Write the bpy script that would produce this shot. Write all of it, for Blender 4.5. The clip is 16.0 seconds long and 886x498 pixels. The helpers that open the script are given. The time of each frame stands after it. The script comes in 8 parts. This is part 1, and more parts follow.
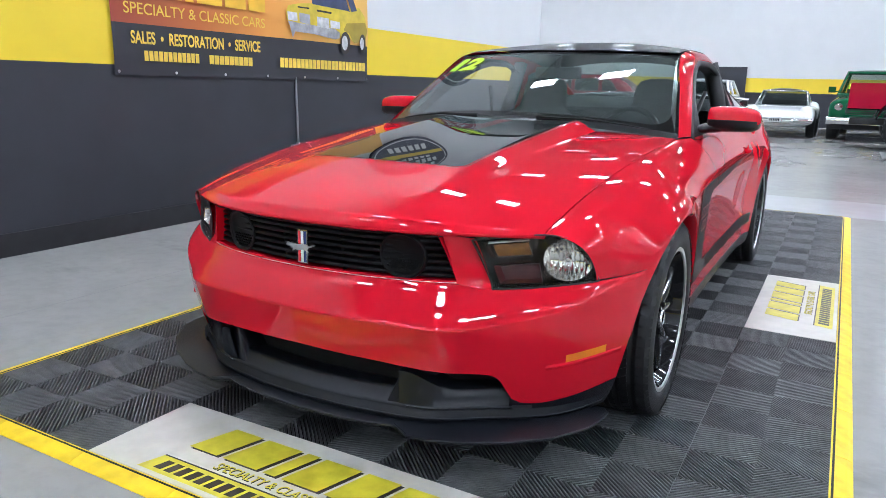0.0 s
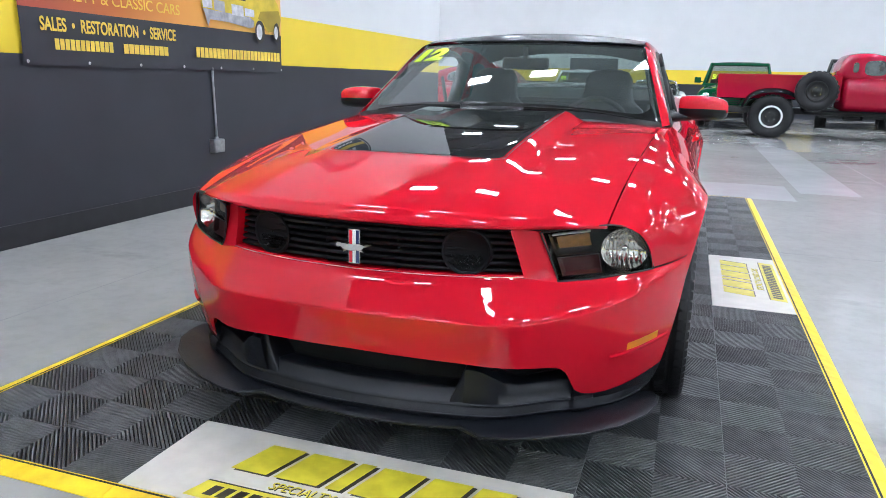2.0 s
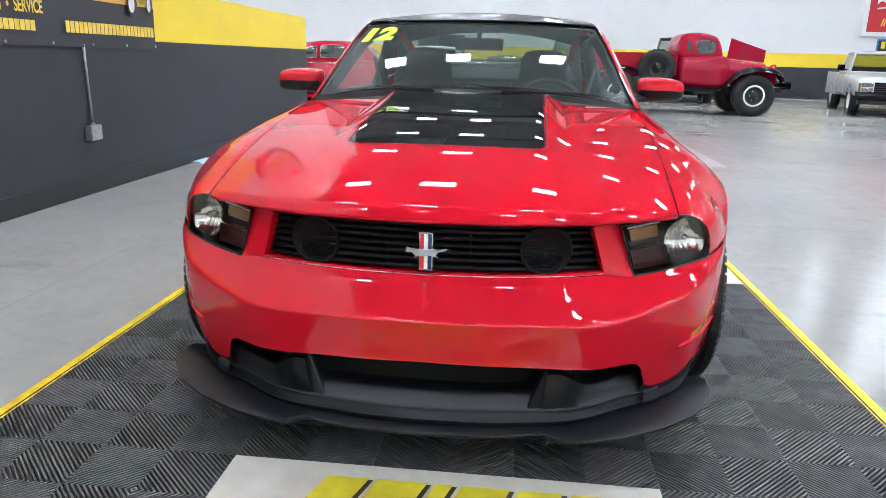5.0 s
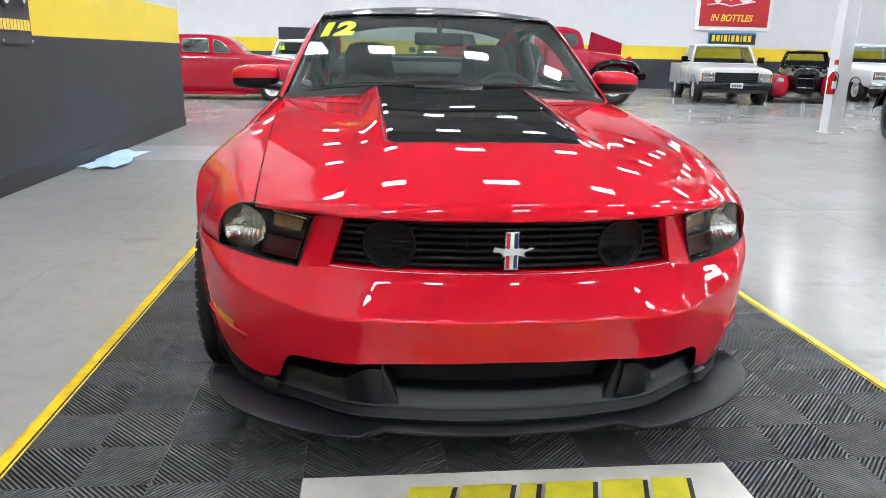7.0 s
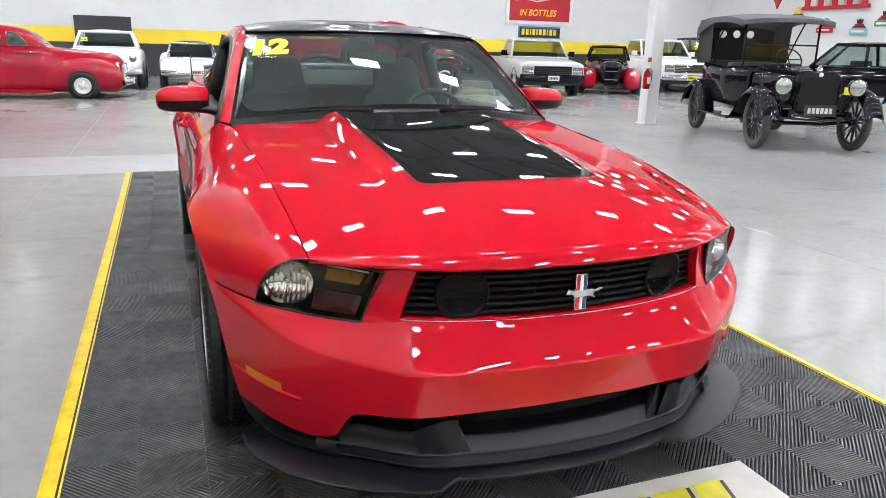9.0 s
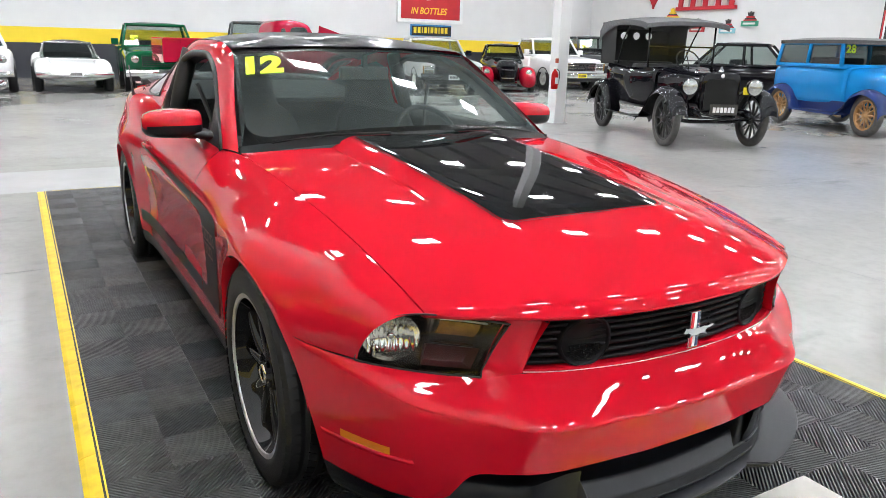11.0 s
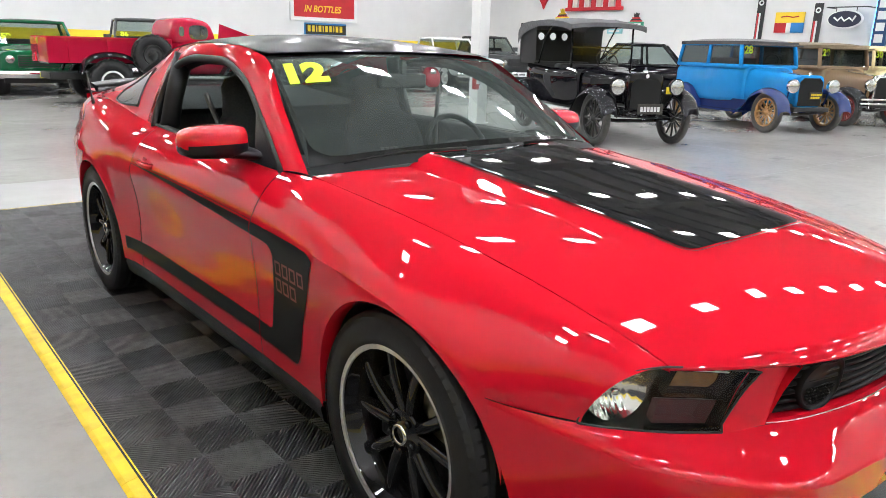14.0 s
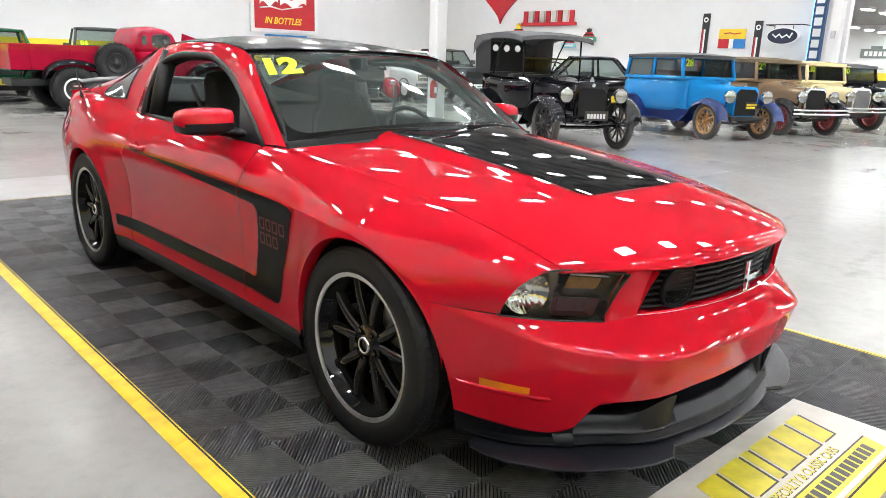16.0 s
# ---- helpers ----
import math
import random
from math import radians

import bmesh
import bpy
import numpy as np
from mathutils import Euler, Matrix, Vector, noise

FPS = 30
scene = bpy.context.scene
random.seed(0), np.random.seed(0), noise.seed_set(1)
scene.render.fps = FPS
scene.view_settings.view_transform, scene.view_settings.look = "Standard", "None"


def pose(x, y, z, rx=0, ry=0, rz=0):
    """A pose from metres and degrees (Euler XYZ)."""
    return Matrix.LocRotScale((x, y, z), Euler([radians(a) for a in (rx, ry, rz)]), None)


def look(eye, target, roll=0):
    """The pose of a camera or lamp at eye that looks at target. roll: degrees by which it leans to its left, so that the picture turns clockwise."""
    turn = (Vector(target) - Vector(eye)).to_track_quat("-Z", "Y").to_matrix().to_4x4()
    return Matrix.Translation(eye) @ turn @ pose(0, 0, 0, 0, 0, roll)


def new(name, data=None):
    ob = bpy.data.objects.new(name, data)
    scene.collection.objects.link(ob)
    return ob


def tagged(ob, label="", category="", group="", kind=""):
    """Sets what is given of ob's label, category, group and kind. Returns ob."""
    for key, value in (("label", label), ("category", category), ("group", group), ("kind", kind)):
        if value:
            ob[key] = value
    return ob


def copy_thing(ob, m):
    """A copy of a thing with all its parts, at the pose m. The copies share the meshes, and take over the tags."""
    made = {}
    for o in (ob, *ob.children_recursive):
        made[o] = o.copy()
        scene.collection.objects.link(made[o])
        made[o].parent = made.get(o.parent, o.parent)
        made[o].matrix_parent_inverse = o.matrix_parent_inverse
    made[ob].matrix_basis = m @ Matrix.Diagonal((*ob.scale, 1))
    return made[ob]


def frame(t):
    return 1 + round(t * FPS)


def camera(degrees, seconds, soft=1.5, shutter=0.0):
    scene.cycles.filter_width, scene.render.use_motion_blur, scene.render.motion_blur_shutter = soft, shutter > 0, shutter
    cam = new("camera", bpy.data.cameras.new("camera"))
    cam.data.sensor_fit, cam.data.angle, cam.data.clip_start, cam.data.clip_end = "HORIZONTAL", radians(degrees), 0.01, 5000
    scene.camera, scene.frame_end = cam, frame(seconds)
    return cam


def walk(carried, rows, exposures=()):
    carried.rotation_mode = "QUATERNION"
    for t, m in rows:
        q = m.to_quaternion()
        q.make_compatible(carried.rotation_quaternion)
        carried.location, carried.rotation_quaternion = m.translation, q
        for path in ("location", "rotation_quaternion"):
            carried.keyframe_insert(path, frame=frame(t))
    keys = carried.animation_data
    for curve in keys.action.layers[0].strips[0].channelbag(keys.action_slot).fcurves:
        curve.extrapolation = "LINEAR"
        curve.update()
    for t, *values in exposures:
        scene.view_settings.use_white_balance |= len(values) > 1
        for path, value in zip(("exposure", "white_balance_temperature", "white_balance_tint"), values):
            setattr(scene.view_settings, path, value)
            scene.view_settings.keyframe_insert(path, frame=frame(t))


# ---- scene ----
cam = camera(63.6, 16.0, 0.7)
PATH = [
    (0, (1.359, -2.477, 1.121), (0.421, -0.768, 0.673), 1.4),
    (0.5, (1.238, -2.568, 1.136), (0.389, -0.812, 0.691), 1.4),
    (1, (1.125, -2.615, 1.129), (0.356, -0.825, 0.678), 1.4),
    (1.5, (0.982, -2.619, 1.11), (0.29, -0.799, 0.654), 1.4),
    (2, (0.86, -2.637, 1.107), (0.238, -0.793, 0.644), 1.3),
    (2.5, (0.752, -2.681, 1.127), (0.199, -0.821, 0.642), 1.3),
    (3, (0.663, -2.716, 1.14), (0.19, -0.838, 0.64), 1.4),
    (3.5, (0.575, -2.728, 1.142), (0.174, -0.836, 0.634), 1.4),
    (4, (0.462, -2.684, 1.131), (0.12, -0.781, 0.618), 1.4),
    (6.5, (-0.2, -2.592, 1.12), (-0.104, -0.662, 0.604), 1.3),
    (7, (-0.355, -2.584, 1.12), (-0.154, -0.664, 0.595), 1.2),
    (7.5, (-0.506, -2.593, 1.15), (-0.167, -0.696, 0.614), 1.4),
    (8, (-0.655, -2.556, 1.153), (-0.209, -0.683, 0.613), 1.4),
    (8.5, (-0.804, -2.441, 1.184), (-0.23, -0.604, 0.64), 1.5),
    (9, (-0.978, -2.391, 1.251), (-0.286, -0.595, 0.708), 1.5),
    (9.5, (-1.151, -2.353, 1.299), (-0.358, -0.599, 0.757), 1.5),
    (10, (-1.243, -2.218, 1.308), (-0.377, -0.499, 0.763), 1.5),
    (12.5, (-1.652, -1.755, 1.363), (-0.565, -0.166, 0.819), 1.7),
    (13, (-1.662, -1.586, 1.355), (-0.542, -0.022, 0.809), 1.8),
    (13.5, (-1.726, -1.424, 1.348), (-0.561, 0.108, 0.803), 1.6),
    (14, (-1.895, -1.378, 1.339), (-0.665, 0.103, 0.798), 1.6),
    (14.5, (-1.992, -1.453, 1.304), (-0.719, -0.008, 0.764), 1.6),
    (15, (-2.058, -1.609, 1.284), (-0.765, -0.181, 0.746), 1.9),
    (15.5, (-2.131, -1.722, 1.281), (-0.824, -0.303, 0.753), 2.4),
    (16, (-2.228, -1.82, 1.269), (-0.91, -0.402, 0.767), 2.1),
]
walk(cam, [(t, look(eye, target, roll)) for t, eye, target, roll in PATH], [(0.0, -0.12, 5700, 10), (4.0, -0.02, 5900, 10), (8.0, 0.05, 6250, 10), (12.0, 0.11, 6500, 10), (14.5, 0.17, 6600, 10), (15.5, 0.22, 6640, 10), (16.0, 0.20, 6650, 10)])

# ---- light ----
world = bpy.data.worlds.new("world")
scene.world = world
world.use_nodes = True
world.node_tree.nodes["Background"].inputs[0].default_value = (0.8, 0.85, 0.9, 1)
world.node_tree.nodes["Background"].inputs[1].default_value = 0.25
scene.view_settings.exposure = 0.0
LAMP_POWER = 111.0
FLOOR = -0.016
CEIL = 7.4


# ---- small tools ----
def spl(*pairs):
    """A smooth curve through (x, y) pairs that does not overshoot."""
    xs = np.array([p[0] for p in pairs], float)
    ys = np.array([p[1] for p in pairs], float)
    h = np.diff(xs)
    d = np.diff(ys) / h
    m = np.zeros(len(xs))
    m[0], m[-1] = d[0], d[-1]
    for i in range(1, len(xs) - 1):
        if d[i - 1] * d[i] > 0:
            w1, w2 = 2 * h[i] + h[i - 1], h[i] + 2 * h[i - 1]
            m[i] = (w1 + w2) / (w1 / d[i - 1] + w2 / d[i])

    def at(x):
        if x <= xs[0]:
            return float(ys[0])
        if x >= xs[-1]:
            return float(ys[-1])
        i = int(np.searchsorted(xs, x) - 1)
        i = max(0, min(i, len(h) - 1))
        t = (x - xs[i]) / h[i]
        a, b = 2 * t ** 3 - 3 * t * t + 1, t ** 3 - 2 * t * t + t
        c, e = -2 * t ** 3 + 3 * t * t, t ** 3 - t * t
        return float(a * ys[i] + b * h[i] * m[i] + c * ys[i + 1] + e * h[i] * m[i + 1])
    return at


def soft(f, a, b, s):
    """A curve rounded over a length s, so that glossy panels carry no waves."""
    xs = np.linspace(a, b, 601)
    step = (b - a) / 600
    n = max(1, int(3 * s / step))
    k = np.exp(-0.5 * (np.arange(-n, n + 1) * step / s) ** 2)
    k /= k.sum()
    raw = np.array([f(x) for x in xs])
    d0, d1 = (raw[5] - raw[0]) / 5, (raw[-1] - raw[-6]) / 5
    pad = np.concatenate([raw[0] - d0 * np.arange(n, 0, -1), raw, raw[-1] + d1 * np.arange(1, n + 1)])
    ys = np.convolve(pad, k, "valid")
    return lambda x: float(np.interp(x, xs, ys))


def smooth_line(*pairs, deg=3):
    """One polynomial near the pairs, for panels without waves."""
    k = np.polyfit([p[0] for p in pairs], [p[1] for p in pairs], deg)
    return lambda x: float(np.polyval(k, x))


def curve3(pts):
    """A smooth space curve through points, for t from 0 to 1."""
    s = [0.0]
    for a, b in zip(pts, pts[1:]):
        s.append(s[-1] + (Vector(b) - Vector(a)).length)
    f = [spl(*[(s[i] / s[-1], p[k]) for i, p in enumerate(pts)]) for k in range(3)]
    return lambda t: Vector((f[0](t), f[1](t), f[2](t)))


def lin(a, b, n):
    return [a + (b - a) * i / (n - 1) for i in range(n)]


def mesh_of(name, verts, faces, materials, smooth=True, index=None):
    me = bpy.data.meshes.new(name)
    me.from_pydata([tuple(v) for v in verts], [], faces)
    for m in (materials if isinstance(materials, (list, tuple)) else [materials]):
        me.materials.append(m)
    if smooth:
        me.polygons.foreach_set("use_smooth", [True] * len(me.polygons))
    if index is not None:
        me.polygons.foreach_set("material_index", index)
    me.validate()
    me.update()
    return me


def piece(name, verts, faces, material, parent=None, smooth=True, label="", index=None):
    ob = new(name, mesh_of(name, verts, faces, material, smooth, index))
    if parent:
        ob.parent = parent
    if label:
        ob["label"] = label
    return ob


def part(name, bm, material, parent, label="", smooth=False):
    me = bpy.data.meshes.new(name)
    bm.to_mesh(me)
    bm.free()
    me.materials.append(material)
    if smooth:
        me.polygons.foreach_set("use_smooth", [True] * len(me.polygons))
    ob = new(name, me)
    if parent:
        ob.parent = parent
    if label:
        ob["label"] = label
    return ob


def sharp(ob, degrees=35):
    """Marks the edges past an angle as sharp, so that smooth shading keeps them."""
    bm = bmesh.new()
    bm.from_mesh(ob.data)
    for e in bm.edges:
        if len(e.link_faces) == 2 and e.calc_face_angle(0) > radians(degrees):
            e.smooth = False
    bm.to_mesh(ob.data)
    bm.free()
    return ob


def net(rows, closed=False, flip=False):
    """Vertices and faces of a grid of points."""
    n, m = len(rows), len(rows[0])
    verts = [p for r in rows for p in r]
    faces = []
    for i in range(n - 1):
        for j in range(m if closed else m - 1):
            k = (j + 1) % m
            f = (i * m + j, i * m + k, (i + 1) * m + k, (i + 1) * m + j)
            faces.append(f[::-1] if flip else f)
    return verts, faces


def join(*nets):
    verts, faces = [], []
    for v, f in nets:
        b = len(verts)
        verts += list(v)
        faces += [tuple(i + b for i in q) for q in f]
    return verts, faces


def mir(vf):
    return [(-p[0], p[1], p[2]) for p in vf[0]], [f[::-1] for f in vf[1]]


def box(x0, y0, z0, x1, y1, z1, bevel=0.0, seg=2):
    bm = bmesh.new()
    bmesh.ops.create_cube(bm, size=1, matrix=Matrix.Translation(((x0 + x1) / 2, (y0 + y1) / 2, (z0 + z1) / 2)) @ Matrix.Diagonal((abs(x1 - x0), abs(y1 - y0), abs(z1 - z0), 1)))
    if bevel:
        bmesh.ops.bevel(bm, geom=bm.edges[:], offset=bevel, segments=seg, profile=0.7, affect="EDGES")
    return bm


def slab(points, z0, z1, to=None):
    """A prism over a flat outline; to maps (a, b, height) to space."""
    to = to or (lambda a, b, h: (a, b, h))
    n = len(points)
    verts = [to(a, b, z0) for a, b in points] + [to(a, b, z1) for a, b in points]
    faces = [tuple(range(n))[::-1], tuple(range(n, 2 * n))] + [(i, (i + 1) % n, n + (i + 1) % n, n + i) for i in range(n)]
    return verts, faces


def lathe(profile, n=48, axis="x", centre=(0, 0, 0), phase=0.0):
    """A turned form: profile of (along, radius)."""
    rows = []
    for a, r in profile:
        row = []
        for i in range(n):
            t = 2 * math.pi * i / n + phase
            c, s = r * math.cos(t), r * math.sin(t)
            p = {"x": (a, c, s), "y": (c, a, s), "z": (c, s, a)}[axis]
            row.append((p[0] + centre[0], p[1] + centre[1], p[2] + centre[2]))
        rows.append(row)
    return net(rows, closed=True)


def tube(points, r, n=8, ends=True):
    """A round bar along points."""
    pts = [Vector(p) for p in points]
    rows = []
    up = Vector((0, 0, 1))
    for i, p in enumerate(pts):
        d = (pts[min(i + 1, len(pts) - 1)] - pts[max(i - 1, 0)]).normalized()
        a = d.cross(up)
        if a.length < 0.1:
            a = d.cross(Vector((1, 0, 0)))
        a.normalize()
        b = d.cross(a)
        rad = r[i] if isinstance(r, (list, tuple)) else r
        rows.append([p + (a * math.cos(2 * math.pi * k / n) + b * math.sin(2 * math.pi * k / n)) * rad for k in range(n)])
    v, f = net(rows, closed=True)
    if ends:
        f = f + [tuple(range(n))[::-1], tuple(range(len(v) - n, len(v)))]
    return v, f


def empty(name, loc=(0, 0, 0), rz=0.0, label="", category="", group="", kind=""):
    ob = new(name)
    ob.matrix_basis = pose(loc[0], loc[1], loc[2], 0, 0, rz)
    return tagged(ob, label, category, group, kind)


# ---- materials ----
def material(name, colour, rough=0.5, metal=0.0, coat=0.0, coat_rough=0.03, spec=0.5, vary=0.0, scale=8.0, bump=0.0, bump_scale=80.0, rough_vary=0.0, stain=0.0, stain_scale=1.5):
    m = bpy.data.materials.new(name)
    m.use_nodes = True
    t = m.node_tree
    b = t.nodes["Principled BSDF"]
    b.inputs["Base Color"].default_value = (*colour, 1)
    b.inputs["Roughness"].default_value = rough
    b.inputs["Metallic"].default_value = metal
    b.inputs["Specular IOR Level"].default_value = spec
    b.inputs["Coat Weight"].default_value = coat
    b.inputs["Coat Roughness"].default_value = coat_rough
    if vary or bump or rough_vary or stain:
        co = t.nodes.new("ShaderNodeTexCoord")
    if vary or rough_vary or stain:
        n = t.nodes.new("ShaderNodeTexNoise")
        n.inputs["Scale"].default_value = scale
        n.inputs["Detail"].default_value = 6
        t.links.new(co.outputs["Object"], n.inputs["Vector"])
        n2 = t.nodes.new("ShaderNodeTexNoise")
        n2.inputs["Scale"].default_value = stain_scale
        n2.inputs["Detail"].default_value = 4
        t.links.new(co.outputs["Object"], n2.inputs["Vector"])
        r = t.nodes.new("ShaderNodeMapRange")
        r.inputs["From Min"].default_value, r.inputs["From Max"].default_value = 0.3, 0.7
        r.inputs["To Min"].default_value, r.inputs["To Max"].default_value = 1 - vary, 1 + vary
        t.links.new(n.outputs["Fac"], r.inputs["Value"])
        r2 = t.nodes.new("ShaderNodeMapRange")
        r2.inputs["From Min"].default_value, r2.inputs["From Max"].default_value = 0.35, 0.65
        r2.inputs["To Min"].default_value, r2.inputs["To Max"].default_value = 1 - stain, 1 + stain
        t.links.new(n2.outputs["Fac"], r2.inputs["Value"])
        mu = t.nodes.new("ShaderNodeMath")
        mu.operation = "MULTIPLY"
        t.links.new(r.outputs["Result"], mu.inputs[0])
        t.links.new(r2.outputs["Result"], mu.inputs[1])
        mix = t.nodes.new("ShaderNodeVectorMath")
        mix.operation = "SCALE"
        mix.inputs[0].default_value = colour
        t.links.new(mu.outputs[0], mix.inputs["Scale"])
        t.links.new(mix.outputs[0], b.inputs["Base Color"])
        if rough_vary:
            r3 = t.nodes.new("ShaderNodeMapRange")
            r3.inputs["From Min"].default_value, r3.inputs["From Max"].default_value = 0.3, 0.7
            r3.inputs["To Min"].default_value, r3.inputs["To Max"].default_value = max(0, rough - rough_vary), rough + rough_vary
            t.links.new(n2.outputs["Fac"], r3.inputs["Value"])
            t.links.new(r3.outputs["Result"], b.inputs["Roughness"])
    if bump:
        n3 = t.nodes.new("ShaderNodeTexNoise")
        n3.inputs["Scale"].default_value = bump_scale
        n3.inputs["Detail"].default_value = 3
        t.links.new(co.outputs["Object"], n3.inputs["Vector"])
        bp = t.nodes.new("ShaderNodeBump")
        bp.inputs["Strength"].default_value = bump
        bp.inputs["Distance"].default_value = 0.004
        t.links.new(n3.outputs["Fac"], bp.inputs["Height"])
        t.links.new(bp.outputs[0], b.inputs["Normal"])
    return m


def glass(name, tint=(0.75, 0.8, 0.78), ior=1.5, rough=0.0, film=0.0):
    m = bpy.data.materials.new(name)
    m.use_nodes = True
    t = m.node_tree
    t.nodes.remove(t.nodes["Principled BSDF"])
    tr = t.nodes.new("ShaderNodeBsdfTransparent")
    tr.inputs[0].default_value = (*tint, 1)
    gl = t.nodes.new("ShaderNodeBsdfGlossy")
    gl.inputs["Roughness"].default_value = rough
    r0 = ((ior - 1) / (ior + 1)) ** 2
    lw = t.nodes.new("ShaderNodeLayerWeight")
    lw.inputs[0].default_value = 0.5
    pw = t.nodes.new("ShaderNodeMath")
    pw.operation = "POWER"
    pw.inputs[1].default_value = 5.0
    fr = t.nodes.new("ShaderNodeMath")
    fr.operation = "MULTIPLY_ADD"
    fr.inputs[1].default_value, fr.inputs[2].default_value = 1 - r0, r0
    t.links.new(lw.outputs["Facing"], pw.inputs[0])
    t.links.new(pw.outputs[0], fr.inputs[0])
    mx = t.nodes.new("ShaderNodeMixShader")
    t.links.new(fr.outputs[0], mx.inputs[0])
    t.links.new(tr.outputs[0], mx.inputs[1])
    t.links.new(gl.outputs[0], mx.inputs[2])
    if film:
        # a pale diffuse veil, standing in for reflected wall and ceiling light
        du = t.nodes.new("ShaderNodeBsdfDiffuse")
        du.inputs[0].default_value = (0.68, 0.82, 0.78, 1)
        mf = t.nodes.new("ShaderNodeMixShader")
        nz = t.nodes.new("ShaderNodeTexNoise")
        nz.inputs["Scale"].default_value = 6.0
        sc = t.nodes.new("ShaderNodeMath")
        sc.operation = "MULTIPLY"
        sc.inputs[1].default_value = 2 * film
        t.links.new(nz.outputs["Fac"], sc.inputs[0])
        t.links.new(sc.outputs[0], mf.inputs[0])
        t.links.new(mx.outputs[0], mf.inputs[1])
        t.links.new(du.outputs[0], mf.inputs[2])
        mx = mf
    t.links.new(mx.outputs[0], t.nodes["Material Output"].inputs[0])
    return m


def glowing(name, colour, strength):
    m = bpy.data.materials.new(name)
    m.use_nodes = True
    b = m.node_tree.nodes["Principled BSDF"]
    b.inputs["Base Color"].default_value = (*colour, 1)
    b.inputs["Emission Color"].default_value = (*colour, 1)
    b.inputs["Emission Strength"].default_value = strength
    return m


RED = material("red_paint", (0.55, 0.006, 0.019), 0.45, spec=0.0, coat=0.86, coat_rough=0.008, vary=0.03, scale=3.0)
BLACK_PAINT = material("black_paint", (0.008, 0.008, 0.009), 0.3, spec=0.1, coat=0.7, coat_rough=0.02, bump=0.004, bump_scale=260)
DECAL = material("black_vinyl", (0.007, 0.007, 0.0075), 0.4, spec=0.0, coat=0.75, coat_rough=0.02, vary=0.1, scale=30)
GRILLE_BLACK = material("satin_black_grille", (0.004, 0.004, 0.005), 0.5, spec=0.16, vary=0.2, scale=60)
PLASTIC = material("black_plastic", (0.006, 0.007, 0.010), 0.37, spec=0.34, vary=0.15, scale=60, bump=0.15, bump_scale=900)
DARK = material("dark_trim", (0.010, 0.010, 0.011), 0.55, vary=0.2, scale=40)
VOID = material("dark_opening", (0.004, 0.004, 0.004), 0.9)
OLD_RUBBER = material("dusty_old_rubber", (0.060, 0.058, 0.055), 0.75, vary=0.25, scale=15, bump=0.2, bump_scale=200)
RUBBER = material("tyre_rubber", (0.013, 0.013, 0.014), 0.50, spec=0.34, vary=0.25, scale=25, bump=0.2, bump_scale=300)
LAMP_CHROME = material("lamp_chrome", (0.88, 0.87, 0.83), 0.10, 1.0)
CHROME = material("chrome", (0.82, 0.82, 0.82), 0.08, 1.0, rough_vary=0.04, stain_scale=20)
STEEL = material("machined_aluminium", (0.84, 0.83, 0.81), 0.45, 1.0, vary=0.08, scale=60, rough_vary=0.08, stain_scale=30)
RIM_BLACK = material("black_wheel_paint", (0.010, 0.010, 0.011), 0.3, spec=0.0, coat=1.0, coat_rough=0.03)
LIP_SILVER = material("turned_silver_lip", (0.72, 0.72, 0.71), 0.34, 0.9, vary=0.08, scale=60)
IRON = material("brake_iron", (0.22, 0.21, 0.20), 0.4, 1.0, vary=0.2, scale=50)
SMOKED = material("smoked_chrome", (0.15, 0.115, 0.095), 0.20, 1.0, vary=0.15, scale=40)
CLOTH = material("charcoal_seat_cloth", (0.026, 0.027, 0.029), 0.9, vary=0.3, scale=90, bump=0.4, bump_scale=700)
# film brightens the windscreen in place of the room's reflections
GLASS = glass("windscreen_glass", (0.76, 0.86, 0.83), 2.1, film=0.036)
REAR_GLASS = glass("tinted_rear_glass", (0.50, 0.57, 0.55), 1.5)
CLEAR = glass("clear_lens", (0.93, 0.93, 0.92), 1.45)
AMBER = material("amber_lens", (0.78, 0.22, 0.010), 0.22, coat=0.8)
DASH = material("charcoal_dash_vinyl", (0.032, 0.034, 0.034), 0.75, vary=0.15, scale=60, bump=0.3, bump_scale=600)
WHITE = material("white_paint", (0.80, 0.80, 0.80), 0.5, vary=0.03, scale=4)
BLUE_EMB = material("blue_enamel", (0.010, 0.022, 0.10), 0.25, coat=1.0)
RED_EMB = material("red_enamel", (0.55, 0.01, 0.02), 0.25, coat=1.0)
LIME = material("lime_window_paint", (0.62, 0.85, 0.02), 0.6, vary=0.12, scale=40)
YELLOW_PLASTIC = material("yellow_plastic", (0.74, 0.51, 0.010), 0.45, spec=0.3, vary=0.08, scale=20, stain=0.12, stain_scale=5, bump=0.1, bump_scale=200)
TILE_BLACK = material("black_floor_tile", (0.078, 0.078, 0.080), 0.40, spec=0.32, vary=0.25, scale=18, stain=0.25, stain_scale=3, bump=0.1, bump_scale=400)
# near-black plate: the shade between the ribs is put into its colour
TILE_SHADE = material("shaded_black_tile_base", (0.010, 0.010, 0.011), 0.5, spec=0.2, vary=0.2, scale=30)
CONCRETE = material("polished_concrete", (0.288, 0.282, 0.270), 0.19, vary=0.03, scale=4.0, stain=0.05, stain_scale=0.5, rough_vary=0.03, spec=0.13)


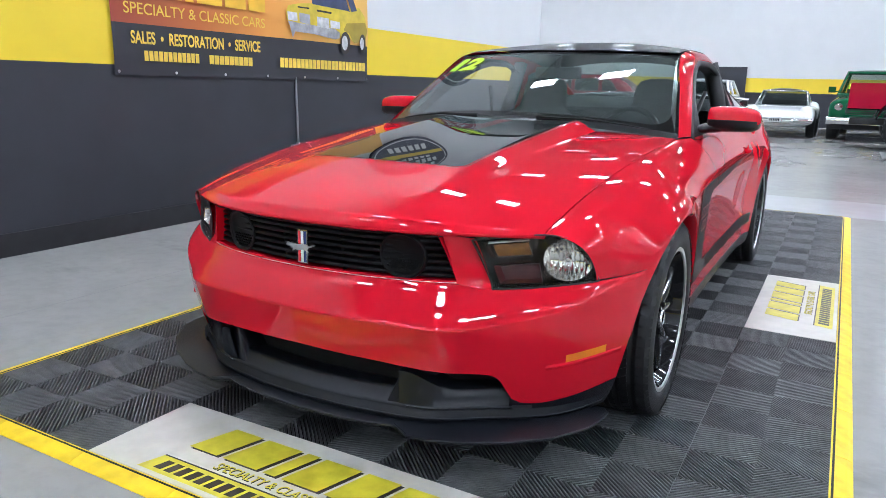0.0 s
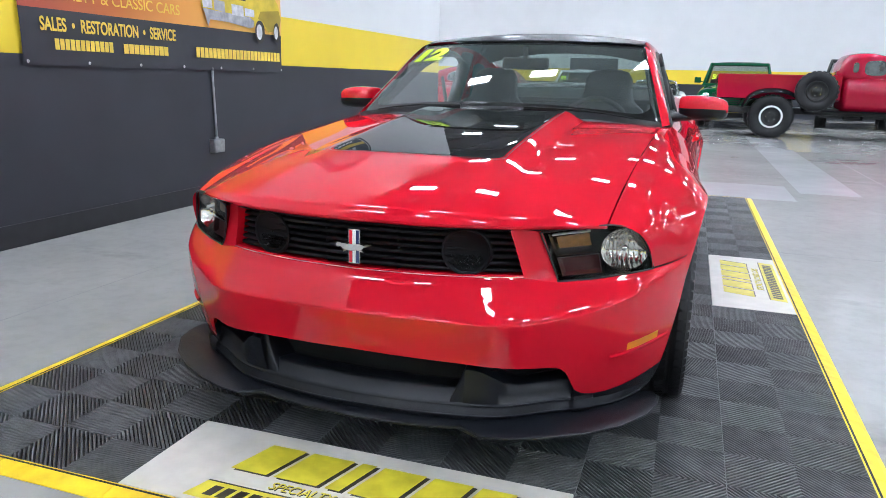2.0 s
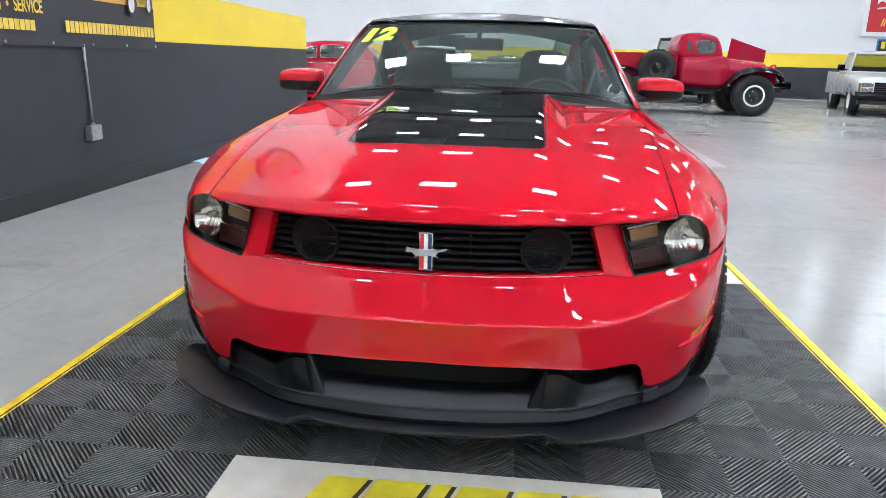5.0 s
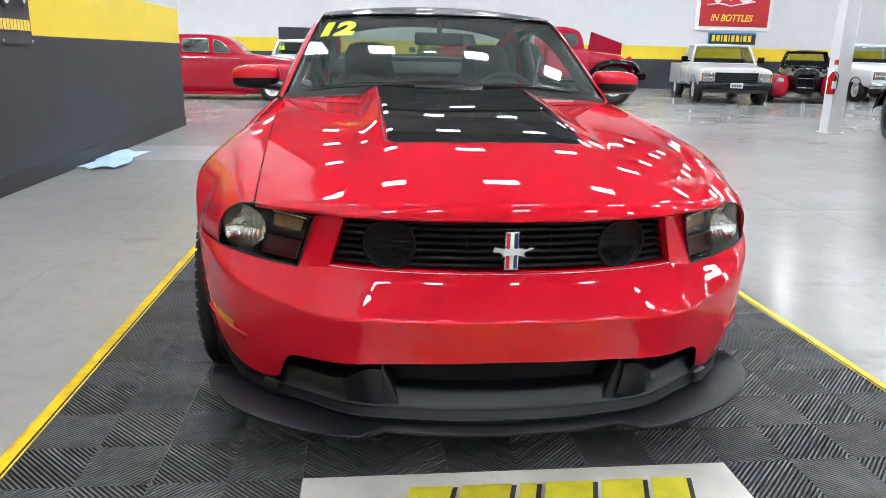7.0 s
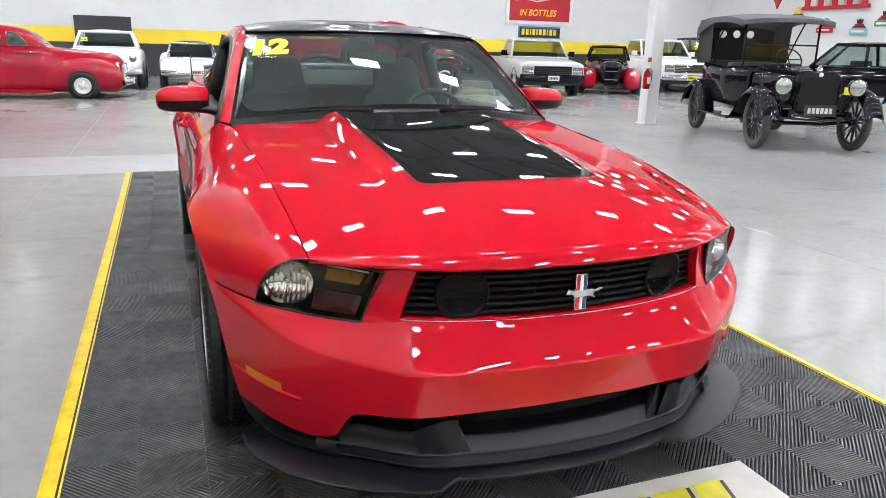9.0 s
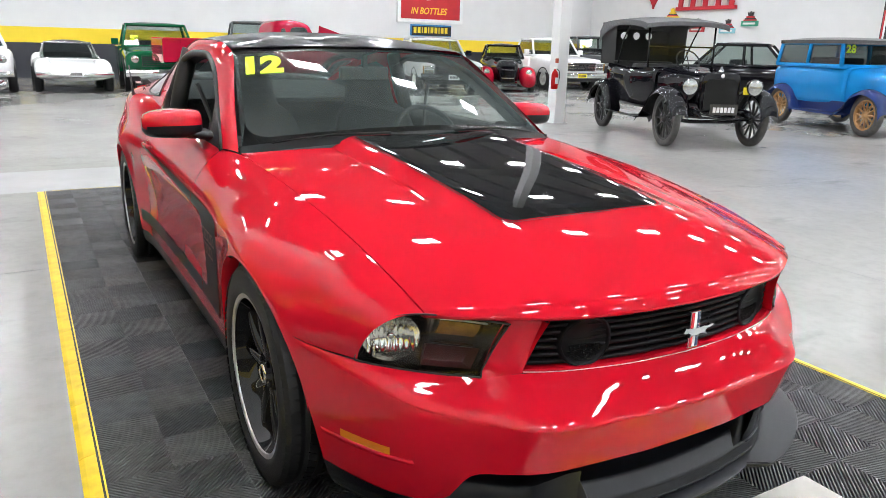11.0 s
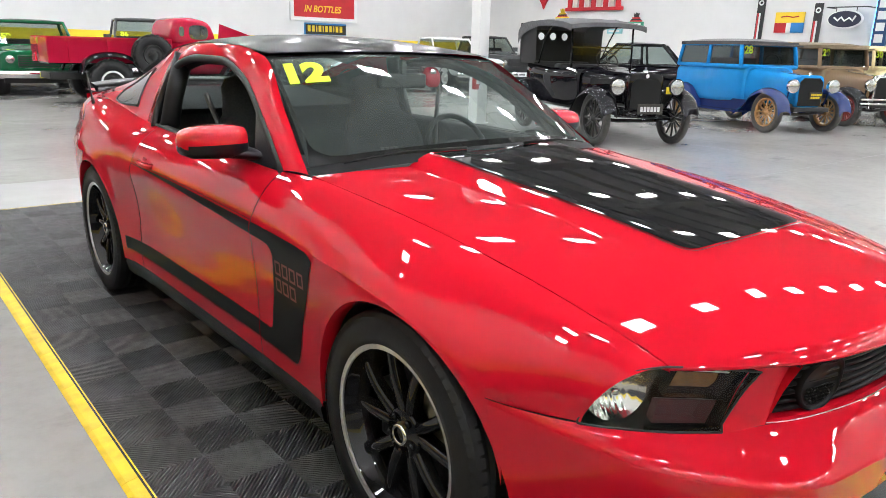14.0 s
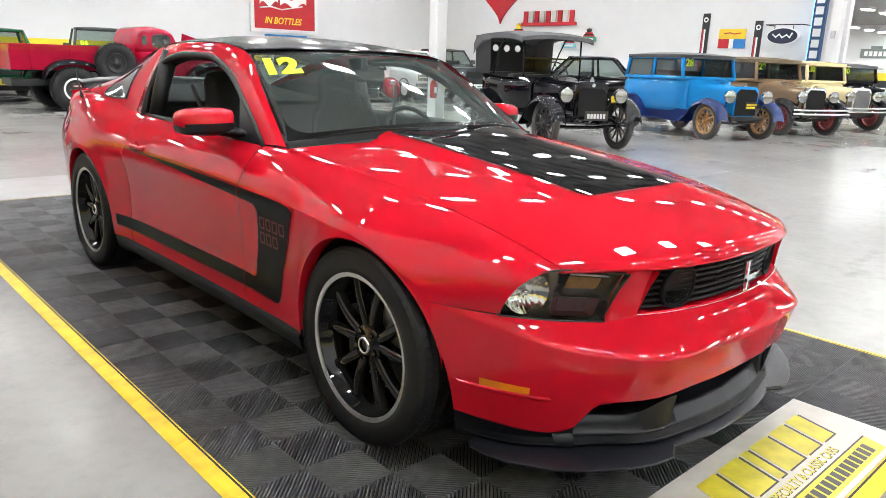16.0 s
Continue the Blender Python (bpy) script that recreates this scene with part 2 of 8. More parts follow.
def marked(m, scale, low, high, depth, stretch=(1, 1, 1)):
    """Adds darker marks with ragged edges to a material's colour."""
    t = m.node_tree
    b = t.nodes["Principled BSDF"]
    co = t.nodes.new("ShaderNodeTexCoord")
    mp = t.nodes.new("ShaderNodeMapping")
    mp.inputs["Scale"].default_value = stretch
    n = t.nodes.new("ShaderNodeTexNoise")
    n.inputs["Scale"].default_value, n.inputs["Detail"].default_value, n.inputs["Roughness"].default_value = scale, 9, 0.62
    r = t.nodes.new("ShaderNodeMapRange")
    r.inputs["From Min"].default_value, r.inputs["From Max"].default_value = low, high
    r.inputs["To Min"].default_value, r.inputs["To Max"].default_value = 1.0, 1.0 - depth
    v = t.nodes.new("ShaderNodeVectorMath")
    v.operation = "SCALE"
    t.links.new(co.outputs["Object"], mp.inputs["Vector"])
    t.links.new(mp.outputs[0], n.inputs["Vector"])
    t.links.new(n.outputs["Fac"], r.inputs["Value"])
    t.links.new(b.inputs["Base Color"].links[0].from_socket, v.inputs[0])
    t.links.new(r.outputs["Result"], v.inputs["Scale"])
    t.links.new(v.outputs[0], b.inputs["Base Color"])
    return m


marked(CONCRETE, 0.9, 0.60, 0.74, 0.30, (1.0, 2.2, 1.0))
marked(CONCRETE, 14.0, 0.45, 0.75, 0.10)
WALL_WHITE = material("white_wall_paint", (0.68, 0.68, 0.68), 0.55, vary=0.02, scale=2.0, bump=0.1, bump_scale=120)
WALL_YELLOW = material("yellow_wall_paint", (0.85, 0.62, 0.030), 0.4, vary=0.03, scale=2.0, bump=0.1, bump_scale=120)
WALL_DARK = material("charcoal_wall_paint", (0.026, 0.027, 0.035), 0.5, vary=0.10, scale=3.0, stain=0.08, stain_scale=0.8, bump=0.15, bump_scale=120)
BASE_DARK = material("charcoal_rubber_base", (0.018, 0.018, 0.021), 0.42, vary=0.15, scale=10)
CEILING = material("grey_roof_deck", (0.33, 0.33, 0.335), 0.7, vary=0.06, scale=2.0)
GALV = material("galvanised_steel", (0.50, 0.51, 0.52), 0.42, 1.0, vary=0.15, scale=30)
LAMP = glowing("lamp_lens", (0.94, 0.97, 1.0), LAMP_POWER)
SIGN_WHITE = material("printed_white", (0.54, 0.515, 0.46), 0.35, vary=0.08, scale=12, stain=0.05, stain_scale=4)
SIGN_YELLOW = material("printed_yellow", (0.60, 0.52, 0.03), 0.4, vary=0.16, scale=14)
SIGN_BLACK = material("printed_black", (0.03, 0.025, 0.02), 0.4, vary=0.2, scale=20)

# ---- the room ----
def structure(name, vf, mat, smooth=False):
    return tagged(piece(name, vf[0], vf[1], mat, smooth=smooth), kind="structure")


def block(name, x0, y0, z0, x1, y1, z1, mat, bevel=0.0):
    return tagged(part(name, box(x0, y0, z0, x1, y1, z1, bevel), mat, None), kind="structure")


X0, X1, Y0, Y1 = -16.0, 52.0, -13.0, 26.0
tagged(block("floor", X0, Y0, FLOOR - 0.3, X1, Y1, FLOOR, CONCRETE), "pale grey polished concrete showroom floor", "floor")
tagged(block("ceiling", X0 - 0.3, Y0 - 0.3, CEIL, X1 + 0.3, Y1 + 0.3, CEIL + 0.2, CEILING), "grey metal roof deck over the showroom", "ceiling")

BAND0, BAND1 = 1.206, 1.69


def painted_wall(name, x0, y0, x1, y1, low=BAND0, high=BAND1, label="wall painted charcoal below, yellow band, white above"):
    """A wall in three painted heights, as one thing with three coats."""
    w = tagged(empty(name), label, "wall", kind="structure")
    part("charcoal_wainscot", box(x0, y0, FLOOR, x1, y1, low), WALL_DARK, w)
    part("yellow_band", box(x0, y0, low, x1, y1, high), WALL_YELLOW, w)
    part("white_upper_wall", box(x0, y0, high, x1, y1, CEIL), WALL_WHITE, w)
    return w


painted_wall("wall_partition", -3.42, Y0, -3.2, 8.95)
painted_wall("wall_back", X0, Y1, X1, Y1 + 0.25, 1.12, 1.62)
painted_wall("wall_west", X0 - 0.25, Y0, X0, Y1 + 0.25)
painted_wall("wall_front", X0, Y0 - 0.25, X1, Y0)
painted_wall("wall_far_east", X1, Y0 - 0.25, X1 + 0.25, Y1 + 0.25)
tagged(block("wall_east", 23.0, 7.0, FLOOR, 23.25, Y1 - 0.002, CEIL, WALL_WHITE), "plain white painted showroom wall", "wall")
tagged(block("baseboard", -3.2, Y0, FLOOR, -3.188, 8.95, 0.135, BASE_DARK, 0.003), "charcoal rubber baseboard along the partition wall", "baseboard")

# paler strips of floor behind the mat and along the aisle
PALE = material("pale_concrete", (0.40, 0.40, 0.40), 0.18, vary=0.03, scale=4.0, stain=0.03, stain_scale=0.5, rough_vary=0.04)
block("floor_strip", -3.18, 5.24, FLOOR - 0.01, 1.95, 6.42, FLOOR + 0.0004, PALE)
block("floor_strip", 2.05, 5.9, FLOOR - 0.01, 2.66, 15.5, FLOOR + 0.0004, PALE)

# saw-cut joints in the slab
JOINT = material("floor_joint", (0.16, 0.16, 0.155), 0.7)
for k, x in enumerate((-7.2, -2.05, 3.1, 8.3, 13.5, 18.7)):
    block("floor_joint", x, Y0, FLOOR - 0.01, x + 0.007, Y1, FLOOR + 0.0006, JOINT)
for k, y in enumerate((-6.5, -1.9, 2.7, 7.3, 11.9, 16.5, 21.1)):
    block("floor_joint", X0, y, FLOOR - 0.01, X1, y + 0.007, FLOOR + 0.0006, JOINT)

# ceiling lamps in rows
lamp0 = empty("ceiling_light", (0, 0, 0), 0, "white rectangular linear high-bay ceiling light, lit", "ceiling light", "ceiling lights in rows")
part("housing", box(-0.35, -0.20, -0.05, 0.35, 0.20, 0.05, 0.01), WALL_WHITE, lamp0)
part("diffuser", box(-0.30, -0.155, -0.058, 0.30, 0.155, -0.051), LAMP, lamp0, "glowing white diffuser")
part("hanger", box(-0.004, -0.004, 0.05, 0.004, 0.004, 0.62), GALV, lamp0)
HALL = 30.0
FAR_CEIL = 4.75
LAMP_Z = CEIL - 0.62
lamps = [(20.3 + 2.35 * i, 13.9 + 4.4 * j, LAMP_Z if 20.3 + 2.35 * i < HALL - 0.6 else FAR_CEIL - 0.62) for i in range(-15, 14) for j in range(-6, 3)]
# the row inside the partition is moved east, unseen, to brighten the car's flank
lamps = [(-2.55 if abs(p[0] + 3.31) < 0.6 else p[0], p[1], p[2]) for p in lamps]
lamps = [p for p in lamps if (not 22.4 < p[0] < 23.8 or p[1] < 6.5) and abs(p[0] - HALL) > 0.6]
lamp0.matrix_basis = pose(*lamps[0])
for p in lamps[1:]:
    copy_thing(lamp0, pose(*p))
# the far hall has a lower roof behind a header wall
block("ceiling_far_hall", HALL, Y0, FAR_CEIL, X1, Y1, FAR_CEIL + 0.2, CEILING)
block("wall_header", HALL - 0.2, Y0, FAR_CEIL, HALL, Y1, CEIL, WALL_WHITE)
for y in lin(-11.0, 24.0, 8):
    block("roof_beam", X0, y - 0.09, CEIL - 0.42, HALL - 0.2, y + 0.09, CEIL - 0.02, CEILING)

joists = [(lambda b: ([v.co.copy() for v in b.verts], [[v.index for v in f.verts] for f in b.faces]))(box(x - 0.04, Y0, CEIL - 0.16, x + 0.04, Y1, CEIL - 0.001)) for x in lin(X0 + 0.6, HALL - 0.8, 30)]
structure("roof_joists", join(*[(v, [tuple(q) for q in f]) for v, f in joists]), CEILING)

# ---- the display mat of clip-together tiles ----
TILE = 0.40
PITCH = TILE / 24 * 0.70711
MX0, MY0 = -1.345, -1.245
NX, NY = 7, 16


def rib_tile():
    """One tile: a plate with four quarters of slanting ribs."""
    verts, faces = [], []
    h, pitch, wide = TILE / 2, PITCH, PITCH * 0.58

    def clip(poly, a, b, c):
        out = []
        for i, p in enumerate(poly):
            q = poly[(i + 1) % len(poly)]
            dp, dq = a * p[0] + b * p[1] - c, a * q[0] + b * q[1] - c
            if dp >= 0:
                out.append(p)
            if (dp > 0 > dq) or (dp < 0 < dq):
                t = dp / (dp - dq)
                out.append((p[0] + t * (q[0] - p[0]), p[1] + t * (q[1] - p[1])))
        return out

    e = 0.0011
    v, f = slab([(e, e), (TILE - e, e), (TILE - e, TILE - e), (e, TILE - e)], -0.0155, -0.013)
    verts, faces = v, f
    for i in range(2):
        for j in range(2):
            s = -1 if (i + j) % 2 == 0 else 1
            x0, y0 = i * h, j * h
            for n in range(-13, 13):
                a, b = 0.70711, -0.70711 * s
                mid = a * (x0 + h / 2) + b * (y0 + h / 2) + (n + 0.5) * pitch
                for d0, d1, z0, z1 in ((-wide * 0.5, -wide * 0.47, -0.013, -0.0014), (-wide * 0.47, -wide * 0.30, -0.0014, 0.0), (-wide * 0.30, wide * 0.30, 0.0, 0.0), (wide * 0.30, wide * 0.47, 0.0, -0.0014), (wide * 0.47, wide * 0.5, -0.0014, -0.013)):
                    xa, xb, ya, yb = (x0 + e * (1 - i), x0 + h - e * i, y0 + e * (1 - j), y0 + h - e * j)
                    poly = [(xa, ya), (xb, ya), (xb, yb), (xa, yb)]
                    poly = clip(poly, a, b, mid + d0)
                    if len(poly) > 2:
                        poly = clip(poly, -a, -b, -(mid + d1))
                    if len(poly) > 2:
                        b0 = len(verts)
                        verts = verts + [(p[0], p[1], z0 + (z1 - z0) * (a * p[0] + b * p[1] - mid - d0) / (d1 - d0)) for p in poly]
                        faces = faces + [tuple(range(b0, b0 + len(poly)))]
    # a thin rim round the tile
    d = 0.0001
    for a0, b0, a1, b1 in ((d, d, TILE - d, e), (d, TILE - e, TILE - d, TILE - d), (d, e, e, TILE - e), (TILE - e, e, TILE - d, TILE - e)):
        v, f = slab([(a0, b0), (a1, b0), (a1, b1), (a0, b1)], -0.0135, -0.0004)
        k = len(verts)
        verts, faces = verts + v, faces + [tuple(q + k for q in p) for p in f]
    return verts, faces


mat = empty("display_mat", (MX0, MY0, 0), 0, "black ribbed clip-together tile mat with yellow ramp edges", "floor mat")
v, f = rib_tile()
tile_mesh = mesh_of("tile", v, f, [TILE_BLACK, TILE_SHADE], smooth=False, index=[1] * 6 + [0] * (len(f) - 6))
SIGN_TILES = {(i, 0) for i in (2, 3, 4)} | {(6, j) for j in (6, 7, 8)}
for i in range(NX):
    for j in range(NY):
        if (i, j) in SIGN_TILES:
            continue
        t = new("tile", tile_mesh)
        t.parent = mat
        t.matrix_basis = pose(i * TILE, j * TILE, 0)

# yellow ramp edging, one piece for each tile side
EDGE = 0.065
ramp = [(0, 0.0), (0, -0.0155), (EDGE, -0.0155), (EDGE, -0.013), (EDGE * 0.75, -0.006), (0.012, 0.0005)]


def ramp_mesh(length):
    vv = [(u, -w, z) for u in (0.0008, length - 0.0008) for w, z in ramp]
    n = len(ramp)
    ff = [(k, (k + 1) % n, n + (k + 1) % n, n + k) for k in range(n)] + [tuple(range(n))[::-1], tuple(range(n, 2 * n))]
    return mesh_of("edge_ramp", vv, ff, YELLOW_PLASTIC, smooth=False)


rm = ramp_mesh(TILE)
for i in range(NX):
    for y, rz, dx in ((0, 0, 0), (NY * TILE, 180, TILE)):
        o = new("edge_ramp", rm)
        o.parent = mat
        o.matrix_basis = pose(i * TILE + dx, y, 0, 0, 0, rz)
for j in range(NY):
    for x, rz, dy in ((0, -90, TILE), (NX * TILE, 90, 0)):
        o = new("edge_ramp", rm)
        o.parent = mat
        o.matrix_basis = pose(x, j * TILE + dy, 0, 0, 0, rz)
# the gap beside the mat, its shade drawn as a dark strip
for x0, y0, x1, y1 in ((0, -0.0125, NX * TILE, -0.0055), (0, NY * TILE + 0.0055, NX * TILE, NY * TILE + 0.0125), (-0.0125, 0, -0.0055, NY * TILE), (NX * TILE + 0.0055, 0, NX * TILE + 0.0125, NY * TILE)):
    part("edge_slot", box(x0, y0, -0.004, x1, y1, 0.0009), TILE_SHADE, mat, "dark slot along the yellow edge")
corner = mesh_of("corner_ramp", [(0, 0, -0.0155), (-EDGE, 0, -0.0155), (-EDGE, -EDGE, -0.0155), (0, -EDGE, -0.0155), (0, 0, 0.0), (-EDGE, 0, -0.013), (-EDGE, -EDGE, -0.013), (0, -EDGE, -0.013)],
                 [(4, 5, 6), (4, 6, 7), (0, 1, 5, 4), (1, 2, 6, 5), (2, 3, 7, 6), (3, 0, 4, 7), (3, 2, 1, 0)], YELLOW_PLASTIC, smooth=False)
for x, y, rz in ((0, 0, 0), (NX * TILE, 0, 90), (NX * TILE, NY * TILE, 180), (0, NY * TILE, -90)):
    o = new("corner_ramp", corner)
    o.parent = mat
    o.matrix_basis = pose(x, y, 0, 0, 0, rz)


def text_mesh(body, size, mat_, shear=0.0, depth=0.0, width=None, bold=0.0):
    """Raised lettering as a mesh, left-aligned on its base line."""
    cu = bpy.data.curves.new("lettering", "FONT")
    cu.body, cu.size, cu.shear, cu.extrude, cu.offset = body, size, shear, depth, bold
    ob = bpy.data.objects.new("lettering", cu)
    me = bpy.data.meshes.new_from_object(ob)
    bpy.data.objects.remove(ob)
    bpy.data.curves.remove(cu)
    if width:
        xs = [v.co.x for v in me.vertices]
        lo, k = min(xs), width / (max(xs) - min(xs))
        for v in me.vertices:
            v.co.x = (v.co.x - lo) * k
    me.materials.clear()
    me.materials.append(mat_)
    return me


def lettering(name, body, size, mat_, parent, m, shear=0.0, width=None, depth=0.0005, bold=0.0):
    ob = new(name, text_mesh(body, size, mat_, shear, depth, width, bold))
    ob.parent = parent
    ob.matrix_basis = m
    return ob


def glyph_blocks(widths, height, slant, gap):
    """Plain slanted blocks standing in for a word mark, one for each character."""
    out, x = [], 0.0
    for w in widths:
        out.append([(x, 0), (x + w, 0), (x + w + slant * height, height), (x + slant * height, height)])
        x += w + gap
    return out


def floor_sign(name, m):
    """A printed panel of three tiles: word mark, small line, address bar."""
    s = empty(name, (0, 0, 0), 0, "white printed floor panel with yellow slanted block word", "floor sign", "printed panels in the mat")
    s.matrix_basis = m
    part("panel", box(0.002, 0.002, -0.0155, 1.198, 0.398, 0.0015, 0.002), SIGN_WHITE, s)
    z = 0.0018
    word = glyph_blocks((0.115, 0.135, 0.045, 0.13, 0.115, 0.10), 0.155, 0.30, 0.025)
    for k, q in enumerate(word):
        sh = [(a + 0.245 + 0.012, b + 0.178 - 0.006) for a, b in q]
        fr = [(a + 0.245, b + 0.178) for a, b in q]
        piece("letter_shadow", *slab(sh, z, z + 0.0006), SIGN_BLACK, s, smooth=False)
        piece("letter_block", *slab(fr, z + 0.0006, z + 0.0014), SIGN_YELLOW, s, smooth=False)
    lettering("small_line", "SPECIALTY & CLASSIC CARS", 0.05, SIGN_BLACK, s, pose(0.405, 0.118, z + 0.0004), 0.25, 0.50)
    lettering("small_line", "SPECIALTY & CLASSIC CARS", 0.05, SIGN_YELLOW, s, pose(0.402, 0.121, z + 0.0014), 0.25, 0.50)
    piece("address_bar", *slab([(0.20, 0.02), (1.06, 0.02), (1.085, 0.10), (0.225, 0.10)], z, z + 0.0006), SIGN_YELLOW, s, smooth=False)
    piece("bar_line", *slab([(0.225, 0.10), (1.085, 0.10), (1.087, 0.106), (0.227, 0.106)], z, z + 0.0008), SIGN_BLACK, s, smooth=False)
    for q in glyph_blocks([0.028] * 19, 0.048, 0.25, 0.0125):
        piece("address_block", *slab([(a + 0.25, b + 0.036) for a, b in q], z + 0.0006, z + 0.0012), SIGN_BLACK, s, smooth=False)
    return s


floor_sign("floor_sign", pose(MX0 + 2 * TILE, MY0, 0))
floor_sign("floor_sign", pose(MX0 + 7 * TILE, MY0 + 6 * TILE, 0, 0, 0, 90))

# ---- the red coupe ----
# The nose points to -y, the front axle is at y = 0, the rear axle at y = 2.72.
car = empty("sports_coupe", (0, 0, 0), 0, "glossy red two-door sports coupe, black roof, hood decal and stripes", "car")
WB, WR, ARCH, HUBZ = 2.72, 0.343, 0.376, 0.340

plan0 = spl((-0.56, 0.764), (-0.45, 0.842), (-0.33, 0.885), (-0.15, 0.912), (0, 0.922), (0.2, 0.918), (0.36, 0.911), (0.55, 0.904), (1.2, 0.900),
           (2.0, 0.908), (2.4, 0.925), (2.72, 0.935), (3.0, 0.925), (3.3, 0.885), (3.5, 0.83), (3.68, 0.74))
plan = soft(plan0, -0.70, 3.80, 0.05)
prof0 = spl((0.15, -0.05), (0.25, -0.028), (0.35, -0.018), (0.45, -0.012), (0.58, -0.002), (0.68, 0.004), (0.735, 0.006), (0.77, -0.002), (0.81, -0.018), (0.86, -0.05))
prof = soft(prof0, 0.0, 1.0, 0.018)
hollow = spl((0.55, 0.0), (0.9, 0.010), (1.6, 0.017), (1.95, 0.027), (2.10, 0.024), (2.28, 0.0))
hollow_z = spl((0.30, 0.0), (0.42, 0.5), (0.55, 1.0), (0.66, 0.7), (0.74, 0.0))


def side_x(y, z):
    r0, r1 = math.hypot(y, z - HUBZ), math.hypot(y - WB, z - HUBZ)
    lip = 0.016 * (math.exp(-((r0 - ARCH) / 0.045) ** 2) + math.exp(-((r1 - ARCH) / 0.05) ** 2))
    return plan(y) + prof(z) + lip - hollow(y) * hollow_z(z)


shoulder0 = spl((-0.56, 0.59), (-0.33, 0.615), (-0.15, 0.695), (0, 0.735), (0.3, 0.742), (0.6, 0.758), (0.9, 0.772), (1.4, 0.784), (2.0, 0.800), (2.4, 0.825), (2.72, 0.850), (3.2, 0.875), (3.68, 0.87))
shoulder = soft(shoulder0, -0.60, 3.80, 0.06)
top_x0 = spl((-0.64, 0.671), (-0.3, 0.688), (0, 0.703), (0.35, 0.722), (0.70, 0.742), (0.84, 0.776), (1.4, 0.778), (2.0, 0.765), (2.25, 0.752), (2.8, 0.74), (3.3, 0.70), (3.68, 0.60))
top_z0 = spl((-0.64, 0.722), (-0.5, 0.758), (-0.3, 0.802), (0, 0.850), (0.35, 0.890), (0.70, 0.919), (0.84, 0.917), (1.4, 0.930), (2.0, 0.940), (2.25, 0.943), (2.8, 0.992), (3.3, 1.015), (3.68, 1.01))
wing_line = smooth_line((-0.64, 0.722), (-0.5, 0.758), (-0.3, 0.802), (0, 0.850), (0.35, 0.890), (0.70, 0.919), deg=4)
back_z = soft(top_z0, -0.80, 3.80, 0.05)
top_x = soft(top_x0, -0.80, 3.80, 0.035)


def wing_z(y):
    """Height of the wing's inner edge, which the hood meets."""
    return wing_line(y)


def top_z(y):
    k = min(1, max(0, (y - 0.55) / 0.2))
    return wing_line(min(y, 0.8)) * (1 - k) + back_z(y) * k


def arch_z(y, yc):
    d = ARCH ** 2 - (y - yc) ** 2
    return HUBZ + math.sqrt(d) if d > 0 else None


def bottom(y):
    for yc in (0, WB):
        a = arch_z(y, yc)
        if a is not None:
            return a
    if y < 0:
        return 0.585
    return 0.265 if y < WB else 0.25


crown = soft(spl((-0.6, 1.1), (-0.25, 1.0), (0.1, 0.9), (0.45, 0.7), (0.9, 0.6)), -0.7, 1.0, 0.06)


def column(y, zb, n1=12, n2=12):
    """One upright line of the flank: from its lower edge over the shoulder to the upper edge."""
    k = max(0.0, 1 - (y + 0.525) / 0.45) ** 1.5
    yt = y - 0.113 * k
    zs = max(shoulder(y), zb + 0.004)
    pts = [Vector((side_x(y, z), y, z)) for z in lin(zb, zs, n1)]
    s = pts[-1]
    t = Vector((top_x(yt), yt, top_z(yt)))
    inset = 0.010
    # from the crease over the stripe the door leans in towards the glass
    lean = min(1.0, max(0.0, (y - 0.3) / 0.4)) * min(1.0, max(0.0, (3.3 - y) / 0.6))
    c = Vector((s.x - inset - 0.040 * lean, (s.y + t.y) / 2, t.z - 0.005 - 0.032 * lean))
    # ahead of the door the wing slopes from a crease beside the hood
    f = min(1.0, max(0.0, (0.80 - y) / 0.45)) * min(1.0, max(0.0, (y + 0.52) / 0.22))
    k1 = t + Vector((0.072 - 0.022 * min(1, max(0, (y - 0.1) / 0.4)), 0, -0.011))
    c2 = (k1 + s) / 2 + Vector((0.026, 0, 0.018)) * crown(y)
    for i in range(1, n2 + 1):
        u = i / n2
        p = s * (1 - u) ** 2 + c * 2 * u * (1 - u) + t * u * u
        if i >= n2 - 1:
            q = k1.lerp(t, i - n2 + 1)
        else:
            w = i / (n2 - 1)
            q = s * (1 - w) ** 2 + c2 * 2 * w * (1 - w) + k1 * w * w
        pts.append(p.lerp(q, f))
    return pts


def arch_ys(yc, y0, y1, n=30):
    out = []
    for i in range(n + 1):
        a = math.pi * i / n
        y = yc - ARCH * math.cos(a)
        if y0 <= y <= y1:
            out.append(y)
    return out


def flank(y0, y1, extra):
    ys = sorted(set([round(v, 4) for v in lin(y0, y1, 14)] + [round(v, 4) for v in extra if y0 < v < y1]))
    return net([column(y, bottom(y)) for y in ys], flip=True)


def both(name, vf, mat_, label="", smooth=True, parent=None):
    a = piece(name, *vf, mat_, parent or car, smooth, label)
    b = piece(name, *mir(vf), mat_, parent or car, smooth, label)
    return a, b


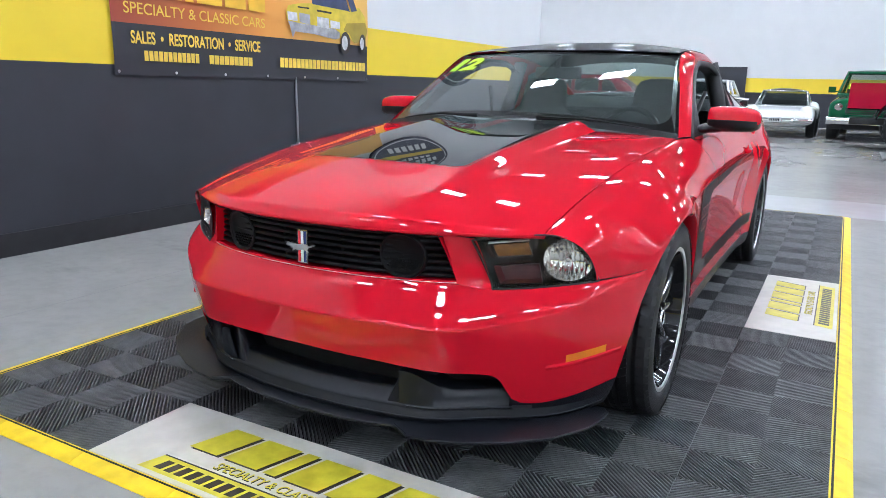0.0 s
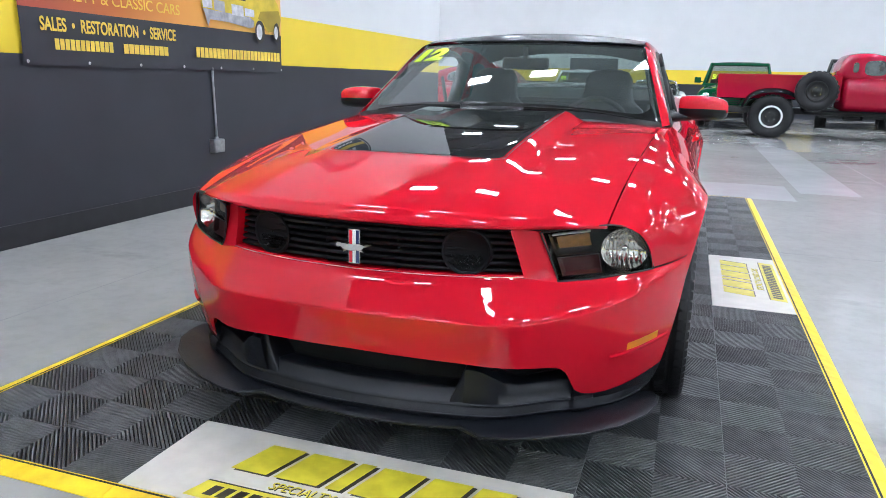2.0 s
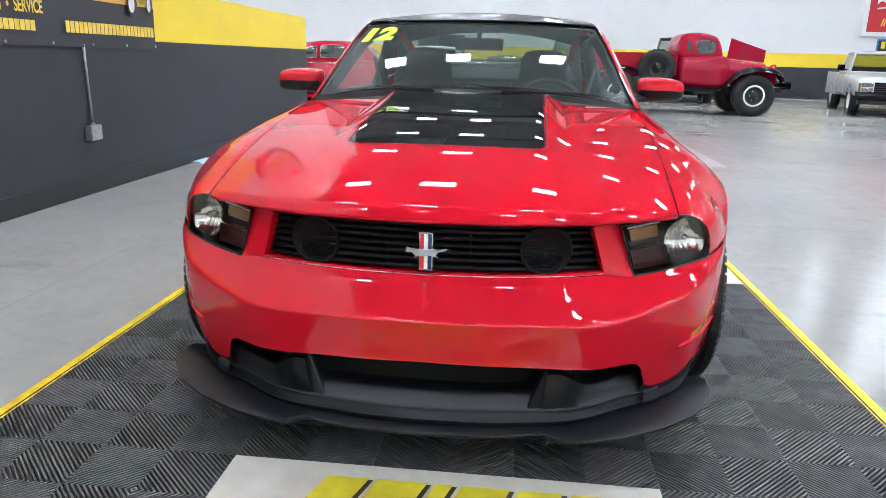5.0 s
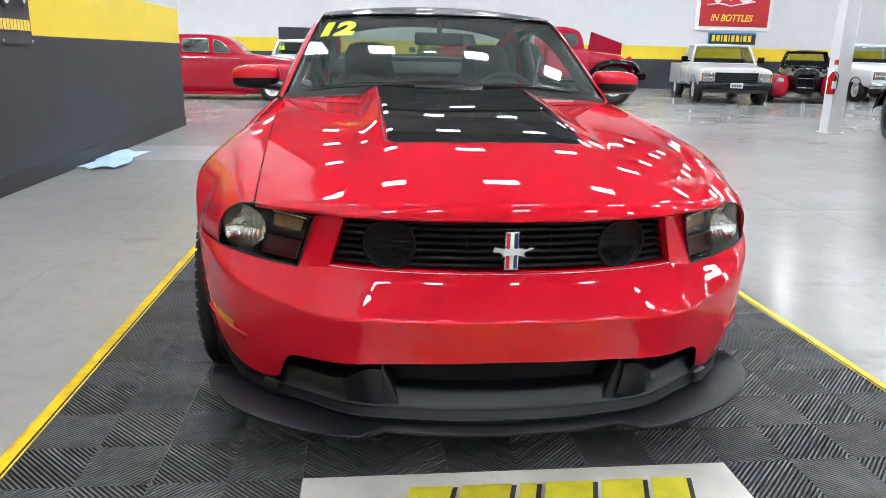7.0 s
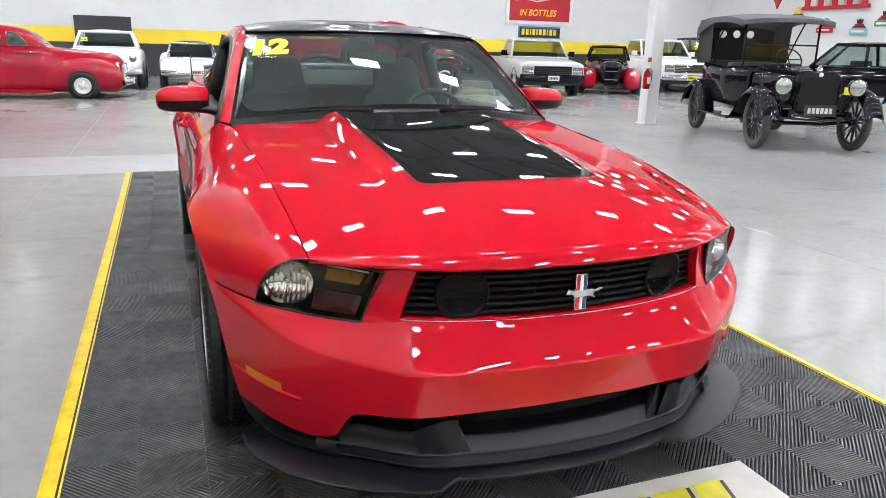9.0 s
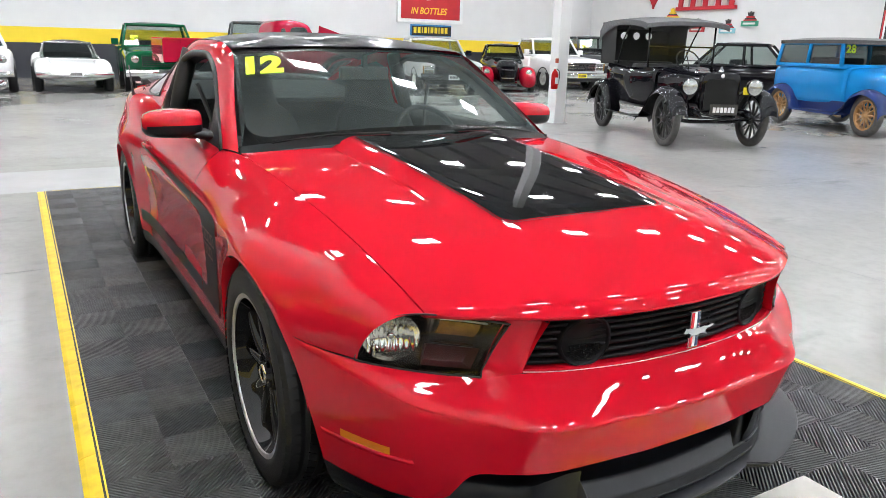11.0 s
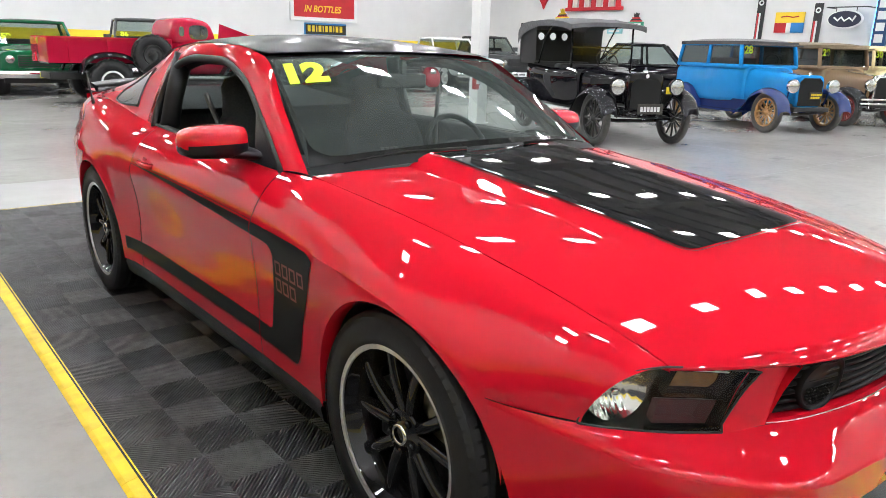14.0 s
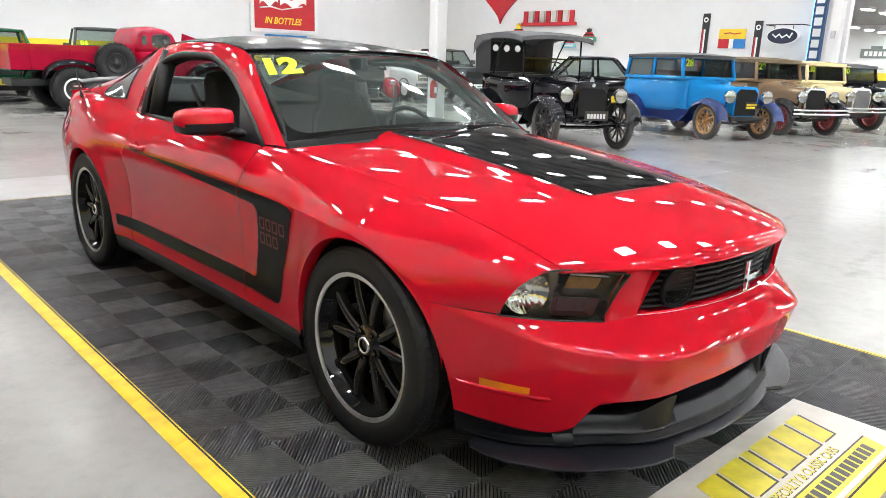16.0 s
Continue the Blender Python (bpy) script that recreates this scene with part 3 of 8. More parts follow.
SEAM = 0.842
y_arch = -math.sqrt(ARCH ** 2 - (0.59 - HUBZ) ** 2)
fenders = both("front_fender", flank(-0.525, SEAM - 0.0025, arch_ys(0, -0.525, SEAM) + [y_arch - 0.002, ARCH - 0.001, ARCH + 0.001, -0.45, -0.40, -0.35]), RED)
for fd in fenders:
    sharp(fd, 26)
both("door_skin", flank(SEAM + 0.0025, 2.125, []), RED)
both("rear_quarter", flank(2.13, 3.68, arch_ys(WB, 2.13, 3.68) + [WB - ARCH - 0.001, WB - ARCH + 0.001, WB + ARCH - 0.001, WB + ARCH + 0.001]), RED)


# wheel arch lips turned inwards, with a dark liner
def arch_lip(yc, a0, a1, depth, r=ARCH, n=28):
    rows = []
    for i in range(n + 1):
        a = radians(a0 + (a1 - a0) * i / n)
        y, z = yc - r * math.cos(a), HUBZ + r * math.sin(a)
        x = side_x(y, z)
        rows.append([(x, y, z), (x - 0.012, yc - (r - 0.008) * math.cos(a), HUBZ + (r - 0.008) * math.sin(a)), (x - depth, yc - (r - 0.004) * math.cos(a), HUBZ + (r - 0.004) * math.sin(a))])
    return net(rows)


both("arch_lip", arch_lip(0, 42, 188, 0.05), RED)

both("arch_lip", arch_lip(WB, -12, 192, 0.05), RED)


def liner(yc, n=28):
    rows = []
    for i in range(n + 1):
        a = radians(-20 + 220 * i / n)
        y, z = yc - (ARCH - 0.002) * math.cos(a), HUBZ + (ARCH - 0.002) * math.sin(a)
        rows.append([(side_x(y, min(z, 0.72)) - 0.045, y, z), (0.55, y, z), (0.55, yc, HUBZ)])
    return net(rows)


both("wheel_liner", liner(0), DARK)
both("wheel_liner", liner(WB), DARK)

# ---- nose ----
nose_y = soft(spl((0.10, -0.835), (0.15, -0.846), (0.20, -0.862), (0.30, -0.886), (0.352, -0.898), (0.40, -0.910), (0.45, -0.923), (0.468, -0.928), (0.472, -0.9295), (0.476, -0.9275), (0.482, -0.9235), (0.500, -0.9110), (0.520, -0.8968), (0.540, -0.8820), (0.556, -0.8694), (0.564, -0.8622), (0.571, -0.853), (0.577, -0.849), (0.65, -0.852), (0.72, -0.866), (0.76, -0.872)), 0.10, 0.76, 0.0025)
back0 = spl((0, 0), (0.15, 0.006), (0.3, 0.030), (0.42, 0.062), (0.5, 0.108), (0.56, 0.158), (0.64, 0.205), (0.75, 0.285), (0.80, 0.335), (0.845, 0.405), (0.875, 0.475), (0.896, 0.555), (0.905, 0.62))
back1 = soft(back0, 0.0, 0.905, 0.03)
back = lambda x: back1(x) + (back0(x) - back1(x)) * max(max(0.0, 1 - x / 0.1), min(1.0, max(0.0, (x - 0.80) / 0.08)))
corner_in = spl((0.15, -0.062), (0.2, -0.038), (0.3, -0.012), (0.45, 0.0), (0.8, 0.0))


crease = spl((0, 0.472), (0.3, 0.470), (0.5, 0.468), (0.62, 0.480), (0.72, 0.505), (0.80, 0.540), (0.86, 0.566), (0.905, 0.575))


nose_soft = spl((0.10, -0.835), (0.15, -0.846), (0.20, -0.862), (0.30, -0.886), (0.352, -0.896), (0.40, -0.904), (0.45, -0.909), (0.472, -0.909), (0.495, -0.904), (0.545, -0.878), (0.575, -0.853), (0.65, -0.852), (0.72, -0.866), (0.76, -0.872))
cheek_out = soft(spl((0, 0), (0.22, 0), (0.40, 0.016), (0.54, 0.030), (0.66, 0.026), (0.78, 0.006), (0.84, 0), (0.91, 0)), 0.0, 0.91, 0.03)
cheek_z = spl((0.10, 0.4), (0.20, 0.5), (0.35, 0.8), (0.472, 1.0), (0.50, 0.7), (0.53, 0.25), (0.56, 0.0), (0.80, 0.0))


nose_flat = spl((0.10, -0.79), (0.20, -0.832), (0.35, -0.858), (0.472, -0.864), (0.55, -0.858), (0.60, -0.852), (0.65, -0.852), (0.72, -0.866), (0.76, -0.872))


def nose(x, z, inset=0.0):
    """A point of the front face; the fold across it climbs towards the corners."""
    k, zz = crease(x), z
    if 0.2 < z < 0.59:
        zz = 0.2 + (z - 0.2) * (0.472 - 0.2) / (k - 0.2) if z < k else 0.472 + (z - k) * (0.59 - 0.472) / (0.59 - k)
    m = min(1.0, max(0.0, (x - 0.42) / 0.26))
    m = m * m * (3 - 2 * m)
    e = min(1.0, max(0.0, (x - 0.74) / 0.13))
    e = 0.85 * e * e * (3 - 2 * e)
    y = nose_y(zz) * (1 - m) + (nose_soft(zz) * (1 - e) + nose_flat(zz) * e) * m + back(x) + inset - cheek_out(x) * cheek_z(zz)
    return Vector((x + corner_in(z) * min(1, x / 0.8), y, z))


def nose_end(z):
    ya = -math.sqrt(max(0.0, ARCH ** 2 - (z - HUBZ) ** 2)) - 0.042 * max(0, (0.59 - z) / 0.4) ** 1.2
    lo, hi = 0.3, 0.905
    for _ in range(40):
        m = (lo + hi) / 2
        if nose(m, z).y < ya:
            lo = m
        else:
            hi = m
    return lo


red_low = spl((0, 0.352), (0.3, 0.343), (0.5, 0.330), (0.60, 0.320), (0.622, 0.304), (0.642, 0.270), (0.662, 0.236), (0.69, 0.217), (0.73, 0.212), (0.80, 0.222), (0.905, 0.252))
red_top = spl((0, 0.573), (0.3, 0.575), (0.467, 0.577), (0.50, 0.571), (0.55, 0.563), (0.65, 0.568), (0.80, 0.581), (0.86, 0.586), (0.905, 0.588))

qs = [0, 0.05, 0.1, 0.16, 0.22, 0.28, 0.34, 0.4, 0.45, 0.5, 0.55, 0.6, 0.64, 0.665, 0.68, 0.69, 0.70, 0.715, 0.735, 0.76, 0.79, 0.82, 0.85, 0.88, 0.91, 0.94, 0.97, 1.0]
vs = [0, 0.1, 0.2, 0.3, 0.4, 0.47, 0.49, 0.5, 0.51, 0.54, 0.60, 0.67, 0.72, 0.75, 0.77, 0.79, 0.81, 0.83, 0.85, 0.87, 0.89, 0.92, 0.96, 1.0]
rows = []
for q in qs:
    row = []
    for w in vs:
        x = 0.9 * q
        k = crease(x)
        z = red_low(x) + (k - red_low(x)) * w / 0.5 if w < 0.5 else k + (red_top(x) - k) * (w - 0.5) / 0.5
        x = min(x, 1) * (nose_end(z) / 0.9)
        row.append(nose(x, z))
    rows.append(row)
half = net(rows, flip=True)
# the upright between grille and headlamp, and its return into the grille
pill = [[nose(a + (b - a) * u, max(z0 + (z1 - z0) * u, red_top(a + (b - a) * u) - 0.0006), 0.17 * max(0, z0 + (z1 - z0) * u - 0.572)) for u in lin(0, 1, 6)] for a, z0, b, z1 in
        [(0.467 + (0.422 - 0.467) * w, 0.570 + (0.716 - 0.570) * w, 0.554 + (0.502 - 0.554) * w, 0.556 + (0.706 - 0.556) * w) for w in lin(0, 1, 8)]]
pillar = net([[p[j] for p in pill] for j in range(6)], flip=True)
jamb = net([[nose(0.467 - 0.045 * w, 0.577 + 0.139 * w), nose(0.455 - 0.045 * w, 0.577 + 0.139 * w, 0.05)] for w in lin(0, 1, 8)])
sill = net([[nose(x, red_top(x)), nose(x, red_top(x) + 0.006, 0.012), nose(x, red_top(x) + 0.004, 0.06)] for x in lin(0, 0.467, 16)])
shelf = net([[nose(x, 0.713 + 0.004 * (1 - x / 0.45)), nose(x, 0.713, 0.06)] for x in lin(0, 0.43, 12)])
chin = net([[nose(x, red_low(x)), nose(x, red_low(x), 0.03)] for x in [0.9 * q for q in qs[:22]]])
tip = net([[nose(nose_end(z), z), nose(nose_end(z), z) + Vector((-0.012, 0.008, 0)), nose(nose_end(z), z) + Vector((-0.06, 0.006, 0))] for z in lin(0.245, 0.588, 14)])
bumper = join(tip, mir(tip), half, mir(half), pillar, mir(pillar), jamb, mir(jamb), sill, mir(sill), chin, mir(chin))
sharp(piece("front_bumper", *bumper, RED, car), 22)
# the seam between bumper and wing, and the pale edge under the grille
seam_x = lin(0.800, nose_end(0.587), 14)
both("bumper_seam", tube([nose(x, red_top(min(0.905, x)) + 0.001, -0.0003) for x in seam_x], 0.0010, 5), VOID)
piece("grille_edge", *tube([nose(abs(x), red_top(abs(x)) + 0.003, 0.0005) if x >= 0 else Vector((-1, 1, 1)) * nose(abs(x), red_top(abs(x)) + 0.003, 0.0005) for x in lin(-0.464, 0.464, 41)], 0.0013, 6), STEEL, car, label="thin bright edge under the grille")
piece("grille_shelf", *join(shelf, mir(shelf)), DARK, car)

# ---- hood ----
hood_c = smooth_line((-0.87, 0.749), (-0.80, 0.777), (-0.65, 0.824), (-0.45, 0.867), (-0.1, 0.916), (0.3, 0.957), (0.62, 0.985), deg=4)
bulge = soft(spl((-0.66, 0.0), (-0.62, 0.0005), (-0.45, 0.009), (-0.1, 0.022), (0.25, 0.034), (0.62, 0.043)), -0.9, 0.9, 0.06)
lead_y = spl((0, -0.872), (0.15, -0.866), (0.3, -0.843), (0.42, -0.805), (0.5, -0.764), (0.6, -0.700), (0.671, -0.638))


def hood_z(x, y):
    xs = max(0.671, top_x(y))
    u = min(1, x / xs)
    e = bulge(y)
    base = wing_z(y) + (hood_c(y) - e - wing_z(y)) * (1 - u ** (2.4 + 0.7 * min(1, max(0, (y + 0.80) / 0.45))))
    w0, w1 = dome_edge(y)
    t = min(1, max(0, (x - w0) / (w1 - w0)))
    base += e * (1 - 0.7 * t ** 1.9 - 0.3 * t * t * (3 - 2 * t))
    d = max(0, y - lead_y(min(x, 0.671)))
    r = max(0, 1 - d / 0.028)
    return base - (0.022 - 0.019 * u ** 2) * r ** 2.0


def dome_edge(y):
    """Crest and foot of the raised middle of the hood."""
    return 0.262 + 0.045 * (y + 0.5), 0.385 + 0.02 * (y + 0.5)


HOOD_Q = lin(0, 0.48, 14) + lin(0.48, 0.58, 11)[1:] + lin(0.58, 1, 14)[1:]
HOOD_U = [0, 0.003, 0.007, 0.012, 0.017, 0.022, 0.03, 0.04, 0.06, 0.08] + lin(0.11, 1.0, 30)


def hood_point(q, u, lift=0.0):
    x0, x1 = 0.667 * q, 0.737 * q
    y0, y1 = lead_y(x0), 0.60 + 0.10 * max(0, (x1 - 0.33) / 0.41) ** 1.3
    x, y = x0 + (x1 - x0) * u, y0 + (y1 - y0) * u
    w0, w1 = dome_edge(y)
    xe = 0.667 + 0.070 * u
    k = q / 0.48 * w0 if q < 0.48 else (w0 + (q - 0.48) / 0.10 * (w1 - w0) if q < 0.58 else w1 + (q - 0.58) / 0.42 * (xe - w1))
    f = min(1, u / 0.12)
    x += (k - x) * f * f * (3 - 2 * f)
    return Vector((x, y, hood_z(x, y) + lift))


rows = []
for q in HOOD_Q:
    p0 = hood_point(q, 0)
    edge = [Vector((p0.x, p0.y + 0.030, p0.z - 0.012)), Vector((p0.x, p0.y + 0.008, p0.z - 0.011)), Vector((p0.x, p0.y + 0.001, p0.z - 0.006))]
    tail = hood_point(q, 1)
    rows.append(edge + [hood_point(q, u) for u in HOOD_U] + [Vector((tail.x, tail.y + 0.006, tail.z - 0.006)), Vector((tail.x, tail.y + 0.004, tail.z - 0.03))])
hood_half = net(rows)
# the outer edge turned down along the shut line
turn = net([[hood_point(1, u), hood_point(1, u) + Vector((0.001, 0, -0.012))] for u in HOOD_U])
hood = sharp(piece("hood", *join(hood_half, mir(hood_half), turn, mir(turn)), RED, car), 24)

# black decal on the hood, with a thin outline
def decal_front(a):
    """Front edge of the decal for a from -1 to 1, with rounded corners."""
    k = max(0, (abs(a) - 0.86) / 0.14)
    return -0.449 + 0.012 * a * a + 0.045 * (1 - math.sqrt(max(0, 1 - k * k)))


dec = []
for a in [-1, -0.995, -0.985, -0.97, -0.95, -0.92, -0.88] + lin(-0.84, 0.84, 33) + [0.88, 0.92, 0.95, 0.97, 0.985, 0.995, 1]:
    row = []
    for u in lin(0, 1, 34):
        y0 = decal_front(a)
        y = y0 + (0.588 - y0) * u
        x = a * (0.302 + 0.018 * (y + 0.45) / 1.04)
        row.append(Vector((x, y, hood_z(abs(x), y) + 0.0016)))
    dec.append(row)
piece("hood_decal", *net(dec), DECAL, hood, label="satin black hood decal")


def ribbon(path, w, name, mat_, lift=0.0024):
    rows = []
    for i, p in enumerate(path):
        d = (path[min(i + 1, len(path) - 1)] - path[max(i - 1, 0)])
        n = Vector((-d.y, d.x, 0)).normalized() * w / 2
        a, b = p - n, p + n
        rows.append([Vector((a.x, a.y, hood_z(abs(a.x), a.y) + lift)), Vector((b.x, b.y, hood_z(abs(b.x), b.y) + lift))])
    return piece(name, *net(rows), mat_, hood)


for s in (-1, 1):
    ribbon([Vector((s * (0.311 + 0.018 * u), -0.41 + 0.99 * u, 0)) for u in lin(0, 1, 30)], 0.004, "pinstripe", BLACK_PAINT)
ribbon([Vector((0.311 * a, decal_front(a) - 0.010, 0)) for a in [-1, -0.99, -0.97, -0.93, -0.88] + lin(-0.82, 0.82, 24) + [0.88, 0.93, 0.97, 0.99, 1]], 0.004, "pinstripe", BLACK_PAINT)

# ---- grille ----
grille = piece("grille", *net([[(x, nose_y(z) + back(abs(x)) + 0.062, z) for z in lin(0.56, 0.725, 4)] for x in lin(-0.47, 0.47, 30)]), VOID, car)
for i, z in enumerate((0.592, 0.612, 0.632, 0.652, 0.672, 0.692, 0.709)):
    w = 0.462 - 0.045 * (z - 0.577) / 0.139
    rows = []
    for x in lin(-w, w, 36):
        y = nose_y(z) + back(abs(x)) + 0.020 + 0.01 * (abs(x) / w) ** 2
        rows.append([(x, y, z - 0.0045), (x, y - 0.001, z), (x, y, z + 0.0045), (x, y + 0.035, z + 0.006), (x, y + 0.035, z - 0.006)])
    piece("slat", *net(rows, closed=True), GRILLE_BLACK, grille)
for x in (-0.11, 0.11):
    piece("upright_rib", *slab([(x - 0.004, 0.578), (x + 0.004, 0.578), (x + 0.004, 0.714), (x - 0.004, 0.714)], 0, 0.03, lambda a, b, h: (a, nose_y(b) + back(abs(a)) + 0.034 + h, b)), GRILLE_BLACK, grille)
for s in (-1, 1):
    c = (s * 0.308, nose_y(0.645) + back(0.308) + 0.021, 0.645)
    follow = lambda m: ([Vector((v[0], v[1] + back(abs(v[0])) - back(0.308) + nose_y(v[2]) - nose_y(0.645), v[2])) for v in m[0]], m[1])
    cover = piece("lamp_cover", *follow(lathe([(0.05, 0.070), (0.004, 0.070), (-0.004, 0.068), (-0.005, 0.064), (0.000, 0.061), (0.004, 0.058), (0.004, 0.001)], 40, "y", c)), GRILLE_BLACK, grille, label="round black blanking cover with honeycomb")
    for i in range(9):
        for j in range(5):
            dx, dz = (i - 4) * 0.0095 + (j % 2) * 0.0048, -0.012 - j * 0.0085
            if math.hypot(dx, dz) < 0.052:
                piece("honeycomb_cell", *follow(lathe([(-0.002, 0.0037), (0.0032, 0.0030), (0.0032, 0.0002)], 6, "y", (c[0] + dx, c[1], c[2] + dz))), VOID, cover, smooth=False)
# the badge: three enamel bars in a chrome frame, with a plain chrome mark over them
by = -0.868
badge = part("badge", box(-0.018, by, 0.594, 0.018, by + 0.01, 0.694, 0.002), CHROME, grille, "chrome framed tri-bar badge with a plain chrome mark")
for x, mt in ((-0.0105, RED_EMB), (0, WHITE), (0.0105, BLUE_EMB)):
    part("enamel_bar", box(x - 0.0045, by - 0.0015, 0.5975, x + 0.0045, by + 0.002, 0.6905, 0.0005), mt, badge)
mark = [(-0.052, 0.004), (-0.046, 0.016), (-0.036, 0.013), (-0.026, 0.012), (0.0, 0.011), (0.022, 0.013), (0.034, 0.010), (0.046, 0.015), (0.058, 0.013), (0.046, 0.007), (0.034, 0.004), (0.028, -0.003), (0.036, -0.012),
        (0.024, -0.008), (0.012, -0.005), (-0.004, -0.008), (-0.016, -0.006), (-0.030, -0.014), (-0.026, -0.004), (-0.036, 0.002), (-0.046, 0.001)]
piece("chrome_mark", *slab([(a, 0.642 + b) for a, b in mark], 0, 0.008, lambda a, b, h: (a, by - 0.004 - h, b)), CHROME, badge, smooth=False)


# ---- headlamps ----
def lamp_unit(s):
    top = spl((0, 0.706), (0.35, 0.716), (0.57, 0.722), (0.72, 0.712), (0.86, 0.672), (1.0, 0.588))
    bot = spl((0, 0.563), (0.3, 0.566), (0.6, 0.572), (1.0, 0.581))
    xt = spl((0, 0.502), (0.57, 0.671), (0.72, 0.725), (0.86, 0.765), (1, 0.797))
    xb = spl((0, 0.552), (1, 0.797))

    def at(u, w, inset):
        x = xb(u) + (xt(u) - xb(u)) * w
        z = bot(u) + (top(u) - bot(u)) * w
        p = nose(x, z, inset)
        return Vector((p.x * s, p.y, p.z))
    us, ws = lin(0, 1, 22), lin(0, 1, 10)
    rim = [at(u, 0, 0) for u in us] + [at(1, w, 0) for w in ws[1:]] + [at(u, 1, 0) for u in us[::-1][1:]] + [at(0, w, 0) for w in ws[::-1][1:-1]]
    deep = [p + Vector((-s * (0.01 + 0.10 * max(0, (abs(p.x) - 0.62) / 0.18)), 0.075, 0)) for p in rim]
    v1 = net([rim, deep], closed=True)
    floor_ = net([[at(u, w, 0.075) + Vector((-s * (0.01 + 0.10 * max(0, (abs(at(u, w, 0).x) - 0.62) / 0.18)), 0, 0)) for w in ws] for u in us])
    unit = piece("headlamp", *join(v1, floor_), SMOKED, car, label="smoked headlamp with round chrome reflector")
    # reflector bowl with flutes, turned towards the nose
    ax = Vector((0.35 * s, -1, -0.02)).normalized()
    c = at(0.68, 0.46, 0.052) + Vector((-0.005 * s, 0, 0))
    side = ax.cross(Vector((0, 0, 1))).normalized()
    up = side.cross(ax)
    rows = []
    for k in range(15):
        row = []
        for i in range(72):
            a, q = 2 * math.pi * i / 72, max(0.06, k / 14)
            dx, dz = 0.070 * q * math.cos(a), 0.062 * q * math.sin(a)
            flute = 0.0028 * math.sin(2 * math.pi * dx / 0.0135) * min(1, 2 * (1 - q) + 0.25)
            p = c + ax * (-0.024 + 0.040 * q ** 2.6 + flute) + side * dx + up * dz
            p.y = max(p.y, nose(abs(p.x), p.z).y + 0.014)
            row.append(p)
        rows.append(row)
    piece("reflector", *net(rows, closed=True), LAMP_CHROME, unit, label="fluted chrome reflector")
    piece("bulb_cap", *[(vv, ff) for vv, ff in [join(tube([c - ax * 0.015, c + ax * 0.006, c + ax * 0.01], [0.011, 0.011, 0.004], 12))]][0], CHROME, unit)
    tray = [[at(u, w, 0.066) + Vector((-s * (0.01 + 0.09 * max(0, (abs(at(u, w, 0).x) - 0.62) / 0.18)), 0, 0)) for w in ws] for u in lin(0.46, 0.99, 14)]
    piece("lamp_tray", *net(tray), SMOKED, unit, label="smoked chrome lamp surround")
    # inner turn-signal chamber over a red side reflector
    def chamber(u0, u1, w0, w1, deep, name, mt, label=""):
        """A sunk tray with slanted walls between two lines of the lens."""
        um, wm = 0.025, 0.05
        rim_ = [(u0, w0), (u1, w0), (u1, w1), (u0, w1)]
        inn = [(u0 + um, w0 + wm), (u1 - um, w0 + wm), (u1 - um, w1 - wm), (u0 + um, w1 - wm)]
        pts = [at(u, w, 0.026) for u, w in rim_] + [at(u, w, deep) for u, w in inn]
        piece(name, pts, [(i, (i + 1) % 4, 4 + (i + 1) % 4, 4 + i) for i in range(4)] + [(4, 5, 6, 7)], mt, unit, smooth=False, label=label)
    chamber(0.035, 0.43, 0.46, 0.92, 0.052, "signal_chamber", SMOKED)
    piece("turn_signal", *net([[at(u, w, 0.046 - 0.006 * math.sin(math.pi * (w - 0.58) / 0.24)) for w in lin(0.58, 0.82, 6)] for u in lin(0.08, 0.38, 10)]), AMBER_DARK, unit, label="dark amber turn signal")
    for w0 in (0.86,):
        rows = [[at(u, w0, 0.044), at(u, w0, 0.034), at(u, w0 + 0.022, 0.034), at(u, w0 + 0.022, 0.044)] for u in lin(0.06, 0.40, 10)]
        piece("trim_bar", *net(rows), STEEL, unit)
    chamber(0.035, 0.45, 0.05, 0.43, 0.050, "side_reflector", RED_EMB_DARK, "dark red side reflector")
    piece("lens", *net([[at(u, w, -0.001) for w in ws] for u in us], flip=s > 0), CLEAR, unit)
    piece("bezel", *tube([p + Vector((0, -0.001, 0)) for p in rim + rim[:1]], 0.0025, 6), DARK, unit)


# the wing's front edge, folded in to meet the lamp
wing_edge = sorted(column(-0.525, bottom(-0.525)), key=lambda p: p.z)
lamp_top = spl((0.57, 0.722), (0.72, 0.712), (0.86, 0.672), (1.0, 0.588))
lamp_x = spl((0.57, 0.671), (0.72, 0.725), (0.86, 0.765), (1, 0.797))
fold = []
for u in lin(0.58, 1.0, 18):
    q = nose(lamp_x(u), lamp_top(u))
    k = max(i for i in range(len(wing_edge) - 1) if wing_edge[i].z <= q.z or i == 0)
    e0, e1 = wing_edge[k], wing_edge[k + 1]
    e = e0.lerp(e1, min(1, max(0, (q.z - e0.z) / max(1e-6, e1.z - e0.z))))
    fold.append([e, e.lerp(q, 0.5) + Vector((0.001, -0.001, 0)), q + Vector((0.001, 0.0005, 0)), q + Vector((-0.004, 0.02, -0.002))])
both("wing_fold", net(fold), RED)

AMBER_DARK = material("dark_amber", (0.22, 0.10, 0.020), 0.35, spec=0.3, vary=0.25, scale=60)
RED_EMB_DARK = material("dark_red_reflector", (0.050, 0.005, 0.005), 0.4, spec=0.3, vary=0.2, scale=60)
for s in (-1, 1):
    lamp_unit(s)

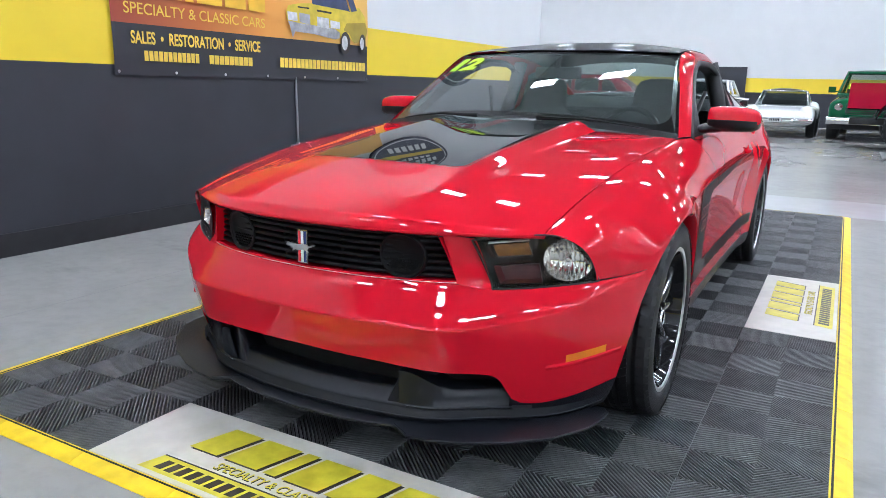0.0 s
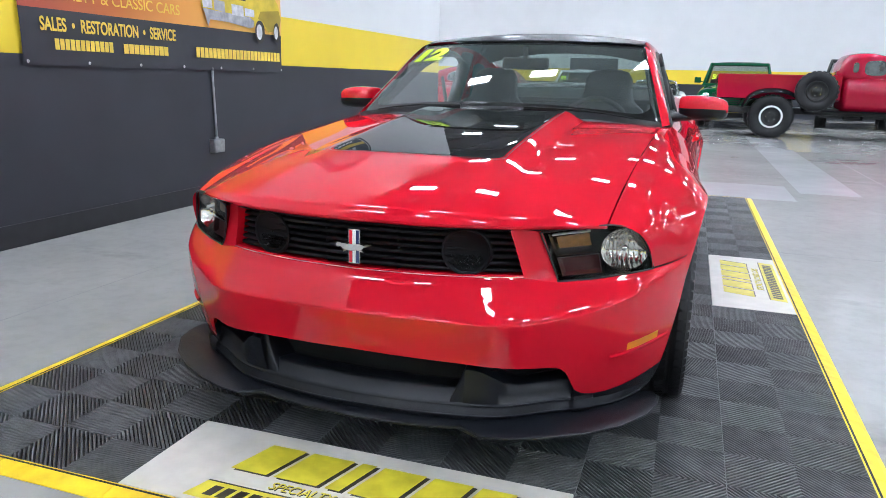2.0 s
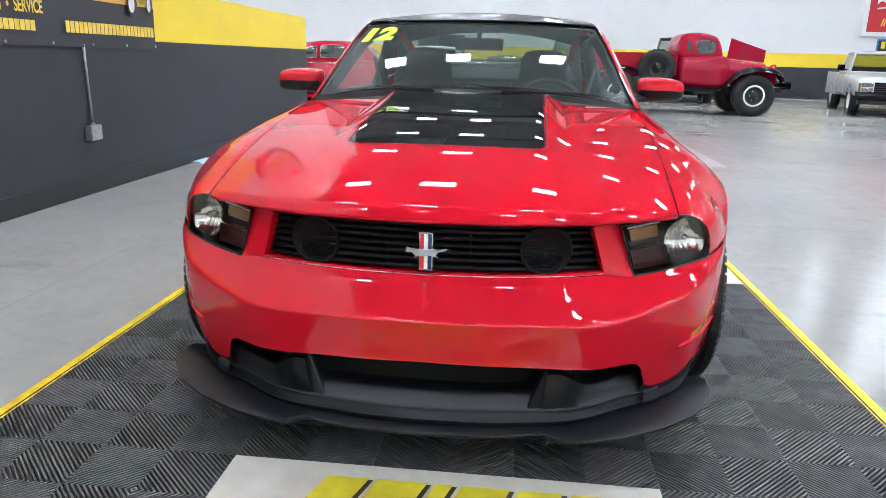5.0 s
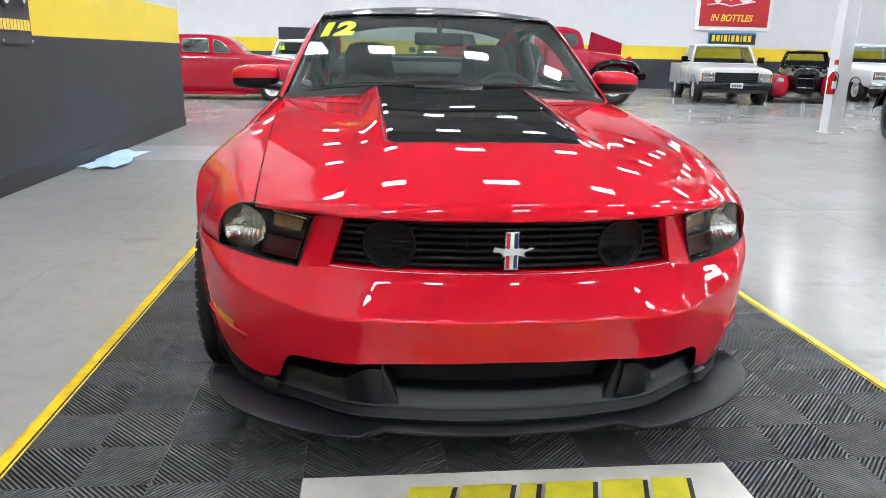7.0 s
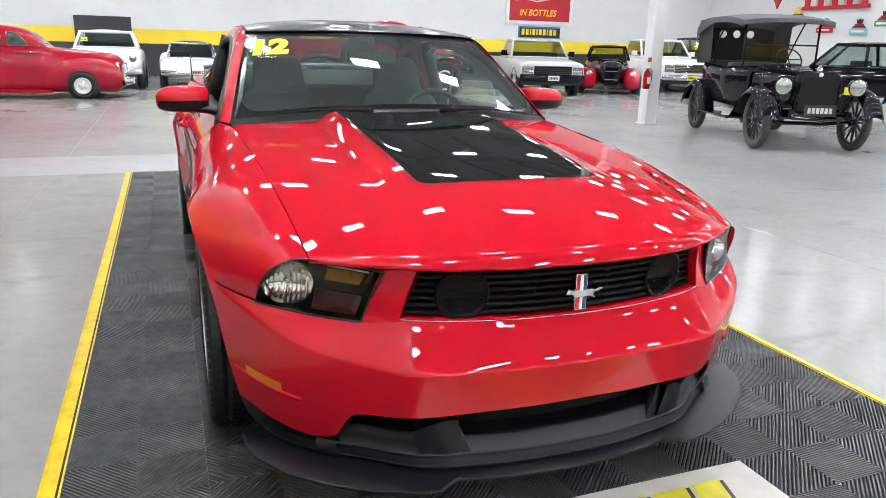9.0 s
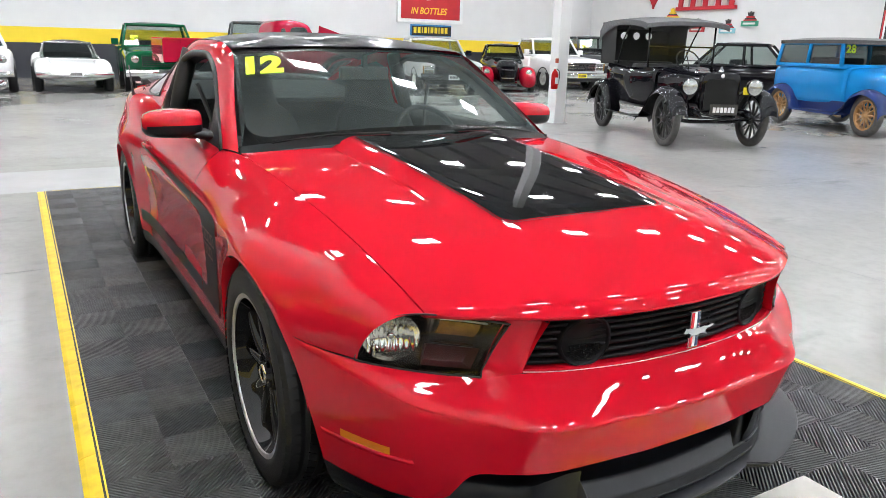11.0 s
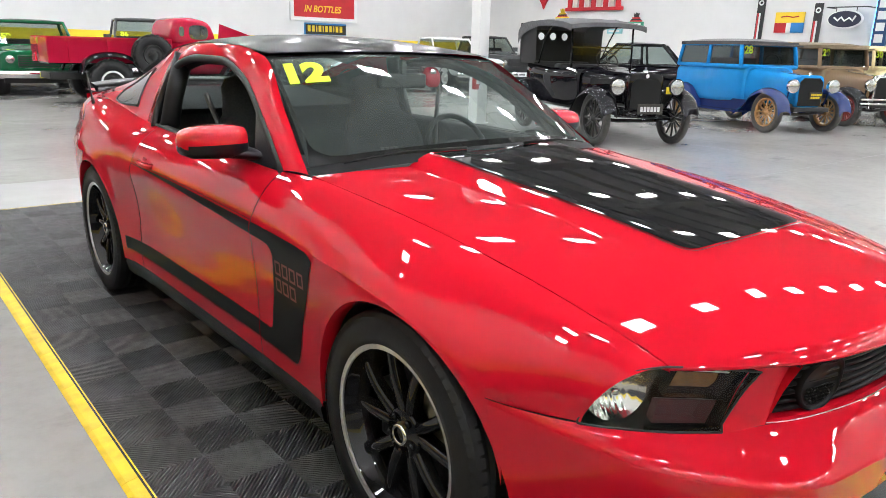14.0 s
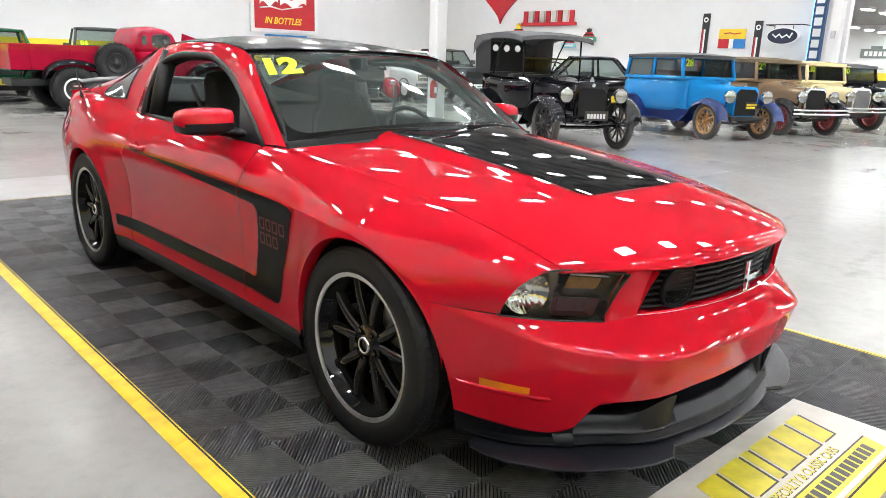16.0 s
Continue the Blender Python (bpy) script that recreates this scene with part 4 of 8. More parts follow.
# amber side markers, set in the corners of the bumper
mark_half = net([[nose(x, z + 0.012 * (x - 0.735) / 0.1, -0.0015) for z in lin(0.350, 0.374, 4)] for x in lin(0.752, 0.830, 10)], flip=True)
both("side_marker", mark_half, AMBER, "amber side marker lens")
lid = net([[nose(x, 0.345 + 0.012 * (x - 0.735) / 0.1 + dz, -e) for dz, e in ((0.005, 0.0), (0.002, 0.010), (-0.001, 0.011), (-0.012, 0.0))] for x in lin(0.71, 0.86, 12)], flip=True)
both("marker_ledge", lid, RED)

# ---- black lower front: lip, scoops and splitter ----
lower = empty("front_splitter")
lower.parent = car


def low_pt(x, z, out):
    p = nose(x, z, 0)
    n = Vector((min(1, x / 0.9) ** 2.2 * 0.8, -1, 0)).normalized()
    return p + n * out


# bib: the sloping band above the splitter
prof_l = [(0.148, 0.004), (0.152, 0.016), (0.168, 0.023), (0.174, 0.0235), (0.178, 0.021), (0.188, 0.012), (0.198, 0.005)]
bib = net([[low_pt(x, z, o * (1 - 0.9 * max(0, (x - 0.76) / 0.102) ** 2)) for z, o in prof_l] for x in lin(0, 0.862, 36)], flip=True)
sharp(piece("lip", *join(bib, mir(bib)), PLASTIC, lower), 30)
# centre scoop: a tray that slopes back into a dark mouth
tray = net([[low_pt(x, 0.197, 0.005), low_pt(x, 0.204, 0.003), low_pt(x, 0.208, -0.005), low_pt(x, 0.238, -0.032), low_pt(x, 0.245, -0.040), low_pt(x, 0.246, -0.048), low_pt(x, 0.235, -0.12)] for x in lin(0, 0.345, 16)], flip=True)
piece("centre_scoop", *join(tray, mir(tray)), PLASTIC, lower)
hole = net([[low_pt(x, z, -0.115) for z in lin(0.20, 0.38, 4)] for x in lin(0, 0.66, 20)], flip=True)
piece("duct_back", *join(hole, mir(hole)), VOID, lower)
# struts between the mouths
strut = []
for w in lin(0, 1, 10):
    z = 0.192 + (0.347 - 0.192) * w
    a = 0.286 + 0.058 * w
    b = a + 0.100 - 0.038 * w
    o = 0.008 - 0.052 * w
    strut.append([low_pt(a - 0.004, z, -0.125), low_pt(a - 0.002, z, -0.04 + o), low_pt(a, z, -0.012 + o), low_pt(a + 0.005, z, -0.006 + o), low_pt((a + b) / 2, z, -0.007 + o), low_pt(b - 0.012, z, -0.012 + o), low_pt(b + 0.004, z, -0.022 + o), low_pt(b + 0.022, z, -0.05 + o), low_pt(b + 0.03, z, -0.125)])
for o in both("strut", net(strut), PLASTIC, parent=lower):
    sharp(o, 60)
# outer scoops, hollowed out of the strut's flank
pod = []
for x in lin(0.335, 0.650, 24):
    m = min(1, max(0, (x - 0.355) / 0.13))
    m = m * m * (3 - 2 * m)
    r = 0.250 + 0.03 * (x - 0.4) + 0.070 * (1 - m)
    d = 0.25 + 0.75 * m
    pod.append([low_pt(x, 0.197, 0.006), low_pt(x, 0.203, 0.004), low_pt(x, 0.207, -0.004 * d), low_pt(x, 0.5 * (0.207 + r), -0.020 * d), low_pt(x, r, -0.036 * d), low_pt(x, r + 0.004, -0.046), low_pt(x, r, -0.115)])
for o in both("outer_scoop", net(pod, flip=True), PLASTIC, parent=lower):
    sharp(o, 50)
wallp = net([[low_pt(0.648 + 0.004 * w, 0.20 + 0.12 * w, -0.004), low_pt(0.645, 0.20 + 0.12 * w, -0.11)] for w in lin(0, 1, 5)])
both("scoop_cheek", wallp, PLASTIC, parent=lower)
reach = 0.9 / nose_end(0.22)
cheek = net([[low_pt(x, z, -0.002 + 0.004 * min(1, (x - 0.632) / 0.03)) for z in lin(0.19, red_low(min(0.905, x * reach)) + 0.003, 4)] for x in lin(0.632, 0.862, 18)], flip=True)
both("corner_valance", cheek, PLASTIC, parent=lower)
# the lip steps down where the corner piece begins
step_ = net([[low_pt(x, z, o) for z, o in ((0.160, 0.006), (0.168, 0.034), (0.180, 0.034), (0.206, 0.016), (0.212, 0.004))] for x in (0.640, 0.642, 0.668, 0.690)], flip=True)
sharp(both("lip_step", step_, PLASTIC, parent=lower)[0], 30)
# the flat splitter blade, stepped forward in two wings
blade = [(0.0, -0.902), (0.15, -0.896), (0.26, -0.878), (0.325, -0.858), (0.385, -0.893), (0.46, -0.880), (0.55, -0.850), (0.66, -0.792), (0.755, -0.715), (0.822, -0.615), (0.842, -0.545), (0.846, -0.485), (0.828, -0.462)]
inner = [(0.79, -0.455), (0.76, -0.52), (0.66, -0.62), (0.52, -0.71), (0.3, -0.79), (0.0, -0.82)]
outl = [(-x, y) for x, y in blade[::-1]] + blade[1:]
bz = spl((0, 0.142), (0.34, 0.144), (0.4, 0.143), (0.6, 0.150), (0.75, 0.158), (0.9, 0.166))
n_b = len(outl)


def blade_net():
    rows = []
    inn = curve3([(x, y, 0) for x, y in [(-a, b) for a, b in inner] + inner[::-1][1:]])
    for i, (x, y) in enumerate(outl):
        q = inn(i / (n_b - 1))
        z = bz(abs(x))
        o = Vector((x, y, 0))
        m = o + (Vector((q.x, q.y, 0)) - o) * 0.06
        rows.append([(q.x, q.y, 0.164), (m.x, m.y, z + 0.010), (x, y, z + 0.006), (x, y, z - 0.002), (m.x, m.y, z - 0.006), (q.x, q.y, 0.128)])
    return net(rows, flip=True)


sharp(piece("blade", *blade_net(), PLASTIC, lower))
# rounded edges of blade and lip
piece("edge_bead", *tube([(x, y + 0.001, bz(abs(x)) + 0.004) for x, y in outl], 0.0032, 6), PLASTIC, lower)
piece("edge_bead", *tube([low_pt(x, 0.1745, 0.0225 * (1 - 0.9 * max(0, (x - 0.76) / 0.102) ** 2)) for x in lin(0, 0.85, 30)], 0.003, 6), PLASTIC, lower)
piece("edge_bead", *mir(tube([low_pt(x, 0.1745, 0.0225 * (1 - 0.9 * max(0, (x - 0.76) / 0.102) ** 2)) for x in lin(0, 0.85, 30)], 0.003, 6)), PLASTIC, lower)
both("edge_bead", tube([low_pt(x, 0.203, 0.0045) for x in lin(0.36, 0.645, 14)], 0.0025, 6), PLASTIC, parent=lower)

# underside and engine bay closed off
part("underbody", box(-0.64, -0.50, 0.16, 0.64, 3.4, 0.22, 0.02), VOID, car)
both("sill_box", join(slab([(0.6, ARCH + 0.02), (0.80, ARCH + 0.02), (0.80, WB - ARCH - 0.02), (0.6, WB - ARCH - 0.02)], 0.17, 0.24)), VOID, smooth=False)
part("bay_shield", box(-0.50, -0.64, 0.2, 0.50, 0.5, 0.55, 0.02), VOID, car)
rk = net([[(side_x(y, 0.265) - 0.004, y, 0.266), (side_x(y, 0.265) + 0.004, y, 0.255), (side_x(y, 0.22) + 0.004, y, 0.205), (side_x(y, 0.2) - 0.012, y, 0.178), (0.78, y, 0.172)] for y in lin(ARCH + 0.015, WB - ARCH - 0.015, 20)], flip=True)
both("rocker_cover", rk, PLASTIC)

# ---- glasshouse ----
def ws_low(x):
    u = x / 0.72
    return Vector((x, 0.590 + 0.150 * u * u, 0.982 - 0.052 * u * u))


def ws_up(x):
    u = x / 0.6
    return Vector((x, 1.262 + 0.045 * u * u, 1.308 - 0.020 * u * u))


def ws_point(a, u, lift=0.0):
    p = ws_low(0.722 * a).lerp(ws_up(0.598 * a), u)
    k = 4 * u * (1 - u) * 0.013
    return p + Vector((0, -0.5, 0.86)) * (k + lift)


piece("windscreen", *net([[ws_point(a, u) for u in lin(0, 1, 25)] for a in lin(-1, 1, 41)], flip=True), GLASS, car)
FRIT = material("black_glass_border", (0.004, 0.004, 0.004), 0.2, spec=0.2, coat=0.4, coat_rough=0.01)


def frit_ring(n=24):
    """Outline of the clear glass in (a, u), with wide rounded lower corners."""
    out = []
    for ca, cu, ra, ru, a0 in ((0.84, 0.20, 0.13, 0.13, -90), (0.935, 0.91, 0.035, 0.045, 0), (-0.935, 0.91, 0.035, 0.045, 90), (-0.84, 0.20, 0.13, 0.13, 180)):
        for k in range(n + 1):
            t = math.radians(a0 + 90 * k / n)
            out.append((ca + ra * math.cos(t), cu + ru * math.sin(t)))
        if a0 in (-90, 90):
            continue
        a1 = out[-1]
        if a0 == 0:
            out = out + [(a1[0] - 2 * a1[0] * k / 20, a1[1]) for k in range(1, 20)]
    a1 = out[-1]
    return out + [(a1[0] - 2 * a1[0] * k / 20, a1[1]) for k in range(1, 20)]


ring_in = frit_ring()
ring_out = [(max(-1, min(1, a * 1.6 if abs(a) > 0.90 else a * 1.0 / 0.90)), 0.5 + max(-0.5, min(0.5, (u - 0.5) * (1.25 if u > 0.5 else 3.0 if u < 0.21 else 1.0)))) for a, u in ring_in]
piece("glass_border", *net([[ws_point(a0 + (a1 - a0) * k, u0 + (u1 - u0) * k, 0.0014) for k in lin(0, 1, 7)] for (a0, u0), (a1, u1) in zip(ring_in + ring_in[:1], ring_out + ring_out[:1])]), FRIT, car, label="black ceramic border of the windscreen")
cowl = net([[ws_low(0.74 * a) + Vector((0, -0.035 + 0.0 * abs(a), -0.014)), ws_low(0.735 * a) + Vector((0, 0.0, 0.004)), ws_low(0.73 * a) + Vector((0, 0.012, 0.010))] for a in lin(-1, 1, 31)])
piece("cowl_panel", *cowl, GRILLE_BLACK, car)

roof_c = soft(spl((1.26, 1.312), (1.4, 1.337), (1.6, 1.367), (1.75, 1.379), (1.95, 1.383), (2.3, 1.366), (2.62, 1.318)), 1.20, 2.75, 0.04)
roof_e = soft(spl((1.26, 1.292), (1.4, 1.312), (1.6, 1.330), (2.0, 1.335), (2.35, 1.304), (2.72, 1.215)), 1.20, 2.80, 0.04)
roof_x = spl((1.26, 0.598), (1.6, 0.588), (2.0, 0.582), (2.35, 0.574), (2.72, 0.565))
rows = []
for a in lin(-1, 1, 51):
    row = []
    for u in lin(0, 1, 40):
        y = ws_up(0.598 * a).y + (2.60 - ws_up(0.598 * a).y) * u
        z = roof_e(y) + (roof_c(y) - roof_e(y)) * (1 - abs(a) ** 2.4)
        row.append(Vector((roof_x(y) * a, y, z + 0.002)))
    rows.append(row)
ROOF_BLACK = material("black_roof_paint", (0.006, 0.006, 0.007), 0.4, spec=0.05, coat=0.36, coat_rough=0.015)
piece("roof_panel", *net(rows), ROOF_BLACK, car, label="gloss black roof panel")

inner_rail = curve3([(0.742, 0.722, 0.921), (0.672, 1.015, 1.112), (0.602, 1.308, 1.290), (0.590, 1.6, 1.329), (0.582, 2.0, 1.334), (0.577, 2.16, 1.325), (0.575, 2.25, 1.316)])
outer_rail = curve3([(0.776, 0.846, 0.918), (0.727, 1.075, 1.060), (0.664, 1.40, 1.224), (0.641, 1.65, 1.274), (0.643, 1.9, 1.275), (0.654, 2.08, 1.250), (0.670, 2.190, 1.196)])
rows = []
for i in range(41):
    a, b = inner_rail(i / 40), outer_rail(i / 40)
    m = (a + b) / 2 + Vector((0.016, -0.006, 0.014))
    rows.append([a * (1 - u) ** 2 + m * 2 * u * (1 - u) + b * u * u for u in lin(0, 1, 7)] + [b + Vector((-0.02, 0, -0.002))])
both("roof_rail", net(rows), RED)
# rear pillar: from the window's rear edge to the tail
pil_top_x = spl((2.10, 0.580), (2.35, 0.572), (2.72, 0.560), (3.05, 0.575), (3.35, 0.62))
pil_top_z = spl((2.10, 1.330), (2.35, 1.302), (2.72, 1.205), (3.05, 1.115), (3.35, 1.045))
rows = []
REAR_EDGE = [Vector((0.776 - (z - 0.917) * 0.375, 2.185 + 0.035 * math.sin(w * 2.4) + 0.012 * w - 0.02 * w ** 6, z)) for w, z in [(w, 1.196 - 0.253 * w) for w in lin(0, 1, 9)]]
ends = [(b, 2.25 + 0.06 * i / 8) for i, b in enumerate(REAR_EDGE)] + [(Vector((top_x(y), y, top_z(y))), y) for y in lin(2.34, 3.35, 18)]
for b, y in ends:
    t = Vector((pil_top_x(y), y, pil_top_z(y)))
    m = (b + t) / 2 + Vector((0.020, 0, 0.012))
    rows.append([b * (1 - u) ** 2 + m * 2 * u * (1 - u) + t * u * u for u in lin(0, 1, 12)])
both("rear_pillar", net(rows), RED)


def pillar_at(y, z, lift=0.0):
    b = Vector((top_x(y), y, top_z(y)))
    t = Vector((pil_top_x(y), y, pil_top_z(y)))
    u = min(1, max(0, (z - b.z) / max(0.01, t.z - b.z)))
    m = (b + t) / 2 + Vector((0.020, 0, 0.012))
    p = b * (1 - u) ** 2 + m * 2 * u * (1 - u) + t * u * u
    return Vector((p.x + lift, y, z))


quart = [(2.53, 1.010), (2.570, 1.10), (2.605, 1.196), (2.68, 1.178), (2.80, 1.118), (2.925, 1.050), (2.925, 1.022), (2.85, 1.010), (2.70, 1.006)]
fine = [curve3([(a, b, 0) for a, b in quart + quart[:1]])(t) for t in lin(0, 1, 40)[:-1]]
cen = Vector((sum(p.x for p in fine) / 39, sum(p.y for p in fine) / 39, 0))
rows = [[pillar_at(cen.x + (p.x - cen.x) * k, cen.y + (p.y - cen.y) * k, 0.006) for p in fine] for k in (1.0, 0.75, 0.5, 0.25, 0.02)]
QUARTER = material("tinted_quarter_glass", (0.075, 0.085, 0.080), 0.08, spec=0.9, coat=1.0, coat_rough=0.01, vary=0.1, scale=8)
both("quarter_window", net(rows, closed=True), QUARTER, "small triangular dark quarter window")
both("quarter_trim", tube([pillar_at(p.x, p.y, 0.005) for p in fine + fine[:1]], 0.006, 6), DARK)

rear_glass = net([[Vector((a * (0.565 + 0.02 * u), 2.60 + 0.66 * u - 0.02 * (1 - a * a) * 0, 1.318 - 0.262 * u - 0.06 * (1 - u) * a * a + 0.02 * u * (1 - u))) for u in lin(0, 1, 12)] for a in lin(-1, 1, 21)], flip=True)
piece("rear_window", *rear_glass, REAR_GLASS, car)
deck = net([[Vector((a * (0.605 + 0.1 * min(1, u * 1.3)), 3.255 + 0.43 * u - 0.03 * a * a * u, 1.052 + 0.006 * u - 0.03 * abs(a) ** 3)) for u in lin(0, 1, 10)] for a in lin(-1, 1, 21)])
piece("boot_lid", *deck, RED, car)
tail_rows = [[Vector((a * 0.70, 3.665 + 0.04 * (1 - a * a), z)) for z in lin(0.25, 1.03 - 0.03 * abs(a) ** 3, 8)] for a in lin(-1, 1, 15)]
piece("tail_panel", *net(tail_rows), RED, car)
sp = net([[Vector((0.70 * a, 3.50 - 0.12 * abs(a) ** 3 + dy, 1.055 + dz - 0.03 * abs(a) ** 3)) for dy, dz in ((0, 0.0), (0.0, 0.026), (0.06, 0.040), (0.15, 0.050), (0.155, 0.043), (0.10, 0.028), (0.05, 0.0))] for a in lin(-1, 1, 25)])
piece("rear_spoiler", *sp, BLACK_PAINT, car, label="black pedestal rear spoiler")
both("tail_lamp", net([[Vector((side_x(y, z) + 0.004, y, z)) for z in lin(0.80, 0.90, 4)] for y in lin(3.42, 3.62, 6)], flip=True), RED_EMB_DARK)

# black window surrounds
dlo = [outer_rail(t) for t in lin(0.0, 1.0, 30)] + REAR_EDGE[1:]
belt = [Vector((top_x(y) - 0.004, y, top_z(y) + 0.003)) for y in lin(2.20, 0.86, 24)]
both("window_seal", tube([p + Vector((-0.008, 0, -0.008)) for p in dlo], 0.018, 8), DARK)
both("belt_seal", tube(belt, 0.008, 6), DARK)
frame_in = net([[p + Vector((-0.004, 0, -0.004)), p + Vector((-0.06, 0.0, -0.035))] for p in dlo])
both("window_reveal", frame_in, DARK)
sail = net([[outer_rail(0.26 * u).lerp(Vector((0.776, 1.05, 0.926)).lerp(outer_rail(0.26), u), w) + Vector((0.004, 0, 0)) for w in (0, 0.5, 1)] for u in lin(0, 1, 6)])
both("mirror_sail", sail, PLASTIC)

# headlining, pillars and inner doors
hl = net([[Vector((x, y, z - 0.025)) for x, y, z in [(roof_x(y) * a, y, roof_e(y) + (roof_c(y) - roof_e(y)) * (1 - abs(a) ** 2.4)) for y in lin(1.32, 2.58, 10)]] for a in lin(-1, 1, 11)])
piece("headlining", *hl, CLOTH, car)
inner_door = net([[Vector((0.735 - 0.02 * (z < 0.6), y, z)) for z in lin(0.24, 0.935, 8)] for y in lin(0.72, 2.3, 10)])
both("door_lining", inner_door, DASH)
both("rear_side_lining", net([[Vector((0.70 - 0.10 * u, y, 0.3 + (0.98 - 0.3 + 0.25 * (1 - abs(y - 2.4) / 1.1)) * u)) for u in lin(0, 1, 8)] for y in lin(2.26, 3.3, 10)]), DARK)
both("door_cap", net([[Vector((top_x(y) - 0.008, y, top_z(y) + 0.004)), Vector((top_x(y) - 0.03, y, top_z(y) + 0.010)), Vector((0.715, y, 0.925)), Vector((0.715, y, 0.80))] for y in lin(0.80, 2.30, 16)]), DARK)
both("centre_pillar", tube([(0.715, 2.14, 0.90), (0.668, 2.16, 1.08), (0.610, 2.14, 1.28)], 0.045, 8), DARK)
piece("cabin_floor", *net([[Vector((x, y, 0.30)) for y in lin(0.55, 3.3, 4)] for x in lin(-0.72, 0.72, 4)]), DARK, car)
piece("parcel_shelf", *net([[Vector((x, 2.55 + 0.72 * u, 1.00 + 0.065 * u)) for u in lin(0, 1, 4)] for x in lin(-0.68, 0.68, 4)]), CLOTH, car)

# dashboard
dash = net([[Vector((0.73 * a, y - 0.10 * (1 - a * a), z + 0.012 * math.cos(a * 6))) for y, z in ((0.70, 0.905), (0.86, 0.935), (0.98, 0.945), (1.06, 0.93), (1.09, 0.89), (1.06, 0.80), (1.05, 0.55))] for a in lin(-1, 1, 31)])
piece("dashboard", *dash, DASH, car)
# the car is left-hand drive: the wheel is on the +x side
sw = empty("steering_wheel")
sw.parent = car
sw.matrix_basis = pose(0.37, 1.25, 0.868, -30, 0, 0)
piece("rim", *lathe([(0.014 * math.cos(t), 0.178 + 0.014 * math.sin(t)) for t in lin(0, 2 * math.pi, 10)], 40, "y"), DARK, sw)
part("hub", box(-0.065, -0.02, -0.06, 0.065, 0.02, 0.05, 0.02), DARK, sw)
for q in (-1, 1):
    part("spoke", box(q * 0.06, -0.008, -0.03, q * 0.17, 0.008, 0.0, 0.006), STEEL, sw)
part("spoke", box(-0.02, -0.008, -0.17, 0.02, 0.008, -0.05, 0.006), STEEL, sw)


def bucket_seat(x, y0, name="bucket_seat"):
    """A sports seat: cushion, winged back and head rest in one shell."""
    s = empty(name)
    s.parent = car
    s.matrix_basis = pose(x, y0, 0)
    back_p = [(0.44, 0.21, 0.06), (0.56, 0.245, 0.075), (0.72, 0.255, 0.07), (0.86, 0.25, 0.06), (0.95, 0.22, 0.05), (1.00, 0.16, 0.045), (1.06, 0.145, 0.05), (1.13, 0.14, 0.05), (1.17, 0.115, 0.04), (1.185, 0.06, 0.02)]
    rows = []
    for z, w, d in back_p:
        lean = 0.30 * (z - 0.44)
        row = []
        for i in range(20):
            t = 2 * math.pi * i / 20
            cx, sy = math.cos(t), math.sin(t)
            xx = w * (abs(cx) ** 0.6) * (1 if cx > 0 else -1)
            yy = d * (abs(sy) ** 0.8) * (1 if sy > 0 else -1)
            wing = -0.05 * (abs(cx) ** 6) if z < 0.98 else 0
            row.append((xx, 0.42 + lean + yy + wing, z))
        rows.append(row)
    b = piece("backrest", *net(rows, closed=True), CLOTH, s)
    piece("cushion", *net([[(0.25 * math.cos(t) * k, 0.16 + 0.27 * math.sin(t) * k, 0.36 + 0.12 * (1 - k) ** 0.5 + 0.02) for t in lin(0, 2 * math.pi, 21)[:-1]] for k in (1.0, 0.98, 0.9, 0.7, 0.4, 0.02)], closed=True), CLOTH, s)
    for r, (z, n) in enumerate(((0.80, 4), (0.765, 3))):
        for i in range(n):
            part("stitched_block", box(-0.06 + i * 0.03, 0.335 + 0.30 * (z - 0.44) + 0.008, z - 0.012, -0.038 + i * 0.03, 0.36 + 0.30 * (z - 0.44), z + 0.012), GREYCLOTH, b)
    return s


GREYCLOTH = material("grey_stitching", (0.12, 0.12, 0.12), 0.9)
bucket_seat(0.36, 1.36)
bucket_seat(-0.36, 1.36)
part("rear_bench", box(-0.62, 2.35, 0.32, 0.62, 2.62, 1.00, 0.06, 3), CLOTH, car)
mirror_in = part("rear_view_mirror", box(-0.125, 1.20, 1.165, 0.125, 1.235, 1.228, 0.018, 3), DARK, car)
part("mirror_stem", box(-0.012, 1.20, 1.22, 0.012, 1.225, 1.285, 0.004), DARK, mirror_in)
for s in (-1, 1):
    piece("seat_belt", *tube([(s * 0.66, 1.78, 1.12), (s * 0.60, 1.72, 0.9), (s * 0.62, 1.70, 0.4)], 0.012, 6), DARK, car)


